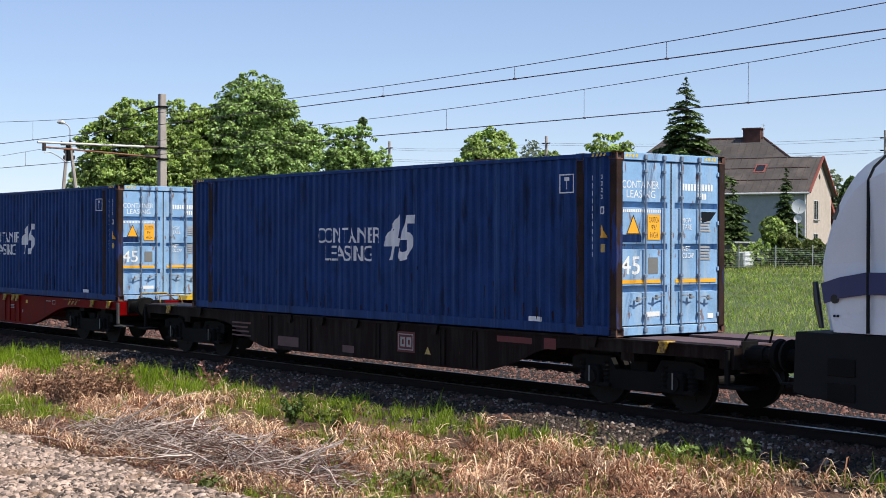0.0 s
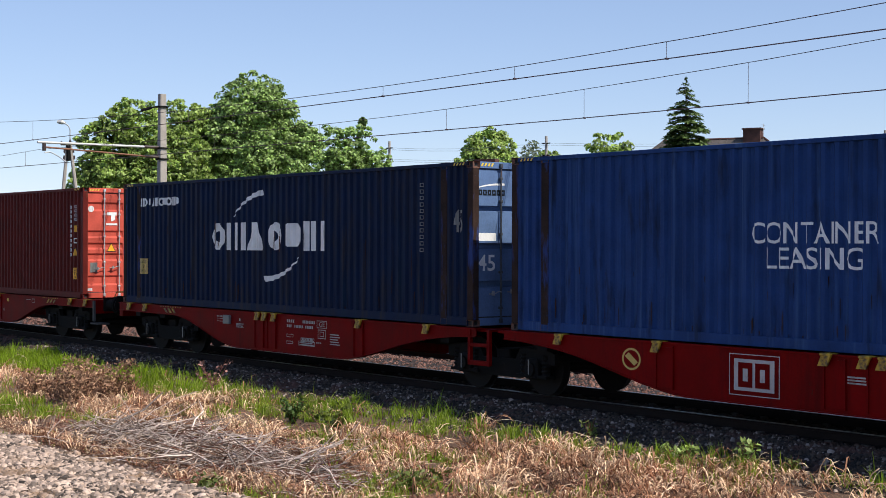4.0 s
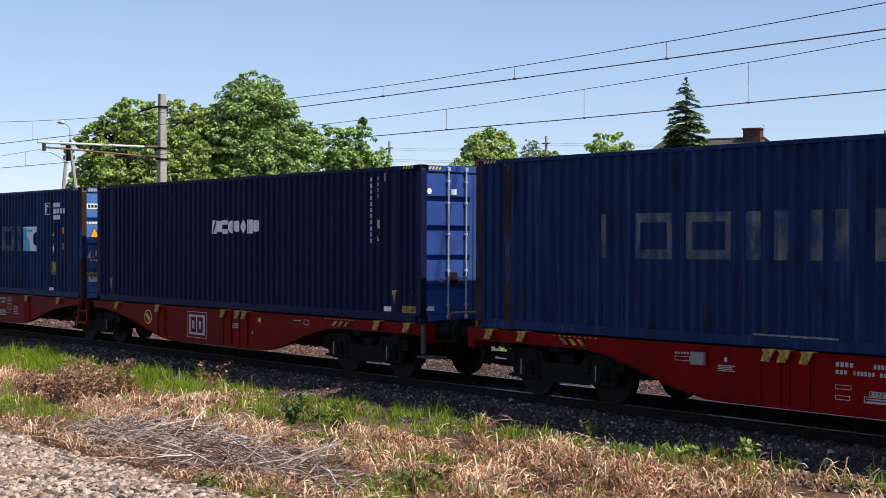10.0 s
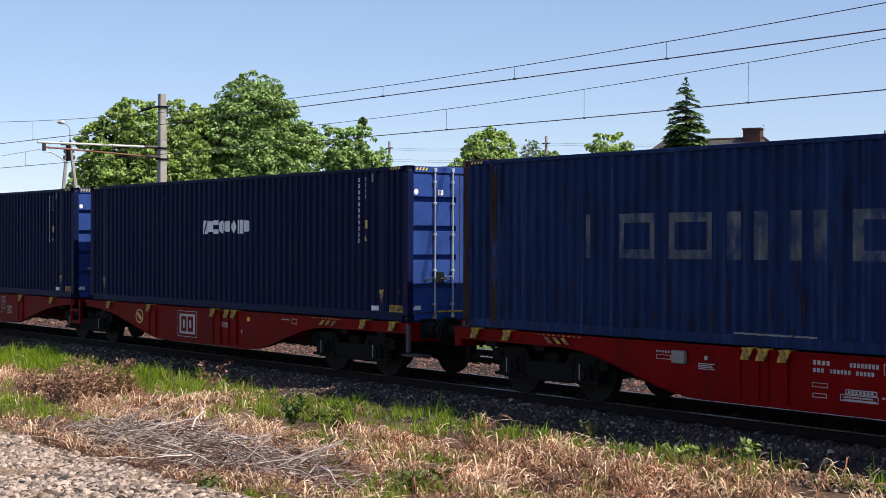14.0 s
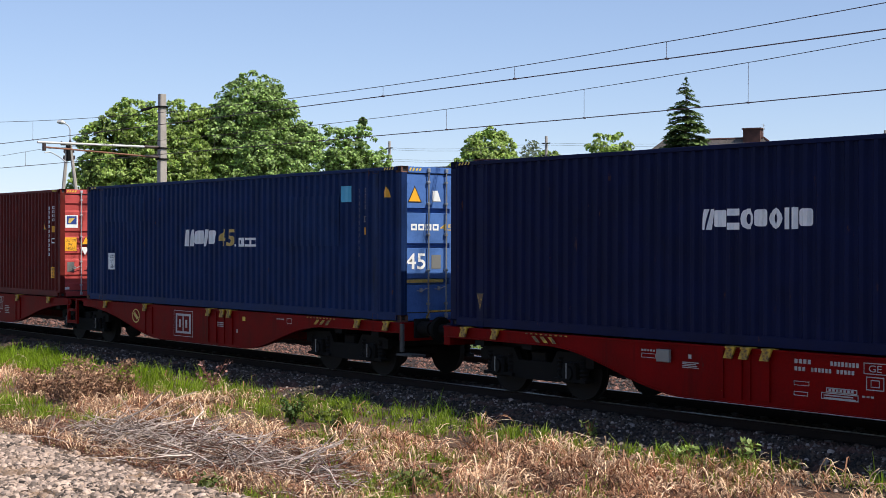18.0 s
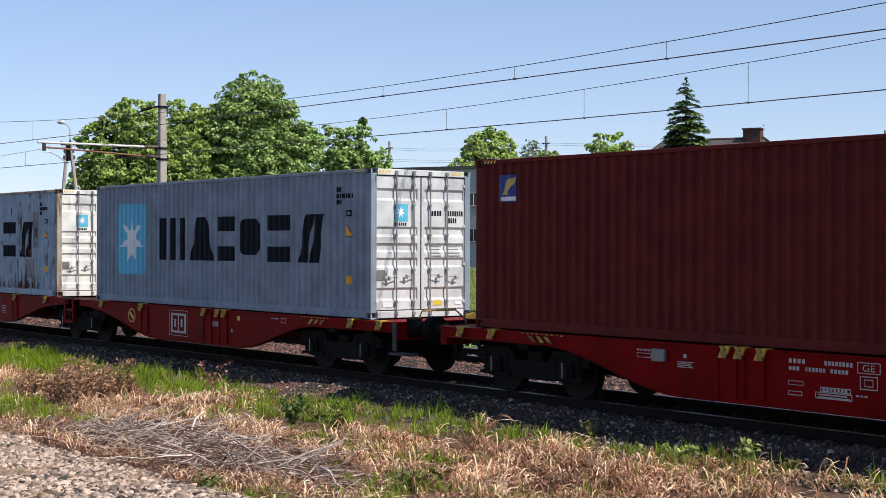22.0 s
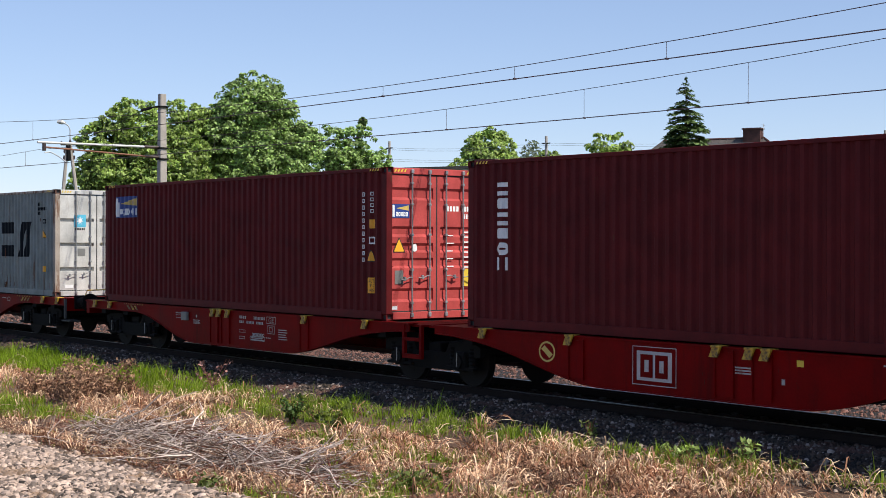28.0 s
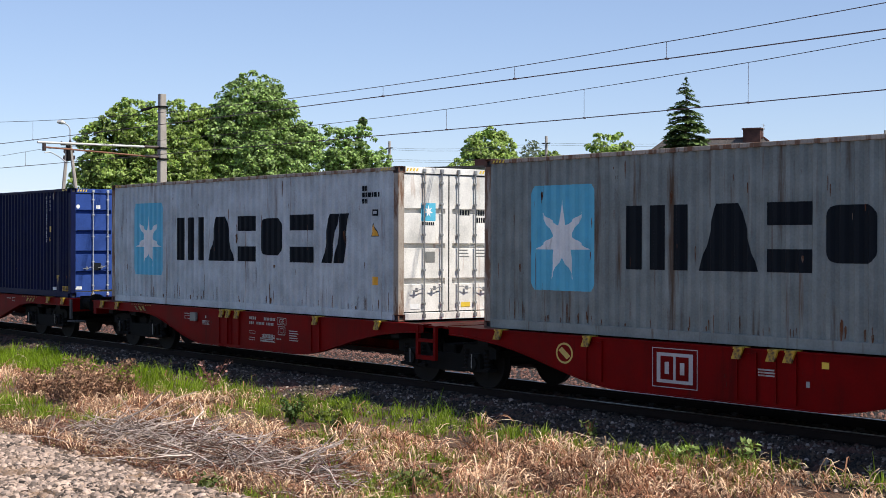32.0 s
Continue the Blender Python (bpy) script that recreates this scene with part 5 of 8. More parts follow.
def solebar_mesh(x0, x1, belly, s, flip, mat, key):
    """One long side of a wagon frame: deep web with top and bottom flanges and stiffeners."""
    def make():
        bm = bmesh.new()
        k = -1 if flip else 1
        low = [(x1, 0.98)] + belly + [(x0, 1.02)]
        outl = [(k * x, z) for x, z in low] + [(k * x0, TOP_Z), (k * x1, TOP_Z)]
        y0, y1 = sorted((s * 1.27, s * 1.29))
        prism(bm, outl, "y", y0, y1)
        ya, yb = sorted((s * 1.10, s * 1.32))
        box(bm, min(k * x0, k * x1), max(k * x0, k * x1), ya, yb, TOP_Z - 0.022, TOP_Z + 0.002)
        yc, yd = sorted((s * 1.16, s * 1.31))
        for (xa, za), (xb, zb) in zip(low, low[1:]):
            v = [bm.verts.new((k * x, y, z)) for x, z in ((xa, za), (xb, zb)) for y in (yc, yd)]
            w = [bm.verts.new((k * x, y, z - 0.018)) for x, z in ((xa, za), (xb, zb)) for y in (yc, yd)]
            fs = [(v[0], v[1], v[3], v[2]), (w[0], w[2], w[3], w[1]), (v[0], v[2], w[2], w[0]), (v[1], w[1], w[3], v[3])]
            for f in fs:
                bm.faces.new(f)
        bmesh.ops.recalc_face_normals(bm, faces=bm.faces[:])
        return mesh_of("solebar", bm, mat)
    return cached(("sole", key, s, flip, mat.name), make)


def rib_mesh(w, z0, z1, s, mat):
    def make():
        bm = bmesh.new()
        for x in (-w / 2, w / 2):
            a, b = sorted((s * 1.29, s * 1.318))
            box(bm, x - 0.012, x + 0.012, a, b, z0, z1)
        a, b = sorted((s * 1.29, s * 1.30))
        box(bm, -w / 2, w / 2, a, b, z0 + 0.02, z1 - 0.02)
        return mesh_of("stiffener", bm, mat)
    return cached(("rib", w, z0, z1, s, mat.name), make)


def spigot_mesh(s, mat):
    """A folded yellow container support on the frame's edge."""
    def make():
        bm = bmesh.new()
        prism(bm, [(-0.10, -0.14), (0.05, -0.14), (0.11, 0.0), (-0.04, 0.0)], "y", *sorted((s * 1.325, s * 1.36)))
        a, b = sorted((s * 1.18, s * 1.37))
        box(bm, -0.06, 0.12, a, b, 0.0, 0.035, 0.006)
        return mesh_of("container_support", bm, mat)
    return cached(("spigot", s, mat.name), make)


def buffer_mesh(k):
    def make():
        bm = bmesh.new()
        rod(bm, (0, 0, 0), (k * 0.34, 0, 0), 0.13, seg=16)
        rod(bm, (k * 0.34, 0, 0), (k * 0.58, 0, 0), 0.10, seg=16)
        rod(bm, (k * 0.57, 0, 0), (k * 0.63, 0, 0), 0.24, 0.22, seg=24)
        box(bm, min(0, k * 0.03), max(0, k * 0.03), -0.18, 0.18, -0.18, 0.18, 0.01)
        return mesh_of("buffer", bm, M_BLACK)
    return cached(("buffer", k), make)


def wagon_markings(w, flip, style):
    """Panels of lettering on the near solebar."""
    y = -1.2945
    if style == "emblem":
        part("emblem", lay_flat(ring(5.36, 6.27, 0.48, 1.07, 0.012) + quad(5.45, 6.18, 0.55, 1.0), y), M_PLATE, w, "white framed emblem plate")
        part("emblem", lay_flat(ring(5.53, 5.79, 0.60, 0.95, 0.085) + ring(5.84, 6.10, 0.60, 0.95, 0.085), y - 0.004), M_WRED, w, "red blocks on the emblem")
        pts = [(3.40 + 0.20 * math.cos(a), 0.86 + 0.17 * math.sin(a)) for a in (2 * math.pi * i / 24 for i in range(24))]
        inn = [(3.40 + 0.165 * math.cos(a), 0.86 + 0.138 * math.sin(a)) for a in (2 * math.pi * i / 24 for i in range(24))]
        polys = [[pts[i], pts[(i + 1) % 24], inn[(i + 1) % 24], inn[i]] for i in range(24)] + [[(3.26, 0.90), (3.34, 0.96), (3.54, 0.82), (3.46, 0.76)]]
        part("brake_symbol", lay_flat(polys, y), M_GOLD, w, "yellow ring symbol")
        for g in (quad(4.0, 4.22, 0.50, 0.56), [[(4.02, 0.60), (4.06, 0.60), (4.2, 0.66), (4.16, 0.66)]], quad(4.02, 4.1, 0.86, 0.90), [[(4.06, 0.70), (4.09, 0.70), (4.2, 0.83), (4.17, 0.84)]]):
            part("label_plate", lay_flat(g, y), M_SOFTWHITE, w)
        part("number_marking", lay_flat(lines(7.4, 7.75, 0.78, 0.90, 3) + quad(8.24, 8.30, 0.68, 0.76) + lines(9.9, 10.2, 1.04, 1.08, 1) + ring(10.3, 10.5, 0.97, 1.08, 0.015), y), M_SOFTWHITE, w)
        part("label_plate", lay_flat(quad(8.5, 8.62, 0.95, 1.04), y), M_HAZ, w)
    if style == "data":
        part("number_marking", lay_flat(row(-6.55, -6.25, 1.0, 1.06, 4) + row(-5.95, -5.48, 1.0, 1.06, 8) + row(-6.55, -6.35, 0.90, 0.955, 3) + row(-6.27, -5.92, 0.90, 0.955, 6) + row(-5.85, -5.55, 0.90, 0.955, 5), y), M_SOFTWHITE, w)
        part("lettering", lay_flat(text("GE", -5.34, -5.14, 0.96, 1.05) + ring(-5.42, -5.06, 0.93, 1.08, 0.012), y), M_SOFTWHITE, w)
        part("number_marking", lay_flat(ring(-5.38, -5.10, 0.72, 0.90, 0.014) + ring(-5.31, -5.17, 0.76, 0.86, 0.012), y), M_SOFTWHITE, w)
        part("number_marking", lay_flat(ring(-6.10, -5.50, 0.55, 0.64, 0.012) + lines(-6.06, -5.54, 0.56, 0.63, 2) + ring(-6.02, -5.52, 0.645, 0.71, 0.012) + row(-5.98, -5.56, 0.66, 0.695, 7) + ring(-6.56, -6.32, 0.56, 0.62, 0.01) + ring(-6.56, -6.30, 0.70, 0.76, 0.008) + row(-5.44, -5.24, 0.62, 0.645, 3), y), M_SOFTWHITE, w)
        part("number_marking", lay_flat(lines(-4.95, -4.60, 0.62, 0.86, 5, 0.4), y), M_SOFTWHITE, w)
        part("cabinet", one_box(-9.10, -8.84, -1.36, -1.29, 0.86, 1.05, 0.01), M_GREY, w, "small grey box on the frame")
        part("number_marking", lay_flat(lines(-8.62, -8.30, 0.80, 0.90, 4) + quad(-8.50, -8.44, 0.94, 1.0), y), M_SOFTWHITE, w)
        part("number_marking", lay_flat(row(-9.46, -9.16, 1.0, 1.03, 5) + ring(-9.46, -9.16, 0.90, 0.97, 0.01), y), M_SOFTWHITE, w)
        part("warning_sticker", lay_flat(tri(-7.86, -7.72, 0.52, 0.64), y), M_GOLD, w)


def twin_wagon():
    """Two low frames joined over a middle bogie: origin on the track under the joint."""
    w = thing("container_wagon", "red two-section articulated container wagon with yellow supports and black bogies", "freight wagon", "wagons of the train")
    for flip in (False, True):
        k = -1 if flip else 1
        for s in (-1, 1):
            part("solebar", solebar_mesh(0.38, 14.35, BELLY, s, flip, M_WRED, "twin"), None, w, "deep red fish-bellied side frame")
            for x, wd, z0, z1 in ((4.1, 0.34, 0.46, 1.1), (7.2, 0.34, 0.42, 1.1), (7.9, 0.34, 0.42, 1.1)) if not flip else ((3.95, 0.3, 0.46, 1.1), (7.15, 0.34, 0.42, 1.1), (7.65, 0.34, 0.42, 1.1)):
                r = part("stiffener", rib_mesh(wd, z0, z1, s, M_WRED), None, w)
                r.location = (k * x, 0, 0)
            for x in (1.77, 3.95, 7.06, 7.68, 7.98, 12.9, 13.85) if not flip else (1.77, 3.92, 7.02, 7.4, 7.68, 12.9, 13.75):
                sp = part("container_support", spigot_mesh(s, M_YELLOW), None, w, "yellow folding container support")
                sp.location = (k * x, 0, TOP_Z - 0.02)
            cb = bmesh.new()
            for p in hatch(11.35, 11.95, 1.0, 1.10, 3, 0.12):
                q = [(k * u, s * 1.3215, v) for u, v in p]
                cb.faces.new([cb.verts.new(c) for c in q])
            for i in range(9):
                cb.faces.new([cb.verts.new((k * u, s * 1.3215, v)) for u, v in ((11.1 + 0.12 * i, 1.125), (11.16 + 0.12 * i, 1.125), (11.16 + 0.12 * i, 1.145), (11.1 + 0.12 * i, 1.145))])
            part("warning_stripes", cb, M_YELLOW, w, "worn yellow lashing marks")
            bf = part("buffer", buffer_mesh(k), None, w, "black side buffer")
            bf.location = (k * 14.38, s * 0.9, 1.05)
        fr = bmesh.new()
        a, b = sorted((k * 0.4, k * 14.35))
        for y in (-0.28, 0.28):
            box(fr, a, b, y - 0.03, y + 0.03, 0.72, TOP_Z - 0.02)
        for x in (1.3, 3.95, 7.1, 7.8, 10.2, 12.15, 13.4):
            box(fr, k * x - 0.12, k * x + 0.12, -1.26, 1.26, 0.86, TOP_Z - 0.012)
        # The frame is red; black here paints the shade beneath the deck.
        part("underframe", fr, M_BLACK, w)
        a, b = sorted((k * 14.2, k * 14.38))
        part("end_beam", one_box(a, b, -1.28, 1.28, 0.82, TOP_Z + 0.01, 0.01), M_WRED, w)
        part("deck_plate", one_box(*sorted((k * 13.5, k * 14.2)), -1.1, 1.1, TOP_Z - 0.01, TOP_Z + 0.006), M_WRED, w)
        dp = bmesh.new()
        box(dp, *sorted((k * 0.1, k * 1.2)), -1.2, 1.2, TOP_Z - 0.06, TOP_Z - 0.02)
        part("joint_plate", dp, M_WRED, w)
        bogie(w, k * 12.15)
        hk = bmesh.new()
        rod(hk, (k * 14.38, 0, 1.0), (k * 14.85, 0, 0.98), 0.045)
        rod(hk, (k * 14.85, 0, 1.06), (k * 14.85, 0, 0.7), 0.035)
        part("coupling", hk, M_BLACK, w, "black screw coupling")
        hs = bmesh.new()
        bar_path(hs, [(k * 14.38, 0.45, 0.85), (k * 14.7, 0.45, 0.62), (k * 15.0, 0.4, 0.6)], 0.025)
        part("brake_hose", hs, M_RUBBER, w, "black rubber hose")
        for s in (-1, 1) if k > 0 else ():
            st = bmesh.new()
            box(st, *sorted((k * 14.28, k * 14.37)), *sorted((s * 1.27, s * 1.33)), 0.62, 1.14, 0.01)
            box(st, *sorted((k * 14.2, k * 14.72)), *sorted((s * 1.05, s * 1.36)), 0.55, 0.59, 0.006)
            part("step", st, M_DARKGREY, w, "dark grey end step on a bracket")
        yp = bmesh.new()
        a, b = sorted((k * 14.3, k * 14.75))
        prism(yp, [(0.35, 1.19), (1.05, 1.19), (1.05, 1.36), (0.78, 1.36), (0.70, 1.30), (0.40, 1.30)] if k > 0 else [(0.35, 1.19), (1.05, 1.19), (1.05, 1.25), (0.4, 1.25)], "x", a, b)
        part("yellow_plate", yp, M_ENDYELLOW, w, "bright yellow end plate")
        hr = bmesh.new()
        bar_path(hr, [(k * 14.3, -0.75, 1.16), (k * 14.4, -0.72, 1.36), (k * 14.75, -0.2, 1.38), (k * 14.72, 0.05, 1.2)], 0.018)
        part("grab_rail", hr, M_YELLOW, w, "yellow bent grab rail")
    bogie(w, 0.0)
    for s in (-1, 1):
        sr = bmesh.new()
        a, b = sorted((s * 1.25, s * 1.31))
        for x in (-0.55, -0.03):
            box(sr, x - 0.035, x + 0.035, a, b, 0.55, 1.14)
        box(sr, -0.58, 0.0, a, b, 0.52, 0.60)
        box(sr, -0.58, 0.0, a, b, 0.84, 0.90)
        part("step", sr, M_WRED, w, "red hanging step frame")
    wagon_markings(w, False, "emblem")
    wagon_markings(w, True, "data")
    return w


def flat_wagon():
    """The older brown four-axle flat behind the engine."""
    w = thing("container_wagon", "rusty brown four-axle container wagon with black bogies", "freight wagon", "wagons of the train")
    bel = smooth_line([(5.6, 0.94), (5.1, 0.86), (4.5, 0.64), (3.9, 0.48), (3.5, 0.42)])
    belly = bel + [(-x, z) for x, z in bel[::-1]]
    for s in (-1, 1):
        def make(s=s):
            bm = bmesh.new()
            outl = [(9.1, 0.96)] + belly + [(-9.1, 0.96), (-9.1, TOP_Z - 0.02), (9.1, TOP_Z - 0.02)]
            prism(bm, outl, "y", *sorted((s * 1.25, s * 1.27)))
            box(bm, -9.15, 9.15, *sorted((s * 1.1, s * 1.3)), TOP_Z - 0.03, TOP_Z)
            return bm
        part("solebar", make(), M_WBROWN, w, "dark brown side frame")
        for x in (-7.9, -6.4, -2.6, -1.4, -0.2, 1.1, 2.3, 6.4, 7.9):
            sp = part("container_support", spigot_mesh(s, M_WBROWN if abs(x) < 7 else M_YELLOW), None, w)
            sp.location = (x, 0.03 * -s, TOP_Z - 0.02)
        for x in (-3.4, -1.9, 0.5, 2.5, 3.4):
            r = part("stiffener", rib_mesh(0.12, 0.46, 1.1, s, M_WBROWN), None, w)
            r.location = (x, -0.02 * s, 0)
        for k in (-1, 1):
            bf = part("buffer", buffer_mesh(k), None, w, "black side buffer")
            bf.location = (k * 9.22, s * 0.9, 1.05)
            st = bmesh.new()
            box(st, *sorted((k * 9.1, k * 9.18)), *sorted((s * 1.24, s * 1.3)), 0.6, 1.1, 0.01)
            box(st, *sorted((k * 9.0, k * 9.5)), *sorted((s * 1.0, s * 1.33)), 0.55, 0.59)
            part("step", st, M_BLACK, w)
    fr = bmesh.new()
    for y in (-0.3, 0.3):
        box(fr, -9.1, 9.1, y - 0.04, y + 0.04, 0.7, TOP_Z - 0.03)
    for x in (-9.1, -7.1, -4.2, -1.4, 1.4, 4.2, 7.1, 9.1):
        box(fr, x - 0.14, x + 0.14, -1.24, 1.24, 0.82, TOP_Z - 0.02)
    part("underframe", fr, M_WBROWN, w)
    for k in (-1, 1):
        dk = bmesh.new()
        box(dk, *sorted((k * 7.0, k * 9.2)), -1.1, -0.25, TOP_Z - 0.02, TOP_Z + 0.012)
        box(dk, *sorted((k * 7.0, k * 9.2)), 0.25, 1.1, TOP_Z - 0.02, TOP_Z + 0.012)
        part("deck_plate", dk, M_DECK, w, "worn pinkish deck plates")
        bogie(w, k * 7.1)
        hr = bmesh.new()
        bar_path(hr, [(k * 9.1, -0.9, 1.16), (k * 9.2, -0.88, 1.34), (k * 9.2, -0.35, 1.36), (k * 9.1, -0.3, 1.16)], 0.018)
        part("grab_rail", hr, M_BLACK if k > 0 else M_YELLOW, w, "bent grab rail")
        hk = bmesh.new()
        rod(hk, (k * 9.2, 0, 1.0), (k * 9.72, 0, 0.98), 0.045)
        part("coupling", hk, M_BLACK, w, "black screw coupling")
        hs = bmesh.new()
        bar_path(hs, [(k * 9.2, -0.4, 0.9), (k * 9.4, -0.4, 0.6), (k * 9.7, -0.35, 0.62)], 0.025)
        part("brake_hose", hs, M_RUBBER, w, "black rubber hose")
    y = -1.2745
    part("emblem", lay_flat(quad(1.12, 1.66, 0.62, 1.0), y), M_DULLRED, w, "red emblem plate")
    part("emblem", lay_flat(ring(1.16, 1.62, 0.66, 0.96, 0.02) + ring(1.22, 1.37, 0.72, 0.90, 0.045) + ring(1.41, 1.56, 0.72, 0.90, 0.045), y - 0.004), M_SOFTWHITE, w)
    for g in (quad(-3.1, -2.3, 0.50, 0.70), quad(-0.7, -0.3, 0.50, 0.64)):
        part("label_plate", lay_flat(g, y), M_DULLPINK, w)
    part("number_marking", lay_flat(lines(-5.0, -4.2, 0.62, 0.98, 4, 0.4), y), M_DULLPINK, w)
    part("warning_sticker", lay_flat(tri(1.96, 2.14, 0.62, 0.76), y), M_GOLD, w)
    for g in (quad(4.0, 4.9, 0.96, 1.06), quad(5.2, 5.5, 0.90, 1.08)):
        part("repaint_patch", lay_flat(g, y), M_DULLRED, w)
    return w


M_DECK = shade("pinkish_deck_steel", (0.14, 0.08, 0.078), 0.6, 0.2, var=0.25)
M_DULLRED = shade("dull_red_plate", (0.12, 0.01, 0.012), 0.6, var=0.25)
M_DULLPINK = shade("dirty_pink_lettering", (0.12, 0.06, 0.06), 0.7, var=0.25)


def nose(x):
    """How far the cab's sides draw in towards its front end, as a share of the half width."""
    return 0.90 + 0.10 * math.sin(min(1.0, max(0.0, (x - 0.35) / 1.05)) * math.pi / 2)


def loco():
    """Electric engine: a white body with a blue band over a dark underframe; its rear cab is towards the wagons."""
    w = thing("locomotive", "white electric locomotive with a dark blue band and grey skirt", "locomotive")
    hw = 1.46
    prof = smooth_line([(0.53, 1.46), (0.46, 1.72), (0.41, 2.05), (0.39, 2.4), (0.58, 2.95), (0.82, 3.35), (1.15, 3.66), (1.7, 3.86), (2.6, 3.92)], 3) + [(16.8, 3.92), (17.6, 3.75), (18.0, 3.4), (18.5, 2.35), (18.5, 1.46)]
    bm = bmesh.new()
    prism(bm, prof, "y", -hw, hw)
    bmesh.ops.bevel(bm, geom=[e for e in bm.edges if abs(e.verts[0].co.y) > 1 and abs(e.verts[1].co.y - e.verts[0].co.y) < 0.01 and max(v.co.z for v in e.verts) > 1.5], offset=0.3, segments=4, affect="EDGES")
    for v in bm.verts:
        v.co.y *= nose(v.co.x)
    part("body", bm, M_LOCOWHITE, w, smooth=False)
    sb = bmesh.new()
    for s in (-1, 1):
        low = ((0.66, 1.83), (0.95, 1.91), (1.4, 1.97), (18.0, 1.98))
        high = ((0.60, 2.10), (0.95, 2.19), (1.4, 2.26), (18.0, 2.28))
        for (xa, za), (xb, zb), (xc, zc), (xd, zd) in zip(low, low[1:], high[1:], high):
            q = [sb.verts.new((x, s * (hw * nose(x) + 0.006), z)) for x, z in ((xa, za), (xb, zb), (xc, zc), (xd, zd))]
            sb.faces.new(q if s < 0 else q[::-1])
    bmesh.ops.remove_doubles(sb, verts=sb.verts[:], dist=0.002)
    part("blue_band", sb, M_LOCOBLUE, w, "dark blue band")
    for s in (-1, 1):
        part("panel_joint", one_box(1.395, 1.43, *sorted((s * (hw - 0.02), s * (hw + 0.009))), 1.47, 3.45), M_LOCODARK, w)
        jb = bmesh.new()
        tube(jb, [(1.41, s * hw, 3.44), (1.47, s * (hw - 0.05), 3.62), (1.56, s * (hw - 0.16), 3.76), (1.64, s * (hw - 0.30), 3.845)], 0.018, 6)
        part("panel_joint", jb, M_LOCODARK, w)
        lp = bmesh.new()
        rod(lp, (0.45, s * 1.30, 2.12), (0.49, s * 1.30, 1.84), 0.04, 0.05, seg=8)
        rod(lp, (0.49, s * 1.30, 1.84), (0.56, s * 1.30, 1.50), 0.05, 0.035, seg=8)
        part("lamp_strip", lp, M_GLASS, w, "dark glass lamp strip")
        rl = bmesh.new()
        rod(rl, (0.86, s * (hw * nose(0.86) - 0.03), 1.90), (0.86, s * (hw * nose(0.86) + 0.012), 1.90), 0.06, seg=14)
        part("round_lamp", rl, M_GLASS, w)
        for x in (0.84, 0.90):
            part("bolt_head", one_box(x, x + 0.025, *sorted((s * (hw * nose(x) - 0.01), s * (hw * nose(x) + 0.01))), 1.66, 1.69), M_LOCODARK, w)
    sk = bmesh.new()
    prism(sk, [(0.22, 1.44), (0.18, 0.62), (1.4, 0.45), (2.0, 0.45), (2.2, 0.8), (16.8, 0.8), (17.4, 0.45), (18.4, 0.6), (18.4, 1.44)], "y", -1.42, 1.42)
    part("underframe", sk, M_LOCODARK, w, "dark grey skirt")
    ws = bmesh.new()
    prism(ws, [(0.62, 2.95), (0.80, 3.28), (0.76, 3.3), (0.56, 2.97)], "y", -1.1, 1.1)
    part("windscreen", ws, M_GLASS, w)
    for s in (-1, 1):
        bf = part("buffer", buffer_mesh(-1), None, w, "black side buffer")
        bf.location = (0.3, s * 0.9, 1.05)
        st = bmesh.new()
        for z in (0.55, 0.88):
            box(st, 0.75, 1.2, *sorted((s * 1.38, s * 1.44)), z, z + 0.24, 0.01)
        part("step", st, M_BLACK, w)
    for x in (3.9, 14.9):
        b = part("bogie", bogie_frame_mesh(), None, w, "black two-axle bogie")
        b.location = (x, 0, 0)
        for dx in (-0.9, 0.9):
            ws2 = part("wheelset", wheelset_mesh(), None, b)
            ws2.location = (dx, 0, AXLE_Z)
    return w


FLAT_X = 116.29
LOCO_X = 126.55
TWIN_X = [91.37, 61.24, 31.27, 1.22, -28.71, -58.77, -88.62, -118.59, -148.62]
FLAT = flat_wagon()
TWINS = [twin_wagon()]
for _ in TWIN_X[1:]:
    TWINS.append(copy_thing(TWINS[0], Matrix.Identity(4)))
LOCO = loco()

# ---------------------------------------------------------------- overhead line
def sag_wire(bm, x0, x1, y, zf, r, n=40):
    pts = [(x0 + (x1 - x0) * i / n, y, zf(x0 + (x1 - x0) * i / n)) for i in range(n + 1)]
    tube(bm, pts, r, 5)


def near_carrier(x):
    return 5.81 + 0.0013 * (x + 1.5) ** 2


def near_contact(x):
    return 5.60 + 0.00017 * (x - 2.0) ** 2


def far_carrier(x):
    return 5.835 + (0.00139 if x > -10.0 else 0.0007) * (x + 10.0) ** 2 if x > -29.6 else 6.104 - 0.022 * (-29.6 - x) + 0.0006 * (x + 29.6) ** 2


def far_contact(x):
    return 5.325 + 0.0064 * max(0.0, -x)


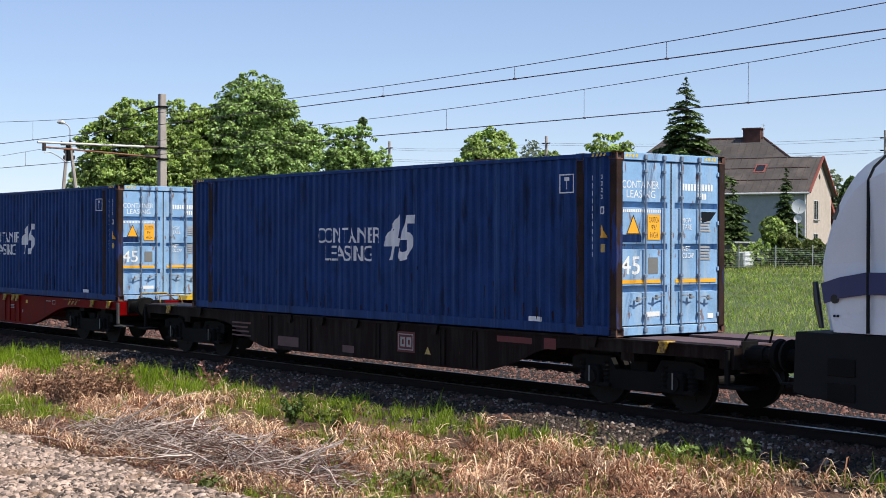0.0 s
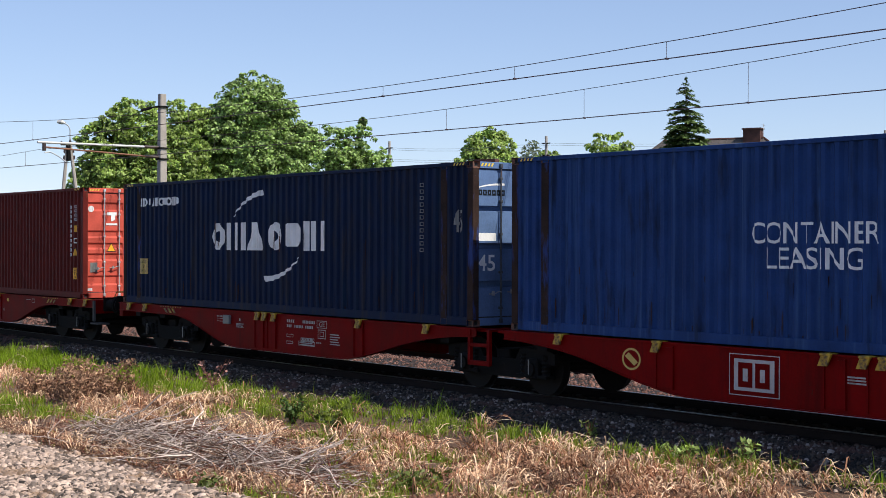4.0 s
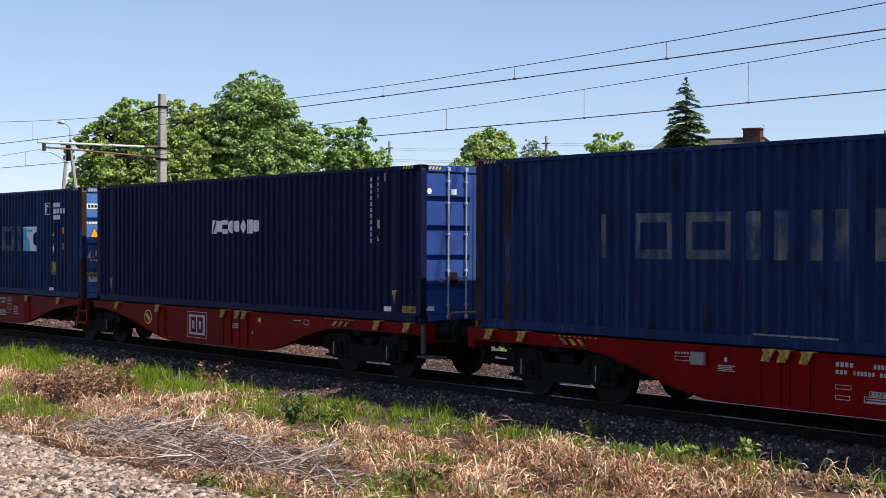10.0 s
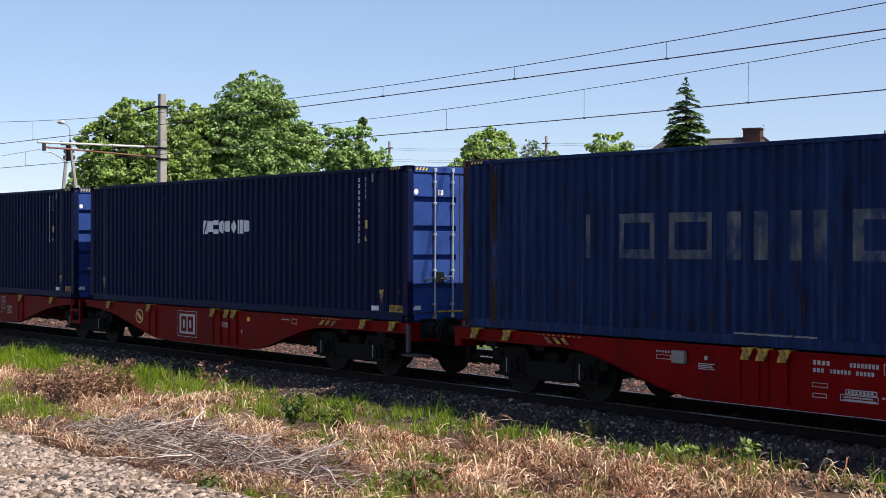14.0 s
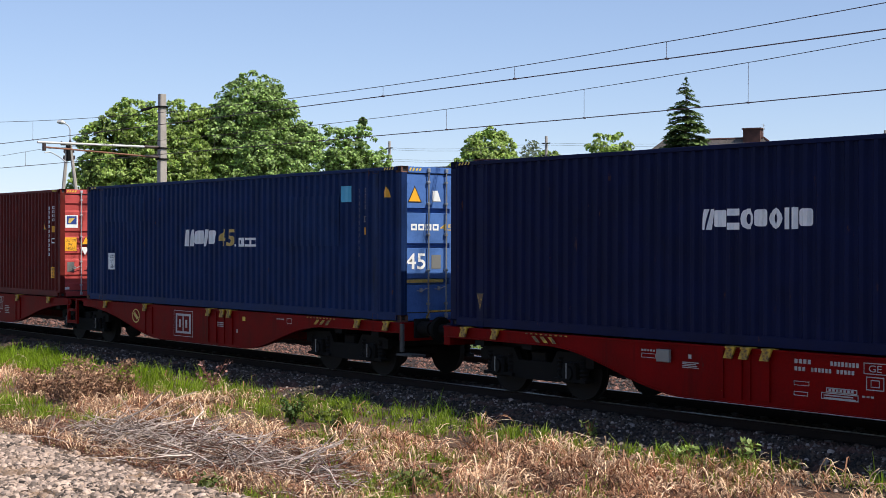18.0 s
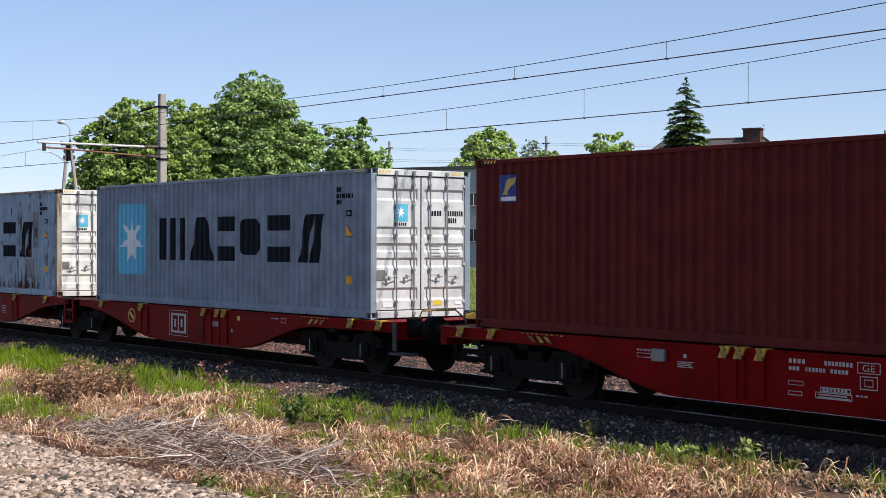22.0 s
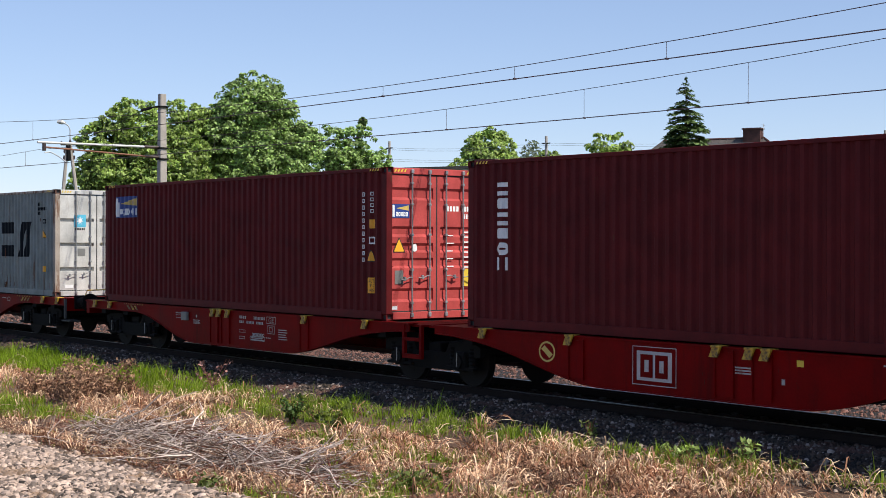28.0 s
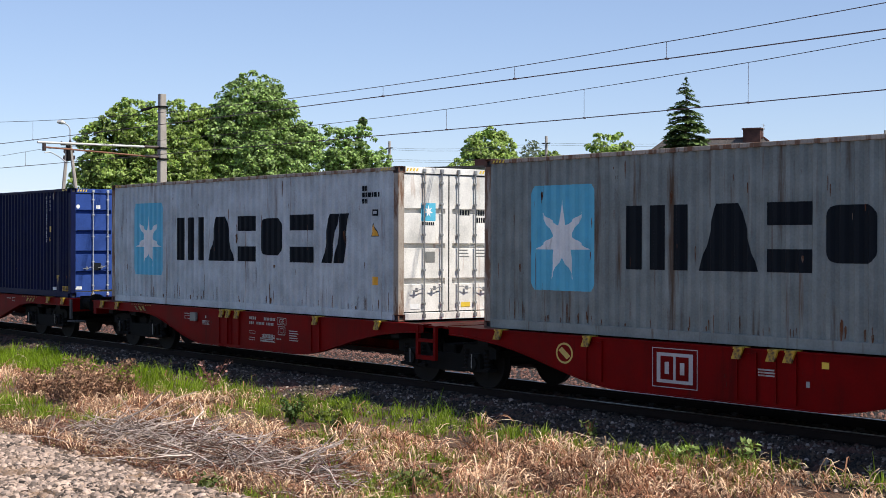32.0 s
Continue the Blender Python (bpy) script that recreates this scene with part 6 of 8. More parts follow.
def catenary(name_y, carrier, contact, drops, x0, x1):
    t = thing("overhead_line", "dark carrier and contact wires joined by thin droppers", "overhead wire", "overhead lines")
    bm = bmesh.new()
    sag_wire(bm, x0, x1, name_y, carrier, 0.007)
    part("carrier_wire", bm, M_WIRE, t)
    for dy in (-0.02, 0.02):
        bm = bmesh.new()
        sag_wire(bm, x0, x1, name_y + dy, lambda x, dy=dy: contact(x) + (0.012 if dy > 0 else 0.0), 0.007)
        part("contact_wire", bm, M_WIRE, t)
    for x in drops:
        bm = bmesh.new()
        rod(bm, (x, name_y, carrier(x)), (x, name_y, contact(x)), 0.0045, seg=5)
        box(bm, x - 0.02, x + 0.02, name_y - 0.028, name_y + 0.028, contact(x) - 0.008, contact(x) + 0.022)
        part("dropper", bm, M_WIRE, t)


catenary(0.0, near_carrier, near_contact, (-19.9, -10.2, -1.95, 2.15, 5.91, 11.5), -75.0, 24.0)
catenary(4.5, far_carrier, far_contact, (-31.5, -24.0, -17.0, -11.2, -5.63, -0.81, 3.75, 9.0), -90.0, 24.0)


def mast():
    t = thing("catenary_mast", "square grey concrete catenary mast with a tube bracket", "mast")
    x, y = -29.17, 9.0
    bm = bmesh.new()
    lo = [bm.verts.new((x + a * 0.19, y + b * 0.19, -0.7)) for a, b in ((-1, -1), (1, -1), (1, 1), (-1, 1))]
    hi = [bm.verts.new((x + a * 0.125, y + b * 0.125, 8.35)) for a, b in ((-1, -1), (1, -1), (1, 1), (-1, 1))]
    for i in range(4):
        bm.faces.new((lo[i], lo[(i + 1) % 4], hi[(i + 1) % 4], hi[i]))
    bm.faces.new(hi)
    bmesh.ops.bevel(bm, geom=[e for e in bm.edges if abs(e.verts[0].co.z - e.verts[1].co.z) > 1], offset=0.03, segments=1, affect="EDGES")
    part("pole", bm, M_CONC, t)
    for z in (5.85, 6.27, 7.86):
        part("clamp", one_box(x - 0.19, x + 0.19, y - 0.19, y + 0.19, z - 0.03, z + 0.03, 0.006), M_BLACK, t)
    bm = bmesh.new()
    rod(bm, (x, y - 0.75, 6.30), (x, y - 5.0, 6.29), 0.045, seg=8)
    part("upper_tube", bm, M_WHITETUBE, t, "pale tube of the bracket")
    bm = bmesh.new()
    rod(bm, (x, y, 6.30), (x, y - 0.75, 6.30), 0.06, seg=10)
    rod(bm, (x, y, 5.92), (x, y - 0.7, 5.94), 0.06, seg=10)
    part("insulator", bm, M_INSUL, t)
    bm = bmesh.new()
    rod(bm, (x, y - 0.7, 5.94), (x, y - 4.7, 6.12), 0.032, seg=8)
    part("strut", bm, M_TUBERED, t, "rusty lower strut")
    bm = bmesh.new()
    rod(bm, (x, y - 4.75, 5.98), (x, y - 4.75, 6.26), 0.07, seg=10)
    part("wire_clamp", bm, M_INSUL, t)
    bm = bmesh.new()
    bar_path(bm, [(x, y - 4.72, 5.92), (x, y - 4.5, 5.95), (x, y - 4.15, 5.78), (x, y - 3.9, 5.60)], 0.025)
    part("steady_arm", bm, M_GALV, t)
    bm = bmesh.new()
    rod(bm, (x, y - 0.15, 7.88), (x - 0.1, y - 0.45, 7.80), 0.03, seg=6)
    rod(bm, (x - 0.1, y - 0.4, 7.82), (x - 0.25, y - 0.75, 7.70), 0.06, 0.06, seg=8)
    part("feeder_insulator", bm, M_BLACK, t)
    bm = bmesh.new()
    n = 12
    a, b = Vector((x - 0.25, y - 0.75, 7.7)), Vector((-41.05, 10.43, 7.2))
    tube(bm, [tuple(a.lerp(b, i / n) - Vector((0, 0, 0.5 * (i / n) * (1 - i / n)))) for i in range(n + 1)], 0.01, 5)
    part("feeder_wire", bm, M_WIRE, t)


M_WHITETUBE = shade("pale_tube", (0.52, 0.51, 0.49), 0.5, 0.1, var=0.15)
M_TUBERED = shade("rusty_tube", (0.22, 0.09, 0.05), 0.7, 0.1, var=0.25)
mast()


def a_pole():
    t = thing("utility_pole", "twin-legged concrete pole with insulators and a street lamp", "utility pole")
    x, y = -41.05, 10.43
    ux, uy = 0.61, 0.79
    for k in (-1, 1):
        bm = bmesh.new()
        rod(bm, (x + ux * k * 0.85 + 0.08, y + uy * k * 0.85 + 0.1, -0.2), (x + ux * k * 0.06, y + uy * k * 0.06, 7.15), 0.12, 0.075, seg=8)
        part("leg", bm, M_CONC, t)
    for z, w in ((7.08, 0.36), (6.72, 0.2), (6.4, 0.24)):
        bm = bmesh.new()
        rod(bm, (x - ux * w, y - uy * w, z), (x + ux * w, y + uy * w, z), 0.035, seg=6)
        part("crossarm", bm, M_BLACK, t)
    for u, z in ((-0.34, 7.08), (0.34, 7.08), (0.05, 7.15), (-0.2, 6.72), (0.2, 6.72), (0.24, 6.42), (-0.22, 6.42)):
        bm = bmesh.new()
        rod(bm, (x + ux * u, y + uy * u, z), (x + ux * u, y + uy * u, z + 0.17), 0.055, 0.035, seg=8)
        part("insulator", bm, M_INSUL, t)
    bm = bmesh.new()
    rod(bm, (x, y, 6.35), (x, y, 7.05), 0.13, 0.13, seg=8)
    part("cable_box", bm, M_BLACK, t)
    bm = bmesh.new()
    bar_path(bm, [(x + 0.03, y + 0.04, 7.1), (x + 0.03, y + 0.04, 7.75), (x, y - 0.01, 7.92), (x - 0.15, y - 0.18, 8.08)], 0.028)
    part("lamp_arm", bm, M_GALV, t)
    bm = bmesh.new()
    rod(bm, (x - 0.10, y - 0.13, 8.05), (x - 0.20, y - 0.26, 8.10), 0.05, 0.11, seg=10)
    rod(bm, (x - 0.20, y - 0.26, 8.10), (x - 0.33, y - 0.42, 8.11), 0.11, 0.06, seg=10)
    part("lamp_head", bm, M_WHITETUBE, t, "pale lamp head")


a_pole()


def line_poles():
    poles = [(-74.8, 52.6), (-62.5, 58.5), (-42.4, 73.1), (-22.0, 86.0)]
    for x, y in poles:
        t = thing("utility_pole", "slim grey pole carrying four thin wires", "utility pole", "poles of the village line")
        bm = bmesh.new()
        rod(bm, (x, y, 0.6), (x, y, 10.9), 0.16, 0.1, seg=8)
        part("pole", bm, M_CONC, t)
        for z in (9.45, 10.35):
            part("crossarm", one_box(x - 0.4, x + 0.4, y - 0.05, y + 0.05, z - 0.04, z + 0.04), M_BLACK, t)
    for (xa, ya), (xb, yb) in zip(poles, poles[1:]):
        t = thing("power_line", "four thin overhead wires between village poles", "power line", "spans of the village line")
        for dx, z in ((-0.35, 10.4), (0.35, 10.2), (-0.35, 9.5), (0.35, 9.3)):
            bm = bmesh.new()
            n = 10
            pts = [(xa + (xb - xa) * i / n + dx, ya + (yb - ya) * i / n, z - 0.25 * 4 * (i / n) * (1 - i / n)) for i in range(n + 1)]
            tube(bm, pts, 0.012, 4)
            part("wire", bm, M_WIREFAR, t)


M_WIREFAR = shade("grey_wire", (0.16, 0.17, 0.18), 0.6, 0.2, bump=0.0)
line_poles()

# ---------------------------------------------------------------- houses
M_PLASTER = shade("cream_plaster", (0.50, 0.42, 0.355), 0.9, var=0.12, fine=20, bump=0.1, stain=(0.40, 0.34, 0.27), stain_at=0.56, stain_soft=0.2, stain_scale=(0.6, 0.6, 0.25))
# Also coats front walls that are grey only because shade is painted in.
M_PLASTERG = shade("grey_and_shaded_plaster", (0.36, 0.38, 0.38), 0.9, var=0.12, fine=20, bump=0.1, stain=(0.26, 0.27, 0.27), stain_at=0.56, stain_soft=0.2, stain_scale=(0.6, 0.6, 0.25))
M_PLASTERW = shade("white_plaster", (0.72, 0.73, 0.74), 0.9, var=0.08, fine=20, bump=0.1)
M_ROOF = shade("brown_sheet_roof", (0.085, 0.07, 0.062), 0.8, var=0.25, scale=0.8, fine=8, bump=0.3, dist=0.03, stain=(0.13, 0.105, 0.09), stain_at=0.52, stain_soft=0.15, stain_scale=(0.5, 0.5, 0.5))
M_ROOFTRIM = shade("red_brown_bargeboard", (0.26, 0.07, 0.05), 0.7, var=0.2)
M_BRICK = shade("chimney_brick", (0.085, 0.035, 0.028), 0.9, var=0.35, fine=14, bump=0.3)
M_FRAME = shade("white_window_frame", (0.62, 0.62, 0.60), 0.5, var=0.06)


def at_house(t, ox, oy, rz):
    t.matrix_basis = pose(ox, oy, 0, 0, 0, rz)


def window(parent, x, y, z, w, h, face):
    """A window with frame, panes and sill. face 'x': in a wall that looks along +x; 'y': along -y."""
    def put(bm, u0, u1, v0, v1, d0, d1):
        if face == "x":
            box(bm, x + d0, x + d1, y + u0, y + u1, z + v0, z + v1)
        else:
            box(bm, x + u0, x + u1, y - d1, y - d0, z + v0, z + v1)
    win = bmesh.new()
    f = 0.045
    put(win, -w / 2, w / 2, -h / 2, -h / 2 + f, 0.0, 0.05)
    put(win, -w / 2, w / 2, h / 2 - f, h / 2, 0.0, 0.05)
    put(win, -w / 2, -w / 2 + f, -h / 2 + f, h / 2 - f, 0.0, 0.05)
    put(win, w / 2 - f, w / 2, -h / 2 + f, h / 2 - f, 0.0, 0.05)
    put(win, -0.02, 0.02, -h / 2 + f, h / 2 - f, 0.0, 0.05)
    o = part("window", win, M_FRAME, parent)
    for s in (-1, 1):
        g = bmesh.new()
        a, b = sorted((s * 0.02, s * (w / 2 - f)))
        put(g, a, b, -h / 2 + f, h / 2 - f, 0.005, 0.02)
        part("pane", g, M_GLASS, o, "dark glass")
    sl = bmesh.new()
    put(sl, -w / 2 - 0.06, w / 2 + 0.06, -h / 2 - 0.06, -h / 2, 0.0, 0.14)
    part("sill", sl, M_GREY, o)


def roof_slab(t, pts, thick=0.14, mat=None, name="roof"):
    """A roof slope: corner points, thickened downwards."""
    bm = bmesh.new()
    top = [bm.verts.new(p) for p in pts]
    bot = [bm.verts.new((p[0], p[1], p[2] - thick)) for p in pts]
    bm.faces.new(top)
    bm.faces.new(bot[::-1])
    n = len(pts)
    for i in range(n):
        bm.faces.new((top[i], bot[i], bot[(i + 1) % n], top[(i + 1) % n]))
    bmesh.ops.recalc_face_normals(bm, faces=bm.faces[:])
    return part(name, bm, mat or M_ROOF, t, "brown sheet roof")


def house():
    t = thing("house", "cream plastered house, front wall greyed as shade, steep brown roof", "house")
    at_house(t, -49.05, 72.69, 23)
    z0, ze = 0.9, 6.84
    # The front walls take the grey as painted shade; the sunlit gable stays cream.
    part("wall", one_box(-15.0, -4.0, 0.0, 10.0, z0, ze), M_PLASTERG, t, "front wall greyed as shade")
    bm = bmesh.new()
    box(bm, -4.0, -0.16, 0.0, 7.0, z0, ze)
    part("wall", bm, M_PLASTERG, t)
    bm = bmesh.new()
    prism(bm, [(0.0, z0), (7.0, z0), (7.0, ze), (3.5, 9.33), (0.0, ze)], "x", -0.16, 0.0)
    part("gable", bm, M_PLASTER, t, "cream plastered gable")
    e = 0.35
    rx = -4.6
    roof_slab(t, [(-15.4, -e, ze - 0.25), (0.3, -e, ze - 0.25), (0.3, 3.5, 9.45), (rx - 1.4, 3.5, 9.45), (-15.4, 3.5, 9.45)])
    roof_slab(t, [(-15.4, 3.5, 9.45), (-2.3, 3.5, 9.45), (-4.9, 5.2, 11.2), (-13.4, 5.2, 11.2)])
    roof_slab(t, [(-2.3, 3.5, 9.45), (-1.0, 10.4, 6.6), (-4.9, 5.2, 11.2)])
    roof_slab(t, [(-4.9, 5.2, 11.2), (-1.0, 10.4, 6.6), (-15.4, 10.4, 6.6), (-13.4, 5.2, 11.2)])
    # standing seams and the laps between the sheets
    bm = bmesh.new()
    for i in range(26):
        x = -15.1 + 0.6 * i
        rod(bm, (x, -e, ze - 0.23), (x, 3.5, 9.47), 0.028, seg=4)
        if x < -3.4:
            q = min(1.0, max(0.0, (-2.3 - x) / 2.6))
            rod(bm, (x, 3.5, 9.47), (max(x, -13.4), 3.5 + 1.7 * q, 9.47 + 1.75 * q), 0.028, seg=4)
    part("roof_seams", bm, M_ROOF, t)
    bm = bmesh.new()
    for q in (0.36, 0.7, 1.0):
        rod(bm, (-15.4, -e + (3.5 + e) * q, ze - 0.24 + 2.86 * q), (-0.6 * q, -e + (3.5 + e) * q, ze - 0.24 + 2.86 * q), 0.05, seg=4)
    rod(bm, (-13.4, 5.2, 11.2), (-4.9, 5.2, 11.2), 0.09, seg=5)
    rod(bm, (-4.9, 5.2, 11.2), (-2.3, 3.5, 9.47), 0.08, seg=5)
    part("ridge_cap", bm, M_BRICK, t)
    roof_slab(t, [(0.3, 3.5, 9.45), (0.3, 7.35, 6.6), (rx, 7.35, 6.6), (rx - 0.6, 3.5, 9.45)])
    for a, b in (((0.32, -e - 0.02, ze - 0.28), (0.32, 3.5, 9.46)), ((0.32, 3.5, 9.46), (0.32, 7.38, 6.58))):
        bm = bmesh.new()
        rod(bm, a, b, 0.1, seg=4)
        part("bargeboard", bm, M_ROOFTRIM, t, "red-brown bargeboard")
    bm = bmesh.new()
    rod(bm, (-15.4, -e - 0.04, ze - 0.3), (0.3, -e - 0.04, ze - 0.3), 0.08, seg=8)
    rod(bm, (-0.1, -0.1, ze - 0.3), (-0.1, -0.1, z0), 0.06, seg=8)
    part("gutter", bm, M_FRAME, t, "pale gutter and downpipe")
    ch = bmesh.new()
    box(ch, -6.5, -5.1, 4.8, 5.6, 10.2, 11.86)
    box(ch, -6.58, -5.02, 4.72, 5.68, 11.86, 11.98)
    part("chimney", ch, M_BRICK, t, "dark brick chimney")
    bm = bmesh.new()
    rod(bm, (-4.95, 5.2, 10.8), (-4.95, 5.2, 12.3), 0.025, seg=6)
    bar_path(bm, [(-4.95, 4.8, 12.2), (-4.95, 5.6, 12.2)], 0.02)
    bar_path(bm, [(-4.95, 4.95, 11.95), (-4.95, 5.45, 11.95)], 0.02)
    part("antenna", bm, M_GALV, t)
    sk = bmesh.new()
    k = (9.45 - (ze - 0.25)) / (3.5 + e)
    for nm, m, dx, lift in (("skylight", M_ROOFTRIM, 0.45, 0.05), ("pane", M_GLASS, 0.33, 0.07)):
        y0, y1 = 2.3 - dx, 2.3 + dx
        z = lambda y: ze - 0.25 + k * (y + e)
        bm = bmesh.new()
        bm.faces.new([bm.verts.new(p) for p in ((-4.3 - dx, y0, z(y0) + lift), (-4.3 + dx, y0, z(y0) + lift), (-4.3 + dx, y1, z(y1) + lift), (-4.3 - dx, y1, z(y1) + lift))])
        r = bmesh.ops.extrude_face_region(bm, geom=bm.faces[:])
        for v in r["geom"]:
            if isinstance(v, bmesh.types.BMVert):
                v.co.z -= 0.08
        part(nm if nm == "skylight" else "skylight_pane", bm, m, t)
    sk.free()
    window(t, 0.0, 2.5, 5.3, 1.25, 1.5, "x")
    window(t, 0.0, 2.4, 2.85, 1.2, 1.35, "x")
    bm = bmesh.new()
    rod(bm, (-0.05, 3.5, 7.9), (0.03, 3.5, 7.9), 0.2, seg=10)
    part("vent", bm, M_GASKET, t)
    for x in (-12.0, -8.0):
        window(t, x, 0.0, 2.9, 1.3, 1.35, "y")
    # porch behind the gable
    bm = bmesh.new()
    box(bm, -4.0, -0.5, 7.0, 9.6, z0, 4.3)
    part("annex_wall", bm, M_PLASTERG, t)
    roof_slab(t, [(-4.2, 7.0, 7.2), (-0.3, 7.0, 7.2), (-0.1, 9.0, 4.6), (-0.1, 10.3, 4.1), (-4.2, 10.3, 4.1), (-4.2, 9.0, 4.6)], mat=M_ROOFTRIM)


house()


def dish(x, y, z, r):
    t = thing("satellite_dish", "white satellite dish on a thin pole", "satellite dish", "dishes on the house")
    bm = bmesh.new()
    rings = []
    for i in range(5):
        q = i / 4
        rings.append([bm.verts.new((x + 0.12 * q * q, y + r * q * math.cos(a), z + r * q * math.sin(a))) if i else None for a in (2 * math.pi * k / 16 for k in range(16))])
    c = bm.verts.new((x, y, z))
    for k in range(16):
        bm.faces.new((c, rings[1][k], rings[1][(k + 1) % 16]))
        for i in range(1, 4):
            bm.faces.new((rings[i][k], rings[i + 1][k], rings[i + 1][(k + 1) % 16], rings[i][(k + 1) % 16]))
    bmesh.ops.solidify(bm, geom=bm.faces[:], thickness=0.02)
    part("reflector", bm, M_LOCOWHITE, t)
    bm = bmesh.new()
    bar_path(bm, [(x, y, z), (x - 0.3, y, z - 0.1), (x - 0.3, y, 0.9)], 0.03)
    bar_path(bm, [(x, y, z - r), (x + 0.55, y, z)], 0.015)
    part("bracket", bm, M_GALV, t)
    bm = t
    t.matrix_basis = Matrix.Translation((x, y, z)) @ pose(0, 0, 0, 0, 0, -40) @ Matrix.Translation((-x, -y, -z))


dish(-42.99, 64.17, 5.26, 0.5)
dish(-43.04, 64.11, 4.41, 0.28)


def long_shed():
    t = thing("outbuilding", "low grey outbuilding with a brown pitched roof", "outbuilding")
    at_house(t, -49.05, 72.69, 23)
    part("wall", one_box(-32.0, -15.4, 0.6, 8.0, 0.7, 4.0), M_PLASTERG, t)
    roof_slab(t, [(-32.4, 0.2, 3.85), (-15.3, 0.2, 3.85), (-15.3, 4.3, 7.6), (-32.4, 4.3, 7.6)])
    roof_slab(t, [(-32.4, 4.3, 7.6), (-15.3, 4.3, 7.6), (-15.3, 8.4, 3.85), (-32.4, 8.4, 3.85)])


long_shed()


def white_house():
    t = thing("house", "low white plastered flat-roofed house with narrow windows", "house")
    at_house(t, -51.46, 54.89, 23)
    # Grey here is the white wall with its shade put into the colour.
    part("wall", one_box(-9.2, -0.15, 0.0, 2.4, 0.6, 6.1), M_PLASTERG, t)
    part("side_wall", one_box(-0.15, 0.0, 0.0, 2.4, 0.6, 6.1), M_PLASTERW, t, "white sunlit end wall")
    roof_slab(t, [(-9.5, -0.3, 6.15), (0.25, -0.3, 6.15), (0.25, 2.7, 6.5), (-9.5, 2.7, 6.5)], 0.16)
    bm = bmesh.new()
    rod(bm, (-0.05, -0.07, 6.0), (-0.05, -0.07, 0.6), 0.06, seg=8)
    part("downpipe", bm, M_ROOFTRIM, t)
    window(t, 0.0, 1.25, 5.0, 0.8, 1.15, "x")
    window(t, 0.0, 1.25, 2.6, 0.8, 1.15, "x")
    window(t, -5.0, 0.0, 4.6, 1.2, 1.2, "y")


white_house()


def grey_house():
    t = thing("house", "grey two-storey flat-roofed house with dark windows", "house")
    at_house(t, -60.42, 51.52, 23)
    part("wall", one_box(-10.0, 0.0, 0.0, 9.0, 0.6, 8.15), M_PLASTERG, t)
    part("roof", one_box(-10.2, 0.2, -0.2, 9.2, 8.15, 8.35), M_ROOF, t)
    for z in (5.9, 3.3):
        window(t, -1.6, 0.0, z, 1.1, 0.98, "y")
        window(t, -5.5, 0.0, z, 1.1, 0.98, "y")
    part("chimney", one_box(-2.6, -0.9, 2.0, 2.7, 8.3, 8.95), M_BRICK, t)


grey_house()


def fence():
    t = thing("wire_fence", "grey wire mesh fence along the meadow", "fence")
    a, b = Vector((-47.5, 49.0, 0)), Vector((-33.0, 68.0, 0))
    n = 10
    for i in range(n + 1):
        p = a.lerp(b, i / n)
        z = float(ground_z(p.x, p.y))
        bm = bmesh.new()
        rod(bm, (p.x, p.y, z - 0.1), (p.x, p.y, z + 1.5), 0.035, seg=6)
        part("post", bm, M_GALV, t)
    for k in range(10):
        bm = bmesh.new()
        z = 0.15 + 0.14 * k
        pa, pb = a, b
        rod(bm, (pa.x, pa.y, float(ground_z(pa.x, pa.y)) + z), (pb.x, pb.y, float(ground_z(pb.x, pb.y)) + z), 0.008, seg=4)
        part("wire", bm, M_GALV, t)


fence()


def shed_and_tank():
    t = thing("garden_shed", "small grey sheet-metal garden shed", "shed")
    part("wall", one_box(-44.2, -42.6, 57.2, 58.8, 0.9, 2.75), M_GREY, t)
    part("roof", one_box(-44.4, -42.4, 57.0, 59.0, 2.75, 2.85), M_GALV, t)
    t = thing("water_tank", "white plastic tank in a wire cage", "tank")
    part("tank", one_box(-42.5, -41.5, 56.9, 57.9, 1.15, 2.2, 0.08), M_PLASTERW, t)
    for z in (1.3, 1.6, 1.9, 2.2):
        bm = bmesh.new()
        bar_path(bm, [(-42.53, 56.87, z), (-41.47, 56.87, z), (-41.47, 57.93, z), (-42.53, 57.93, z), (-42.53, 56.87, z)], 0.02)
        part("cage_bar", bm, M_GALV, t)


shed_and_tank()

# ---------------------------------------------------------------- trees and shrubs
M_LEAF = shade("broad_leaf", (0.35, 0.455, 0.12), 0.5, var=0.3, scale=0.5, fine=3, bump=0.0, island=0.75, trans=0.42, spec=0.5)
M_LEAFMID = shade("mid_green_leaf", (0.31, 0.43, 0.135), 0.5, var=0.3, scale=0.5, fine=3, bump=0.0, island=0.8, trans=0.38, spec=0.5)
M_LEAFD = shade("dark_leaf", (0.07, 0.12, 0.025), 0.55, var=0.25, scale=0.5, fine=3, bump=0.0, island=0.4, trans=0.25, spec=0.35)
M_LEAFPALE = shade("silvery_leaf", (0.20, 0.24, 0.14), 0.6, var=0.2, scale=0.5, fine=3, bump=0.0, island=0.35, trans=0.3)
M_NEEDLE = shade("spruce_needles", (0.10, 0.15, 0.045), 0.7, var=0.3, scale=0.6, fine=4, bump=0.0, island=0.45, trans=0.1, spec=0.25)
M_HEDGE = shade("yellow_green_hedge", (0.11, 0.14, 0.025), 0.6, var=0.3, scale=0.4, fine=3, bump=0.0, island=0.4, trans=0.25)
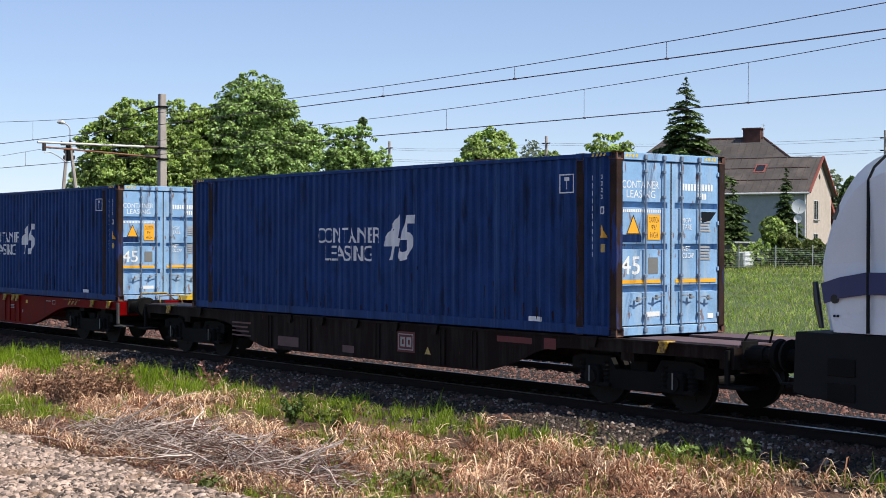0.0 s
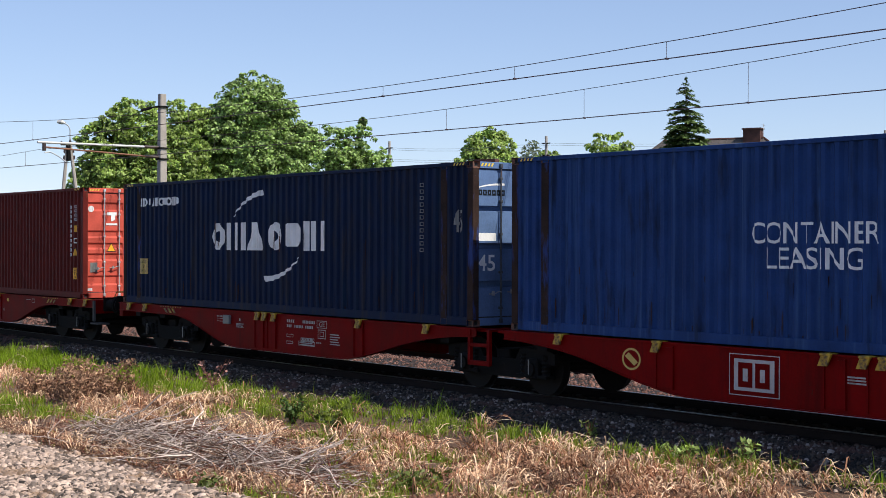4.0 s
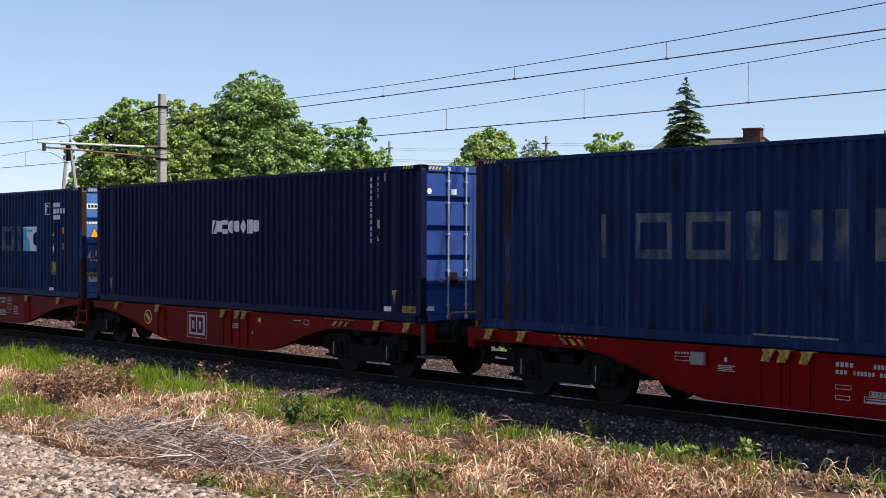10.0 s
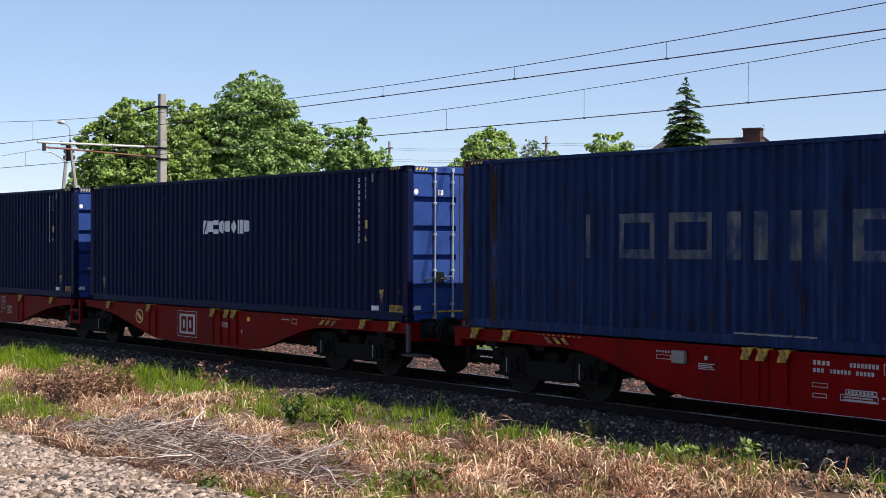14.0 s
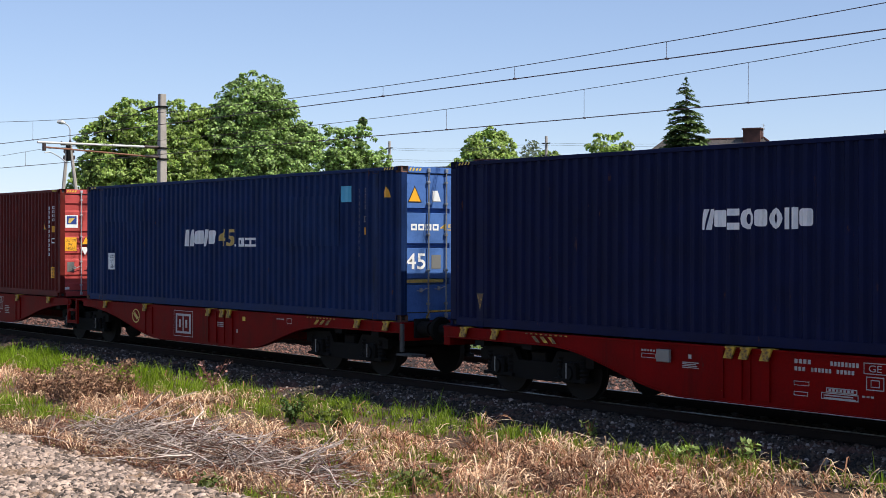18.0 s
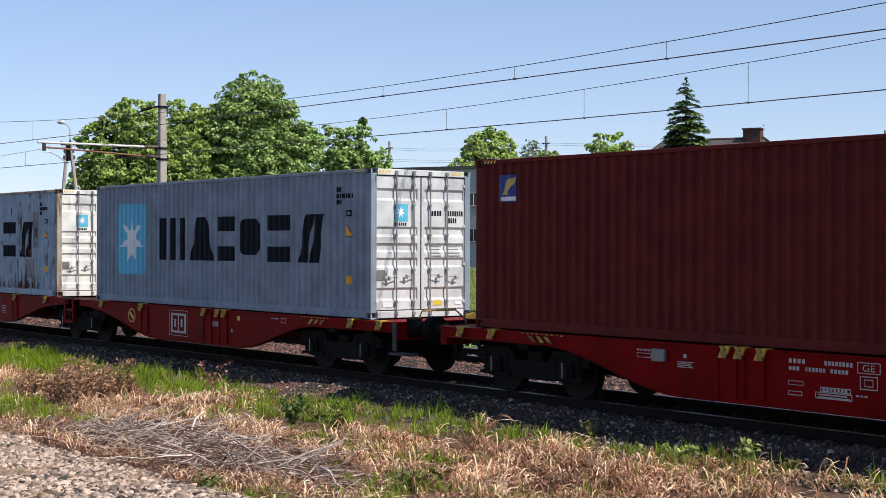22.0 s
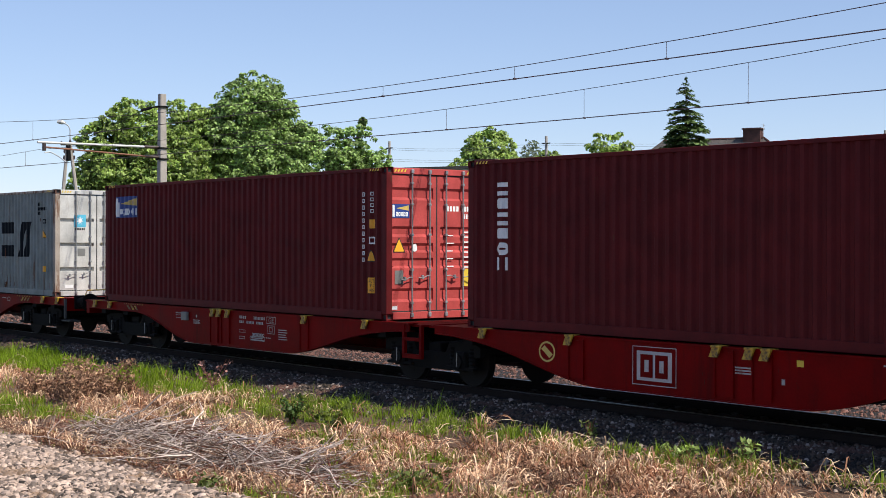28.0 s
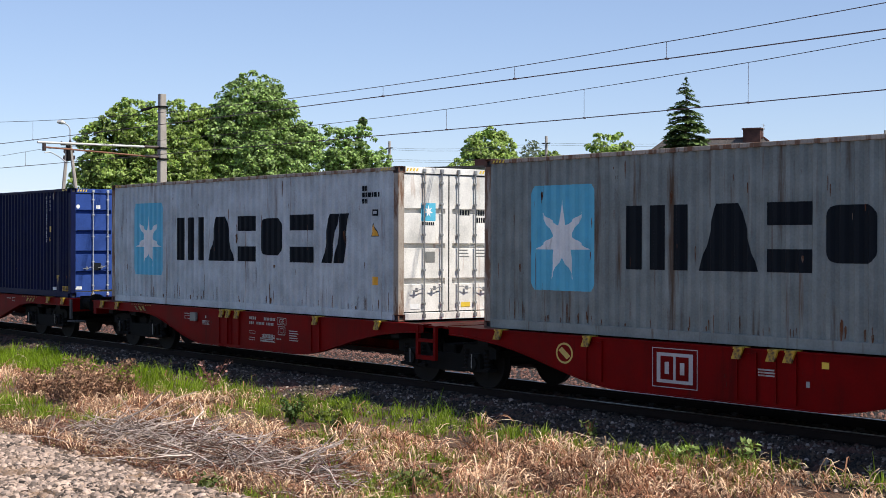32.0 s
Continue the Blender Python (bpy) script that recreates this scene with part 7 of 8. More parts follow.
M_BARK = shade("rough_bark", (0.07, 0.055, 0.04), 0.9, var=0.3, fine=18, bump=0.6, dist=0.03)


def leaf_cloud(centres, normals, size, rg, droop=0.3, long=1.35):
    """Pointed leaf-shaped quads round the given places."""
    n = len(centres)
    d = normals + rg.normal(0, 0.75, (n, 3))
    d[:, 2] -= droop * 0.3
    d /= np.linalg.norm(d, axis=1, keepdims=True)
    up = rg.normal(0, 1, (n, 3))
    a = np.cross(d, up)
    a /= np.linalg.norm(a, axis=1, keepdims=True) + 1e-9
    b = np.cross(d, a)
    s = size * rg.uniform(0.6, 1.3, n)[:, None]
    v = np.stack([centres - a * s * long * 0.5, centres - b * s * 0.5 + a * s * 0.08 + d * s * 0.12, centres + a * s * long * 0.5 - d * s * 0.1, centres + b * s * 0.5 + a * s * 0.08 + d * s * 0.12], 1)
    f = np.arange(4 * n).reshape(-1, 4)
    return v.reshape(-1, 3), f


def crown_points(blobs, n, rg):
    """Places on the upper shells of many small, flattish leaf clumps that fill the given blobs (x, y, z, rx, rz)."""
    cs, ns = [], []
    vol = np.array([b[3] ** 2 * b[4] for b in blobs])
    for b, share in zip(blobs, vol / vol.sum()):
        k = max(34, int(125 * share * len(blobs)))
        u = rg.normal(0, 1, (k, 3))
        u /= np.linalg.norm(u, axis=1, keepdims=True)
        rad = np.where(rg.random(k) < 0.74, rg.uniform(0.76, 1.16, k), rg.uniform(0.3, 0.76, k))
        cc = u * rad[:, None] * np.array([b[3], b[3], b[4]]) * 0.9 + np.array(b[:3])
        cr = rg.uniform(0.10, 0.25, k) * min(2.2, b[3], b[4]) * np.interp(rad, (0.9, 1.16), (1.0, 0.6)) + 0.05
        m = int(n * share / k)
        for c, r, out in zip(cc, cr, u):
            w = rg.normal(0, 1, (m, 3)) + out * 0.5 + np.array([0, 0, 0.35])
            w /= np.linalg.norm(w, axis=1, keepdims=True)
            cs.append(c + w * (r * rg.uniform(0.5, 1.12, m))[:, None] * np.array([1.1, 1.1, 0.66]))
            ns.append(0.7 * w + 0.3 * out + np.array([0, 0, 0.55]))
    return np.concatenate(cs), np.concatenate(ns)


def broad_tree(x, y, z0, top, blobs, n, size, seed, label, mat=None):
    rg = np.random.default_rng(seed)
    t = thing("tree", label, "tree")
    bm = bmesh.new()
    h = top - z0
    r = 0.03 * h
    rod(bm, (x, y, z0 - 0.2), (x, y, z0 + 0.35 * h), r, r * 0.7, seg=10)
    rod(bm, (x, y, z0 + 0.35 * h), (x + 0.1, y, z0 + 0.7 * h), r * 0.7, r * 0.3, seg=8)
    for b in blobs:
        s = Vector((x, y, z0 + h * rg.uniform(0.25, 0.45)))
        e = Vector((b[0], b[1], b[2]))
        m = s.lerp(e, 0.5) + Vector((0, 0, 0.06 * h))
        rod(bm, s, m, r * 0.4, r * 0.25, seg=6)
        rod(bm, m, e, r * 0.25, r * 0.08, seg=6)
        for _ in range(5):
            q = e + Vector(rg.uniform(-1, 1, 3)) * b[3] * 0.8
            rod(bm, m.lerp(e, 0.6), q, r * 0.12, r * 0.03, seg=4)
    part("trunk", bm, M_BARK, t, "brown trunk and limbs")
    c, nn = crown_points(blobs, n, rg)
    v, f = leaf_cloud(c, nn, size, rg)
    part("crown", soup("crown", v, f, mat or M_LEAF), None, t, "uneven leafy crown")
    return t


GREEN = "broad-leaved tree with a dense bright green crown"
broad_tree(-43.2, 14.9, 0.0, 9.7, [(-44.4, 13.4, 7.6, 0.95, 1.1), (-43.95, 13.95, 8.3, 0.9, 0.8), (-43.4, 14.7, 8.7, 0.9, 0.9), (-44.4, 13.3, 6.2, 1.0, 1.1), (-43.7, 14.3, 6.6, 1.5, 1.9), (-43.2, 15.1, 7.8, 1.3, 1.7), (-42.7, 16.0, 5.6, 1.7, 2.0), (-43.9, 14.0, 5.0, 1.5, 1.8), (-43.1, 15.0, 3.8, 2.1, 1.7), (-42.4, 16.7, 6.6, 1.4, 1.6), (-44.9, 13.0, 5.2, 1.0, 1.3)], 80000, 0.125, 21, GREEN)
broad_tree(-44.5, 18.6, 0.0, 9.6, [(-44.8, 17.9, 7.5, 1.6, 2.2), (-44.2, 19.2, 7.9, 1.5, 2.0), (-44.4, 18.6, 4.4, 2.5, 2.2), (-44.2, 17.4, 6.0, 1.8, 2.2), (-43.8, 19.6, 5.6, 1.8, 2.0), (-44.9, 18.2, 8.5, 0.9, 0.85), (-44.1, 19.2, 8.8, 0.9, 0.8)], 66000, 0.125, 22, GREEN)
broad_tree(-42.4, 21.3, 0.0, 11.4, [(-42.5, 20.9, 8.6, 1.9, 2.5), (-43.1, 19.9, 7.4, 1.6, 2.0), (-41.8, 22.4, 7.0, 1.7, 2.0), (-41.9, 22.9, 4.9, 2.0, 1.8), (-42.9, 20.4, 4.6, 2.4, 2.2), (-42.3, 21.15, 10.2, 0.6, 0.85), (-42.1, 21.7, 9.35, 0.85, 0.9), (-43.2, 20.0, 9.0, 0.9, 1.0), (-41.3, 23.2, 7.6, 0.9, 0.9), (-42.3, 21.4, 6.6, 2.0, 2.2), (-41.3, 23.6, 4.4, 1.2, 1.3), (-42.3, 20.7, 9.55, 0.95, 1.0), (-41.75, 22.3, 9.3, 0.7, 0.8), (-43.5, 19.95, 8.9, 0.9, 1.0), (-41.2, 22.95, 8.0, 0.8, 0.9)], 98000, 0.125, 23, "tall broad-leaved tree with a dense mid-green crown", M_LEAFMID)
broad_tree(-46.5, 29.2, 0.0, 9.9, [(-46.9, 28.6, 7.9, 1.0, 1.4), (-46.2, 29.7, 8.2, 1.0, 1.3), (-46.0, 30.6, 6.8, 1.1, 1.1), (-46.7, 29.1, 5.4, 1.5, 1.5), (-47.0, 28.4, 7.2, 0.7, 0.9), (-46.5, 29.2, 6.6, 1.4, 1.5), (-45.7, 31.1, 7.2, 0.7, 0.8), (-47.2, 30.9, 4.5, 1.4, 1.3), (-47.6, 31.0, 3.0, 1.6, 1.4), (-48.6, 29.8, 3.8, 1.5, 1.5)], 36000, 0.132, 24, "young broad-leaved tree with an open green crown", M_LEAFMID)
broad_tree(-72.6, 60.3, 0.8, 12.6, [(-73.6, 62.0, 9.6, 2.4, 2.7), (-72.8, 60.0, 8.6, 2.2, 2.0), (-71.9, 57.8, 7.7, 1.9, 1.7), (-73.0, 63.6, 8.0, 2.0, 1.8), (-72.2, 65.4, 7.5, 1.8, 1.8)], 30000, 0.21, 25, GREEN, M_LEAF)
broad_tree(-70.6, 66.2, 0.8, 10.9, [(-70.8, 66.2, 8.6, 1.9, 1.9), (-70.0, 67.2, 7.4, 1.9, 1.6)], 10000, 0.21, 26, GREEN)
broad_tree(-75.0, 68.3, 0.8, 12.3, [(-75.1, 68.2, 9.6, 1.3, 2.3), (-74.6, 69.2, 8.4, 1.3, 1.8)], 900, 0.26, 27, "pale thinly leaved tree", M_LEAFPALE)
broad_tree(-65.3, 68.4, 0.9, 11.9, [(-65.3, 68.0, 9.6, 2.1, 2.2), (-65.8, 67.2, 7.6, 2.0, 1.8), (-64.4, 69.6, 8.0, 2.2, 2.0), (-64.8, 69.2, 5.8, 2.8, 1.9)], 22000, 0.21, 28, GREEN)
broad_tree(-56.2, 84.9, 1.2, 9.0, [(-56.2, 84.9, 6.8, 1.2, 2.0), (-56.2, 85.2, 4.4, 1.6, 1.8)], 1800, 0.3, 29, "slender grey-green tree behind the house", M_LEAFPALE)


def mistletoe(x, y, z, r, seed):
    rg = np.random.default_rng(seed)
    t = thing("mistletoe_ball", "round dark mistletoe ball in a treetop", "mistletoe")
    w = rg.normal(0, 1, (500, 3))
    w /= np.linalg.norm(w, axis=1, keepdims=True)
    v, f = leaf_cloud(np.array([x, y, z]) + w * (r * rg.uniform(0.5, 1, 500))[:, None], w, 0.12, rg)
    part("leaves", soup("leaves", v, f, M_NEEDLE), None, t)
    bm = bmesh.new()
    rod(bm, (x, y, z), (x, y, z - 0.9), 0.03, seg=5)
    part("stem", bm, M_BARK, t)


mistletoe(-45.9, 29.95, 9.45, 0.26, 41)


def spruce(x, y, z0, top, radius, whorls, seed, label, n_side=34, mat=None, widest=9.0):
    """A conifer: trunk and whorls of drooping boughs set with needle sprays."""
    rg = np.random.default_rng(seed)
    t = thing("spruce_tree", label, "conifer")
    bm = bmesh.new()
    h = top - z0
    rod(bm, (x, y, z0 - 0.2), (x, y, top), 0.018 * h, 0.01, seg=8)
    cs, ds, ln = [], [], []
    for i in range(whorls):
        q = i / (whorls - 1)
        z = z0 + h * (0.06 + 0.93 * q) + rg.normal(0, 0.06)
        rr = (min(widest, radius * (1 - q) ** 0.85) + 0.08) * rg.uniform(0.86, 1.12)
        nb = rg.integers(6, 9) + int(4 * (1 - q))
        a0 = rg.uniform(0, 6.28)
        for k in range(nb):
            a = a0 + 6.283 * k / nb + rg.uniform(-0.2, 0.2)
            L = rr * rg.uniform(0.6, 1.15)
            d = np.array([math.cos(a), math.sin(a), 0])
            side = np.array([-d[1], d[0], 0])
            tip = rg.uniform(0.02, 0.32)
            dz = rg.normal(0, 0.012 * h)
            m = max(4, int(n_side * L / radius))
            s = np.linspace(0.12, 1.0, m)
            mid = np.array([x, y, z + dz]) + d * (s * L)[:, None] + np.array([0, 0, 1]) * (0.10 * L * np.sin(s * 3.0) - tip * L * s)[:, None]
            rod(bm, (x, y, z + dz), tuple(mid[-1]), 0.02 + 0.01 * L, 0.006, seg=4)
            w = (0.30 * L * np.sin(np.clip(s, 0.05, 1) * 2.6) + 0.07)
            for sg in (-1, 1):
                cs.append(mid + side * (sg * w * rg.uniform(0.35, 0.65, m))[:, None] + np.array([0, 0, -1]) * (w * 0.18)[:, None])
                ds.append(d * 0.6 + side * sg + np.array([0, 0, -0.35]) + rg.normal(0, 0.25, (m, 3)))
                ln.append(w * 1.15)
            cs.append(mid + np.array([0, 0, 0.03]))
            ds.append(np.tile(d, (m, 1)) + rg.normal(0, 0.3, (m, 3)))
            ln.append(np.full(m, 0.16 * L + 0.12))
    c, d, l = np.concatenate(cs), np.concatenate(ds), np.concatenate(ln)
    d /= np.linalg.norm(d, axis=1, keepdims=True)
    nrm = np.array([0, 0, 1.0]) + rg.normal(0, 0.35, c.shape)
    b = np.cross(d, nrm)
    b /= np.linalg.norm(b, axis=1, keepdims=True) + 1e-9
    wdt = (0.36 * l + 0.05)[:, None]
    l = l[:, None]
    v = np.stack([c - d * l * 0.5, c - b * wdt * 0.5, c + d * l * 0.55, c + b * wdt * 0.5], 1).reshape(-1, 3)
    part("trunk", bm, M_BARK, t)
    part("needles", soup("needles", v, np.arange(len(v)).reshape(-1, 4), mat or M_NEEDLE), None, t, "dark green needle boughs")


spruce(-42.9, 52.9, 0.7, 13.4, 4.7, 34, 51, "tall dark green spruce with drooping boughs", n_side=48, widest=2.5)
spruce(-44.8, 65.1, 1.0, 7.9, 1.55, 20, 52, "small slender spruce before the house")
spruce(-44.4, 59.1, 1.0, 7.0, 1.7, 18, 53, "small bushy spruce before the house")


def column_shrub(name, x, y, z0, z1, r, n, seed, label, mat, size, waist=False):
    rg = np.random.default_rng(seed)
    t = thing(name, label, "shrub")
    q = rg.uniform(0, 1, n)
    prof = np.sin(np.clip(q * 0.9 + 0.1, 0, 1) * math.pi) ** 0.6 if not waist else np.interp(q, (0, 0.4, 0.6, 0.85, 1), (0.45, 0.4, 0.9, 1.0, 0.35))
    a = rg.uniform(0, 6.283, n)
    rr = r * prof * rg.uniform(0.6, 1.08, n) * (1 + 0.12 * np.sin(3 * a + 9 * q))
    c = np.stack([x + rr * np.cos(a), y + rr * np.sin(a), z0 + (z1 - z0) * q], 1)
    nn = np.stack([np.cos(a), np.sin(a), np.full(n, 0.3)], 1)
    v, f = leaf_cloud(c, nn, size, rg)
    part("leaves", soup("leaves", v, f, mat), None, t)
    bm = bmesh.new()
    rod(bm, (x, y, z0 - 0.2), (x, y, z1 - 0.3), 0.07, 0.03, seg=6)
    part("stem", bm, M_BARK, t)


column_shrub("climber_bush", -42.75, 61.2, 1.1, 4.5, 0.85, 1600, 61, "bright green climber in a mushroom shape on a post", M_LEAF, 0.2, True)
column_shrub("thuja", -53.2, 83.6, 1.2, 8.2, 1.3, 2600, 62, "tall dark green columnar thuja", M_LEAFD, 0.26)
column_shrub("thuja", -51.8, 85.1, 1.2, 7.0, 1.3, 2200, 63, "tall dark green columnar thuja", M_LEAFD, 0.26)


def hedge(name, a, b, width, h0, h1, n, seed, label, mat, size):
    rg = np.random.default_rng(seed)
    t = thing(name, label, "hedge")
    s = rg.uniform(0, 1, n)
    side = rg.uniform(-1, 1, n)
    d = np.array(b) - np.array(a)
    pn = np.array([-d[1], d[0]]) / np.linalg.norm(d)
    x = a[0] + d[0] * s + pn[0] * side * width * 0.5
    y = a[1] + d[1] * s + pn[1] * side * width * 0.5
    hh = (h0 + (h1 - h0) * s) * (0.86 + 0.10 * np.sin(40 * s) + 0.09 * np.sin(17 * s + 1.0) + 0.05 * np.sin(93 * s))
    q = rg.uniform(0, 1, n) ** 0.7
    q = np.where(np.abs(side) < 0.6, 0.8 + 0.2 * q, q)
    z = ground_z(x, y) + hh * q * (1 - 0.12 * side ** 2)
    nn = np.stack([pn[0] * side, pn[1] * side, 0.4 + 0 * s], 1)
    v, f = leaf_cloud(np.stack([x, y, z], 1), nn, size, rg)
    part("leaves", soup("leaves", v, f, mat), None, t)
    bm = bmesh.new()
    for k in range(14):
        px, py = a[0] + d[0] * k / 13, a[1] + d[1] * k / 13
        g = float(ground_z(px, py))
        rod(bm, (px, py, g - 0.1), (px, py, g + 0.8 * h0), 0.04, 0.015, seg=5)
    part("stems", bm, M_BARK, t)


hedge("hedge", (-41.6, 60.6), (-34.6, 69.6), 1.6, 2.15, 2.0, 11000, 71, "yellow-green garden hedge behind a wire fence", M_HEDGE, 0.2)
hedge("hedge", (-41.0, 59.0), (-34.2, 67.6), 0.7, 1.25, 1.2, 3500, 72, "low dark bushes along the fence", M_LEAFD, 0.18)
hedge("hedge", (-49.0, 49.6), (-44.0, 55.6), 1.4, 2.0, 1.7, 5000, 73, "dark green bushes before the white house", M_LEAFD, 0.2)
hedge("bush", (-43.4, 56.0), (-41.0, 58.8), 1.0, 1.3, 1.9, 1500, 74, "leafy bushes beside the garden shed", M_LEAF, 0.18)

# ---------------------------------------------------------------- grass, straw and twigs
M_GRASSY = shade("yellowing_grass", (0.27, 0.33, 0.06), 0.6, var=0.3, scale=0.8, fine=5, bump=0.0, island=0.35, trans=0.35, spec=0.3)
M_REDLEAF = shade("dark_red_weed_leaf", (0.20, 0.065, 0.05), 0.8, var=0.3, scale=0.8, fine=5, bump=0.0, island=0.5, trans=0.15, spec=0.2)
M_DEADBROWN = shade("dead_brown_leaf", (0.25, 0.135, 0.085), 0.85, var=0.35, scale=0.8, fine=5, bump=0.0, island=0.5, trans=0.15, spec=0.2)
M_WITHER = shade("withered_pinkish_leaf", (0.27, 0.145, 0.12), 0.85, var=0.35, scale=0.8, fine=5, bump=0.0, island=0.6, trans=0.15, spec=0.2)
M_GRASS = shade("fresh_grass", (0.195, 0.29, 0.010), 0.6, var=0.3, scale=0.8, fine=5, bump=0.0, island=0.35, trans=0.35, spec=0.3)
M_STRAW = shade("dry_straw", (0.81, 0.57, 0.375), 0.8, var=0.3, scale=0.8, fine=5, bump=0.0, island=0.35, trans=0.2, spec=0.2)
M_STRAWRED = shade("reddish_dry_stalk", (0.22, 0.085, 0.06), 0.85, var=0.35, scale=0.8, fine=5, bump=0.0, island=0.4, trans=0.1, spec=0.2)
M_TAN = shade("tan_dead_leaf", (0.44, 0.27, 0.165), 0.85, var=0.35, scale=0.8, fine=5, bump=0.0, island=0.45, trans=0.15, spec=0.2)
M_STRAWDARK = shade("brown_dry_grass", (0.33, 0.165, 0.095), 0.85, var=0.3, scale=0.8, fine=5, bump=0.0, island=0.4, trans=0.15, spec=0.2)
M_TWIGB = shade("brown_twig", (0.14, 0.078, 0.052), 0.8, var=0.3, scale=1.0, fine=6, bump=0.0, island=0.4, spec=0.2)
M_TWIGG = shade("grey_brown_twig", (0.36, 0.285, 0.24), 0.8, var=0.3, scale=1.0, fine=6, bump=0.0, island=0.45, spec=0.2)
M_TWIG = shade("bleached_twig", (0.46, 0.37, 0.32), 0.8, var=0.4, scale=3.0, fine=12, bump=0.0, island=0.55, spec=0.2)
M_MEADOW = shade("meadow_grass", (0.215, 0.33, 0.032), 0.65, var=0.4, scale=0.3, fine=2, bump=0.0, island=0.6, trans=0.3, spec=0.25)
M_MEADOWY = shade("pale_meadow_grass", (0.36, 0.42, 0.085), 0.65, var=0.4, scale=0.3, fine=2, bump=0.0, island=0.5, trans=0.3, spec=0.25)
M_SEED = shade("pale_seed_heads", (0.42, 0.40, 0.24), 0.7, var=0.25, scale=0.3, fine=2, bump=0.0, island=0.35, trans=0.3, spec=0.2)


def blades(x, y, h, w, lean, rg, base=None, curl=1.0):
    """Bent grass blades, four levels tall, narrowing to a tip."""
    n = len(x)
    z = bumpy(x, y) - 0.02 if base is None else base
    a = rg.uniform(0, 6.283, n)
    ln = lean * rg.uniform(0.2, 1.6, n) * h
    dx, dy = np.cos(a) * ln, np.sin(a) * ln
    b = rg.uniform(0, 6.283, n)
    sx, sy = np.cos(b) * w, np.sin(b) * w
    lv = []
    for q, k in ((0.0, 1.0), (0.45, 0.8), (0.8, 0.5), (1.0, 0.12)):
        px = x + dx * q ** 1.8 * curl
        py = y + dy * q ** 1.8 * curl
        pz = z + h * (q - 0.28 * np.minimum(1.2, ln / h) * q ** 2.5)
        lv.append(np.stack([px - sx * k / 2, py - sy * k / 2, pz], 1))
        lv.append(np.stack([px + sx * k / 2, py + sy * k / 2, pz], 1))
    v = np.stack(lv, 1).reshape(-1, 3)
    q = np.array([[0, 1, 3, 2], [2, 3, 5, 4], [4, 5, 7, 6]])
    f = (q[None] + 8 * np.arange(n)[:, None, None]).reshape(-1, 4)
    return v, f


def scatter(n, xr, yr, keep, rg):
    x, y = rg.uniform(*xr, n), rg.uniform(*yr, n)
    k = keep(x, y) > rg.random(n)
    return x[k], y[k]


def patch(x, y, s, ox=0.0):
    return 0.5 + 0.5 * np.sin(x * s + ox + 1.3 * np.sin(y * s * 1.2 + ox)) * np.cos(y * s * 1.6 + 0.8 * np.sin(x * s * 0.7 + 2 * ox))


def stuff(name, v, f, mat, label, category):
    return tagged(new(name, soup(name, v, f, mat)), label, category, kind="stuff")


def arches(x, y, h, reach, w, rg):
    """Dry blades that rise and bow over until the tip hangs near the ground."""
    n = len(x)
    z = bumpy(x, y) - 0.01
    a = rg.uniform(0, 6.283, n)
    b = a + 1.57 + rg.normal(0, 0.5, n)
    sx, sy = np.cos(b) * w, np.sin(b) * w
    lv = []
    bow = rg.uniform(1.9, 2.9, n)
    for q, k in ((0.0, 0.7), (0.3, 1.0), (0.55, 1.0), (0.8, 0.7), (1.0, 0.2)):
        d = reach * q ** 1.25
        px, py, pz = x + np.cos(a) * d, y + np.sin(a) * d, z + h * np.sin(q * bow)
        lv.append(np.stack([px - sx * k / 2, py - sy * k / 2, pz], 1))
        lv.append(np.stack([px + sx * k / 2, py + sy * k / 2, pz + 0.25 * w * k], 1))
    v = np.stack(lv, 1).reshape(-1, 3)
    q = np.array([[2 * i, 2 * i + 1, 2 * i + 3, 2 * i + 2] for i in range(4)])
    f = (q[None] + 10 * np.arange(n)[:, None, None]).reshape(-1, 4)
    return v, f


def tufts(cx, cy, lo, hi, spread, rg):
    k = rg.integers(lo, hi, len(cx))
    return np.repeat(cx, k) + rg.normal(0, spread, k.sum()), np.repeat(cy, k) + rg.normal(0, spread, k.sum()), np.repeat(rg.uniform(0.6, 1.35, len(cx)), k)


def zone(x, y, spots):
    """Sum of soft round patches (x, y, rx, ry, weight)."""
    q = np.zeros_like(x)
    for cx, cy, rx, ry, w in spots:
        q = q + w * np.clip(1.6 * np.exp(-(((x - cx) / rx) ** 2 + ((y - cy) / ry) ** 2)) - 0.25, 0, 1)
    return q


GREEN_SPOTS = ((-3.0, -5.9, 0.6, 0.3, 0.6), (3.2, -4.4, 1.2, 0.5, 0.35), (6.0, -4.3, 0.8, 0.3, 0.4), (9.5, -3.2, 1.2, 0.3, 0.4), (-9.0, -7.0, 2.0, 0.6, 0.5), (9.4, -5.0, 0.8, 0.4, 0.35), (-4.9, -6.4, 1.3, 0.7, 0.8), (-6.6, -5.9, 0.9, 0.5, 0.6), (4.2, -4.9, 0.5, 0.3, 0.6), (6.7, -5.9, 0.9, 0.5, 1.0), (7.3, -6.8, 0.9, 0.4, 0.9), (5.2, -4.6, 0.7, 0.3, 0.7), (8.4, -5.6, 0.6, 0.35, 0.7), (6.0, -7.7, 0.6, 0.35, 0.6), (2.2, -4.4, 0.4, 0.3, 0.6), (8.6, -4.2, 0.3, 0.2, 0.4), (-2.0, -4.1, 1.0, 0.4, 0.5))
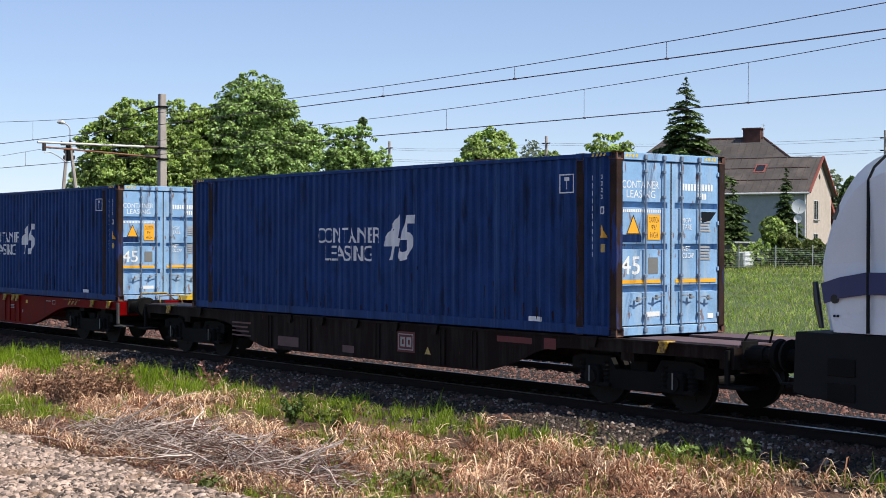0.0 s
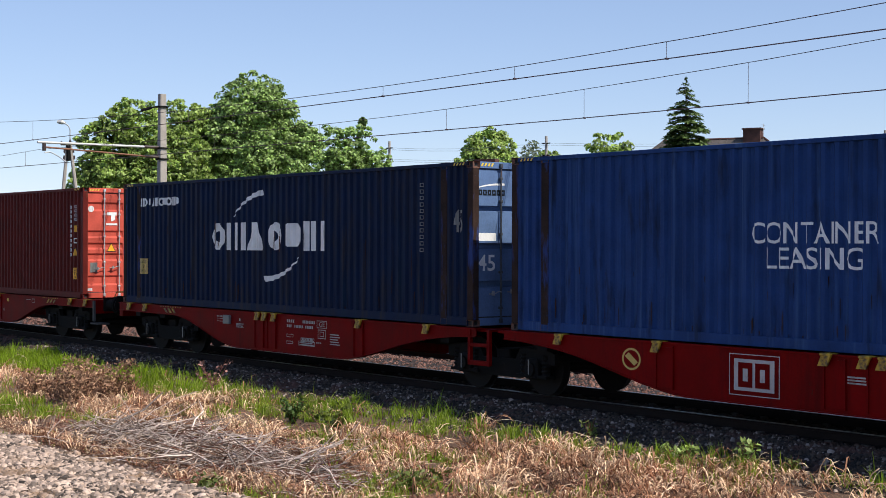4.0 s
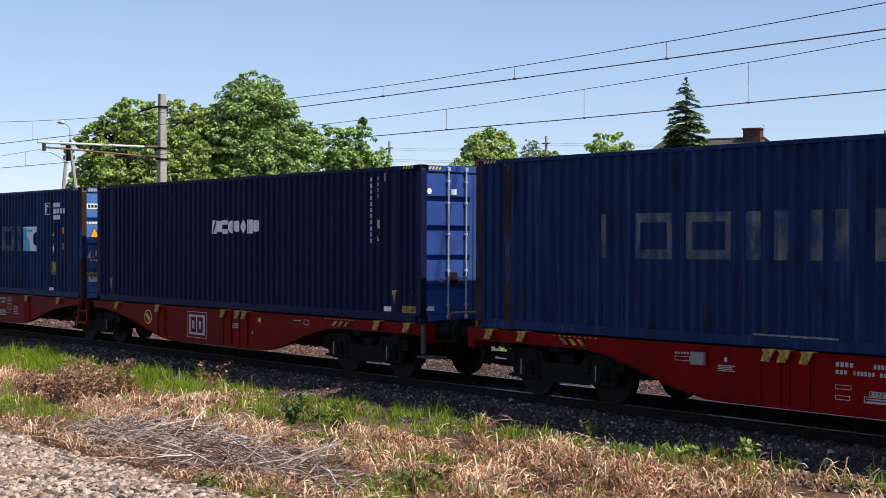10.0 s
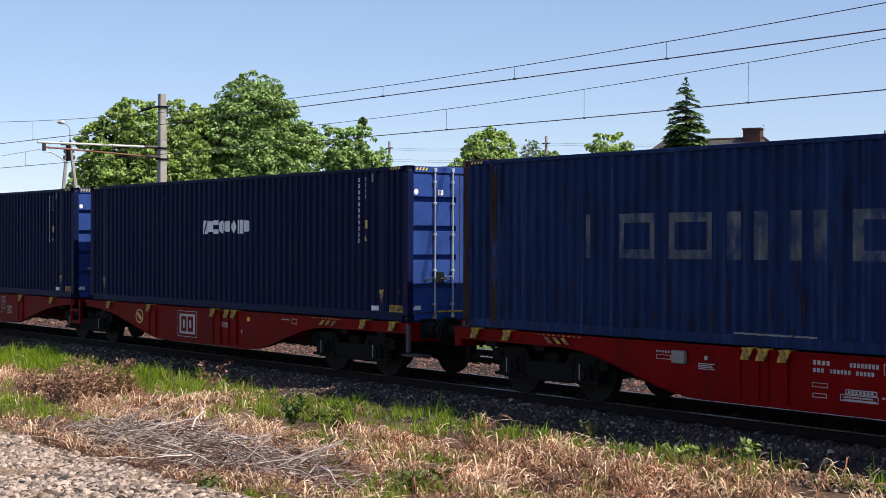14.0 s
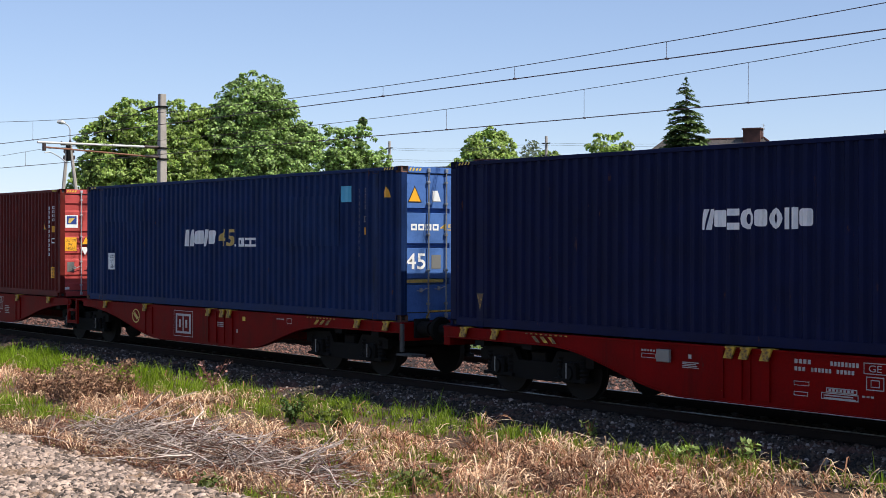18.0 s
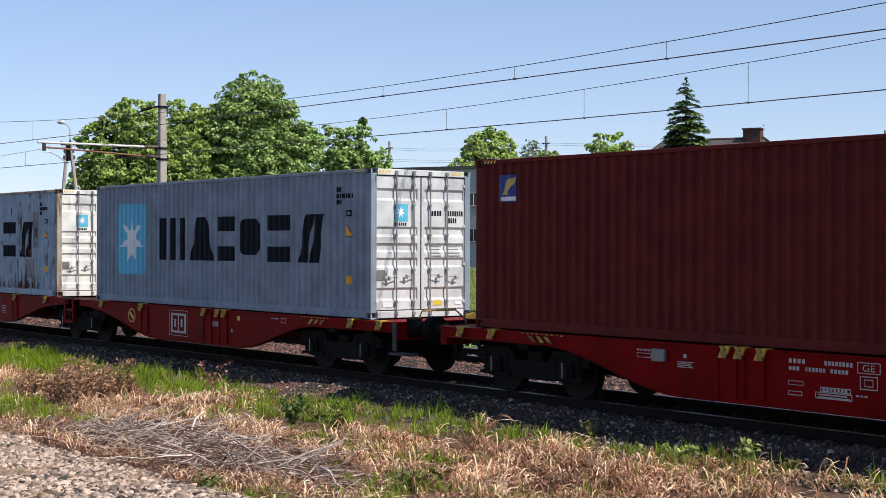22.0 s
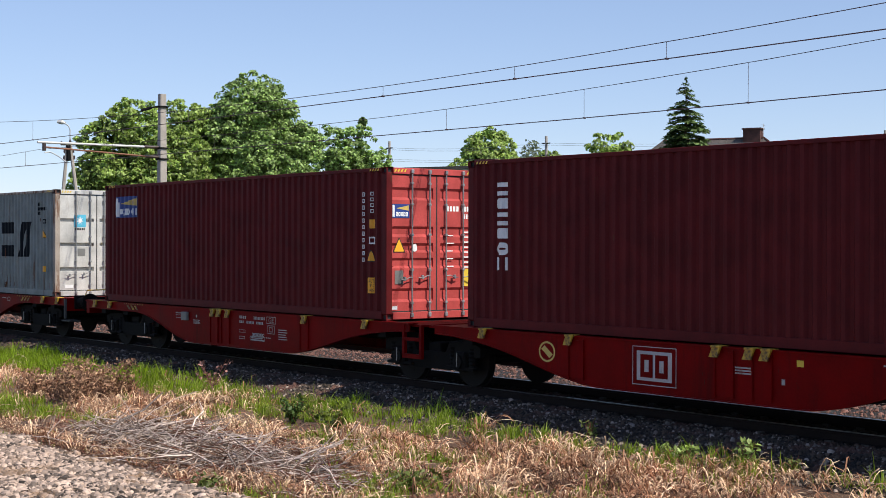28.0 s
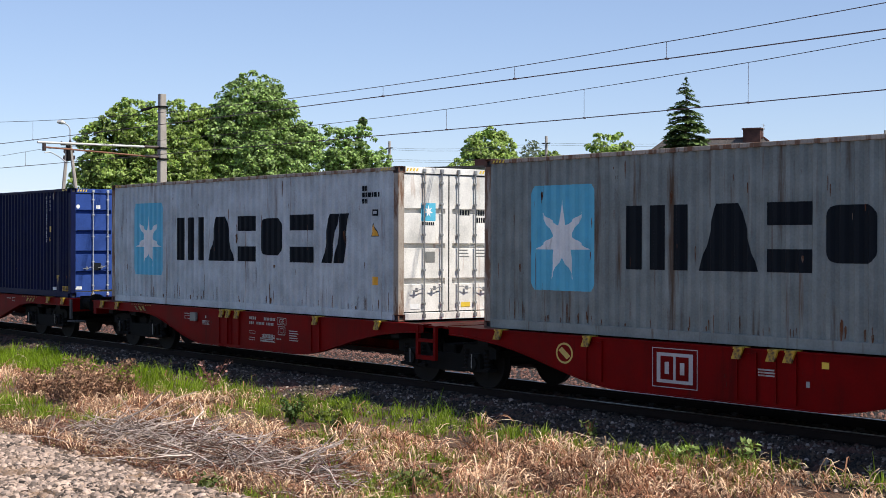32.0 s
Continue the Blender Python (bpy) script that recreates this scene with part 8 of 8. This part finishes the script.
STRAW_SPOTS = ((-3.8, -5.4, 1.3, 0.6, 0.9), (1.6, -4.9, 1.3, 0.4, 0.8), (-1.8, -5.3, 1.6, 0.5, 0.7), (3.4, -5.3, 1.2, 0.4, 0.7), (0.0, -7.7, 6.0, 0.35, 0.6), (6.0, -7.4, 3.0, 0.5, 0.8), (-7.0, -7.6, 6.0, 0.4, 0.6), (-13.0, -4.3, 4.0, 0.7, 0.9), (-3.2, -4.2, 1.8, 0.6, 1.0), (0.3, -4.6, 1.2, 0.5, 0.8), (3.5, -3.9, 1.5, 0.6, 1.0), (7.0, -3.6, 2.2, 0.9, 1.0), (10.5, -3.4, 2.5, 1.1, 1.0), (8.5, -5.2, 2.5, 1.0, 0.7), (4.6, -4.9, 1.2, 0.6, 0.7), (-2.5, -3.2, 1.0, 0.4, 0.9), (-9.5, -6.5, 3.0, 1.0, 0.5), (-0.5, -3.0, 0.7, 0.25, 0.5))
RED_SPOTS = ((0.0, -7.8, 8.0, 0.3, 0.8), (7.0, -4.6, 2.0, 0.6, 0.6), (10.0, -3.9, 2.0, 0.6, 0.5), (3.5, -7.6, 2.6, 0.5, 0.8), (-3.0, -7.2, 4.0, 0.8, 0.6), (2.5, -4.9, 1.5, 0.5, 0.6), (-0.2, -5.1, 1.1, 0.5, 1.0), (4.5, -5.3, 0.5, 0.35, 1.0), (0.5, -7.9, 0.6, 0.35, 1.0), (4.6, -2.95, 0.35, 0.2, 1.0), (5.4, -6.1, 1.3, 0.6, 0.5), (-7.0, -4.9, 2.0, 0.8, 0.5), (8.0, -3.1, 0.6, 0.25, 0.5), (2.0, -6.0, 2.0, 0.8, 0.5))


def verge():
    rg = np.random.default_rng(81)
    edge = lambda x: -2.32 + 0.16 * np.sin(0.8 * x) + 0.12 * np.sin(2.3 * x + 1) + 0.08 * np.sin(5.1 * x)
    road = lambda x: -8.0 + 0.2 * np.sin(0.7 * x)
    inside = lambda x, y: (y < edge(x)) & (y > road(x))
    # fresh grass: a lush band along the ballast, thinning along the line, patches further down
    low = lambda x: np.interp(x, (-34, -16, -7, -4, 1, 3.5, 12), (-3.6, -3.75, -3.7, -3.5, -3.9, -3.3, -2.75))
    band = lambda x, y: np.clip((y - low(x)) / 0.35, 0, 1) * np.interp(x, (-34, -16, -6.5, -4, 2, 4, 7, 9, 12.5), (0.8, 1.0, 1.0, 0.85, 0.8, 0.85, 0.9, 0.65, 0.5))
    green = lambda x, y: inside(x, y) * np.clip(band(x, y) * np.interp(x, (-7, -4), (1.0, 0.0)) + band(x, y) * np.interp(x, (-7, -4), (0.0, 1.0)) * (0.25 + 1.2 * patch(x, y, 1.5)) + zone(x, y, GREEN_SPOTS) + 0.03, 0, 1)
    cx, cy = scatter(17000, (-34, 12.5), (-8.2, -2.1), green, rg)
    x, y, s = tufts(cx, cy, 7, 20, 0.06, rg)
    h = rg.lognormal(-1.62, 0.3, len(x)) * s * np.interp(y, (-8, -3.4, -2.4), (0.75, 1.0, 1.0)) * np.interp(x, (-14, -8, -3, 3), (1.0, 0.95, 0.75, 0.75))
    v, f = blades(x, y, h, 0.0155 * rg.uniform(0.6, 1.5, len(x)), 0.4, rg)
    k = np.repeat(rg.random(len(x)) < np.interp(x, (-8, -3, 3), (0.12, 0.4, 0.4)), 3)
    stuff("verge_grass", v, f[~k], M_GRASS, "fresh green grass tufts along the ballast", "grass")
    stuff("verge_grass", v, f[k], M_GRASSY, "yellowing grass blades among the fresh tufts", "grass")
    # dry grass in two tones, bowed over in tufts
    dry = lambda x, y: inside(x, y) * np.clip(zone(x, y, STRAW_SPOTS) * np.clip(2.6 * patch(x, y, 2.1, 2.0) * (0.35 + patch(x, y, 5.0, 1.0)) - 0.45, 0.02, 1.0) + 0.03, 0, 1)
    for mat, n, lab in ((M_STRAW, 7600, "pale bowed dry grass tufts on the verge"), (M_STRAWDARK, 7600, "pinkish-brown bowed dry grass tufts on the verge")):
        cx, cy = scatter(n, (-30, 12.5), (-8.2, -2.35), dry, rg)
        x, y, s = tufts(cx, cy, 6, 18, 0.06, rg)
        h = rg.lognormal(-2.25, 0.4, len(x)) * s
        v, f = arches(x, y, h, rg.lognormal(-1.55, 0.45, len(x)) * s, 0.0145 * rg.uniform(0.6, 1.5, len(x)), rg)
        stuff("dry_grass", v, f, mat, lab, "grass")
    x, y = scatter(2600, (-30, 12.5), (-8.2, -2.5), dry, rg)
    v, f = blades(x, y, rg.lognormal(-1.45, 0.3, len(x)), 0.008 * rg.uniform(0.6, 1.5, len(x)), 0.55, rg)
    stuff("dry_grass", v, f, M_STRAW, "thin upright straw stalks on the verge", "grass")
    # litter lying flat
    flat = lambda x, y: inside(x, y) * np.clip(0.16 + 0.6 * zone(x, y, STRAW_SPOTS), 0, 1) * (0.2 + 0.8 * patch(x, y, 1.2, 4.0)) * np.interp(y, (-3.6, -3.0), (1.0, 0.4))
    for mat, n in ((M_STRAW, 15000), (M_STRAWDARK, 20000)):
        x, y = scatter(n, (-30, 12.5), (-8.3, -2.4), flat, rg)
        v, f = arches(x, y, rg.uniform(0.015, 0.07, len(x)), rg.uniform(0.08, 0.3, len(x)), 0.016 * rg.uniform(0.6, 1.5, len(x)), rg)
        stuff("dry_grass", v, f, mat, "flattened dry grass litter on the verge", "grass")
    # reddish weeds: stalks and small leaves
    red = lambda x, y: inside(x, y) * np.clip(zone(x, y, RED_SPOTS) + 0.03, 0, 1)
    cx, cy = scatter(9000, (-26, 12.5), (-8.0, -2.5), red, rg)
    x, y, s = tufts(cx, cy, 2, 6, 0.08, rg)
    h = rg.lognormal(-2.1, 0.4, len(x)) * s
    v, f = blades(x, y, h, 0.011 * rg.uniform(0.6, 1.4, len(x)), 1.0, rg)
    stuff("dry_weeds", v, f, M_STRAWRED, "reddish-brown dead weed stalks on the verge", "weeds")
    x, y = scatter(15000, (-26, 12.5), (-8.0, -2.5), red, rg)
    c = np.stack([x, y, bumpy(x, y) + rg.uniform(0.0, 0.12, len(x))], 1)
    v, f = leaf_cloud(c, rg.normal(0, 1, (len(x), 3)) + np.array([0, 0, 0.8]), 0.035, rg)
    stuff("dry_weeds", v, f, M_REDLEAF, "small dark red leaves of low weeds", "weeds")


verge()


def twigs(name, n, place, rise, length, r, mat, rg, label, category, up=0.25):
    """Thin crooked sticks, each of three joined lengths."""
    x, y = place(n)
    vs, fs = [], []
    z = bumpy(x, y) + rise(x, y) * rg.uniform(0.0, 1.0, n)
    a = rg.uniform(0, 6.283, n)
    el = rg.normal(up, 0.22, n)
    L = length * np.minimum(1.7, rg.lognormal(0, 0.35, n)) * np.interp(el, (0.3, 0.8), (1.0, 0.7))
    p = np.stack([x, y, z], 1)
    d = np.stack([np.cos(a) * np.cos(el), np.sin(a) * np.cos(el), np.sin(el)], 1)
    pts = [p]
    for k in range(3):
        d = d + rg.normal(0, 0.24, (n, 3)) + np.array([0, 0, -0.10])
        d[:, 2] = np.minimum(d[:, 2], up + 0.30)
        d /= np.linalg.norm(d, axis=1, keepdims=True)
        pts.append(pts[-1] + d * (L / 3)[:, None])
    rr = r * rg.lognormal(0, 0.35, n)
    s = np.cross(d, np.array([0.0, 0.0, 1.0]) + rg.normal(0, 0.2, (n, 3)))
    s /= np.linalg.norm(s, axis=1, keepdims=True) + 1e-9
    u = np.cross(s, d)
    lv = []
    for k, q in enumerate(pts):
        w = (rr * (1 - 0.22 * k))[:, None]
        for ang in (0.0, 2.094, 4.189):
            lv.append(q + (s * math.cos(ang) + u * math.sin(ang)) * w)
    v = np.stack(lv, 1).reshape(-1, 3)
    q = np.array([[3 * k + i, 3 * k + (i + 1) % 3, 3 * k + 3 + (i + 1) % 3, 3 * k + 3 + i] for k in range(3) for i in range(3)])
    f = (q[None] + 12 * np.arange(n)[:, None, None]).reshape(-1, 4)
    return stuff(name, v, f, mat, label, category)


def brush():
    rg = np.random.default_rng(91)

    def pile(n):
        q = rg.beta(1.6, 1.5, n)
        return -1.6 + 8.4 * q + 0.25 * rg.normal(0, 1, n), np.interp(q, (0, 0.25, 0.6, 1.0), (-6.5, -6.55, -6.75, -6.6)) + np.interp(q, (0, 0.3, 1), (0.3, 0.5, 0.4)) * rg.normal(0, 1, n)
    crest = lambda x, y: 0.40 * np.exp(-((x - 1.9) / 2.6) ** 2) * np.exp(-((y + 6.6) / 0.7) ** 2) + 0.06
    twigs("brushwood", 700, pile, crest, 0.85, 0.0112, M_TWIG, rg, "heap of bleached grey cut brushwood on the verge", "brushwood", 0.06)
    twigs("brushwood", 520, pile, crest, 0.55, 0.0085, M_TWIGG, rg, "grey-brown twigs in the brushwood heap", "brushwood", 0.12)
    twigs("brushwood", 800, pile, crest, 0.42, 0.0075, M_TWIGB, rg, "fine brown twigs in the brushwood heap", "brushwood", 0.2)
    twigs("brushwood", 420, lambda n: (rg.uniform(2.0, 7.4, n), -6.5 + 0.45 * rg.normal(0, 1, n)), crest, 0.38, 0.0052, M_STRAWRED, rg, "reddish dead stems among the brushwood", "brushwood", 0.45)
    twigs("brushwood", 150, lambda n: (rg.uniform(-1.4, 1.6, n), -6.55 + 0.35 * rg.normal(0, 1, n)), lambda x, y: 0.05 + 0 * x, 0.42, 0.008, M_TWIG, rg, "bleached stems leaning out of the brushwood heap", "brushwood", 0.5)
    twigs("brushwood", 60, lambda n: (rg.uniform(0.2, 1.8, n), -6.9 + 0.25 * rg.normal(0, 1, n)), lambda x, y: 0.1 + 0 * x, 0.36, 0.008, M_TWIG, rg, "cut grey stems standing out of the brushwood heap", "brushwood", 0.95)
    twigs("dead_stalks", 420, lambda n: (rg.uniform(-3, 12, n), rg.uniform(-6.8, -3.0, n)), lambda x, y: 0.05 + 0 * x, 0.45, 0.005, M_TWIGB, rg, "scattered brown dead stalks", "stalks", 0.5)
    twigs("brushwood", 500, lambda n: (rg.uniform(-4, 8, n), rg.uniform(-8.0, -7.1, n)), lambda x, y: 0.1 + 0 * x, 0.35, 0.005, M_TWIGB, rg, "thin brown stems along the gravel edge", "brushwood", 0.6)
    twigs("dead_branch", 3, lambda n: (np.array([5.6, 8.4, 6.3]), np.array([-4.3, -6.1, -3.6])), lambda x, y: 0.05 + 0 * x, 1.1, 0.011, M_TWIG, np.random.default_rng(5), "long bare dead branches lying on dry grass", "branch", 0.0)
    sap = thing("bare_sapling", "thin bare reddish twigs standing in the ballast", "sapling")
    for pts in ([(4.6, -1.15, -0.36), (4.5, -1.24, -0.18), (4.39, -1.36, -0.04)], [(4.95, -1.2, -0.36), (4.9, -1.3, -0.24), (4.8, -1.36, -0.14)]):
        part("twig", tube(bmesh.new(), pts, 0.006, 5), M_STRAWRED, sap)
    # withered shrub: crooked stems, many curled leaves in two browns
    def bush(n):
        g = rg.integers(0, 34, n)
        ox, oy = 1.25 * np.sin(g * 7.13), 0.62 * np.sin(g * 3.71 + 1.0)
        return -6.5 + ox - 0.35 * oy + 0.12 * rg.normal(0, 1, n), -4.55 + oy + 0.12 * rg.normal(0, 1, n), 0.42 + 0.24 * np.sin(g * 5.3)
    twigs("dead_shrub", 900, lambda n: bush(n)[:2], lambda x, y: 0.10 + 0 * x, 0.5, 0.0055, M_TWIGB, rg, "brown crooked stems of a withered shrub", "shrub", 1.05)
    for mat, n, lab in ((M_TAN, 2700, "curled tan leaves of a withered shrub"), (M_DEADBROWN, 2000, "curled dark brown leaves of a withered shrub")):
        x, y, t = bush(n)
        c = np.stack([x, y, bumpy(x, y) + t * rg.uniform(0.1, 1.15, n)], 1)
        v, f = leaf_cloud(c, rg.normal(0, 1, (n, 3)), 0.043, rg, long=2.0)
        stuff("dead_shrub", v, f, mat, lab, "shrub")
    # low dead bramble among the dry grass
    spots = np.array([(8.3, -4.5), (9.0, -4.25), (10.3, -4.2), (10.0, -4.9), (7.2, -4.2), (6.4, -3.7)])

    def bramble(n):
        g = rg.integers(0, len(spots), n)
        return spots[g, 0] + 0.26 * rg.normal(0, 1, n), spots[g, 1] + 0.16 * rg.normal(0, 1, n)
    twigs("dead_bramble", 420, bramble, lambda x, y: 0.05 + 0 * x, 0.30, 0.006, M_TWIGB, rg, "dark brown crooked stems of low dead bramble", "bramble", 0.7)
    x, y = bramble(1100)
    v, f = leaf_cloud(np.stack([x, y, bumpy(x, y) + rg.uniform(0.02, 0.2, len(x))], 1), rg.normal(0, 1, (len(x), 3)), 0.034, rg, long=1.8)
    stuff("dead_bramble", v, f, M_DEADBROWN, "curled brown leaves of low dead bramble", "bramble")
    # weeds: spot, spread, height, leaves, leaf size, material
    for px, py, r, h, m, size, mat, lab in ((0.75, -3.85, 0.24, 0.44, 300, 0.05, M_LEAFD, "dark leafy green weed among dry grass"), (2.0, -3.75, 0.3, 0.30, 160, 0.04, M_HEDGE, "pale yellow-green weed among dry grass"),
                                            (5.45, -8.0, 0.30, 0.20, 110, 0.05, M_HEDGE, "small leafy green weed by the gravel"), (8.6, -2.45, 0.22, 0.26, 120, 0.05, M_LEAF, "small leafy green weed at the ballast edge"),
                                            (9.6, -2.25, 0.16, 0.30, 90, 0.055, M_LEAF, "small leafy green weed at the ballast edge"), (6.5, -2.2, 0.10, 0.28, 60, 0.04, M_HEDGE, "thin yellow-green weed at the ballast edge"),
                                            (-3.75, -2.9, 0.34, 0.66, 96, 0.055, M_WITHER, "tall withered red-brown weed by the ballast"), (7.0, -5.9, 0.45, 0.30, 260, 0.042, M_HEDGE, "small leafy green weed in dry grass"),
                                            (10.3, -2.3, 0.12, 0.2, 60, 0.04, M_HEDGE, "thin yellow-green weed at the ballast edge"), (0.9, -3.2, 0.45, 0.25, 150, 0.06, M_HEDGE, "pale yellow-green weed among dry grass")):
        g = float(bumpy(np.array(px), np.array(py)))
        t = thing("weed", lab, "weed", "weeds on the verge")
        bm = bmesh.new()
        cs = []
        for i in range(8):
            tip = Vector((px + rg.normal(0, r * 0.55), py + rg.normal(0, r * 0.55), g + h * rg.uniform(0.6, 1.1)))
            foot = Vector((px + rg.normal(0, r * 0.15), py + rg.normal(0, r * 0.15), g - 0.04))
            rod(bm, foot, tip, 0.006, 0.003, seg=4)
            part("stem", bm, M_STRAWRED, t)
            bm = bmesh.new()
            for k in range(m // 8):
                q = rg.uniform(0.25, 1.0)
                p = foot.lerp(tip, q)
                cs.append((p.x + rg.normal(0, 0.035), p.y + rg.normal(0, 0.035), p.z + rg.normal(0, 0.02)))
        bm.free()
        c = np.array(cs)
        v, f = leaf_cloud(c, rg.normal(0, 1, (len(c), 3)) + np.array([0, 0, 1]), size, rg, long=1.8)
        part("leaves", soup("leaves", v, f, mat), None, t)


brush()


def meadow():
    rg = np.random.default_rng(95)
    x, y = scatter(210000, (-75, 8), (7.6, 66), lambda x, y: (np.abs((x - 22.7) * 0.613 + (y + 17.6) * 0.79) < 0.36 * ((22.7 - x) * 0.79 + (y + 17.6) * 0.613)) * np.interp(y, (7, 20, 66), (1.0, 1.0, 0.6)), rg)
    dist = np.hypot(x - 22.7, y + 17.6)
    h = rg.uniform(0.08, 0.27, len(x)) * (0.6 + 0.8 * patch(x, y, 0.5, 1.0))
    v, f = blades(x, y, h, np.interp(dist, (30, 100), (0.010, 0.032)) * rg.uniform(0.6, 1.4, len(x)), 0.7, rg)
    k = np.repeat(rg.random(len(x)) < 0.25 + 0.4 * patch(x, y, 0.35, 2.0), 3)
    stuff("meadow_grass", v, f[~k], M_MEADOW, "tall green meadow grass beyond the tracks", "grass")
    stuff("meadow_grass", v, f[k], M_MEADOWY, "pale yellow-green grass in the meadow", "grass")
    k = rg.random(len(x)) < 0.16
    v, f = blades(x[k], y[k], h[k] * 1.3, np.interp(dist[k], (30, 100), (0.008, 0.028)), 0.4, rg)
    stuff("meadow_grass", v, f, M_SEED, "pale grass seed heads in the meadow", "grass")


meadow()


# ---------------------------------------------------------------- the moving train
def motions():
    times = [float(t) for t in range(33)]
    for ob, x, z in [(FLAT, FLAT_X, 0.0), (LOCO, LOCO_X, 0.0)] + [(w, x, 0.0) for w, x in zip(TWINS, TWIN_X)] + [(b, x, FLOOR_Z) for b, x in zip(BOXES, BOX_X)]:
        walk(ob, [(t, pose(x + gone(t), 0, z)) for t in times])
    turns = [(k / 15.0, gone(k / 15.0) / WHEEL_R) for k in range(481)]
    for ob in [FLAT, LOCO] + TWINS:
        for child in ob.children_recursive:
            if child.name.startswith("wheelset"):
                x = child.location.x
                walk(child, [(t, pose(x, 0, AXLE_Z, 0, math.degrees(a), 0)) for t, a in turns])


motions()
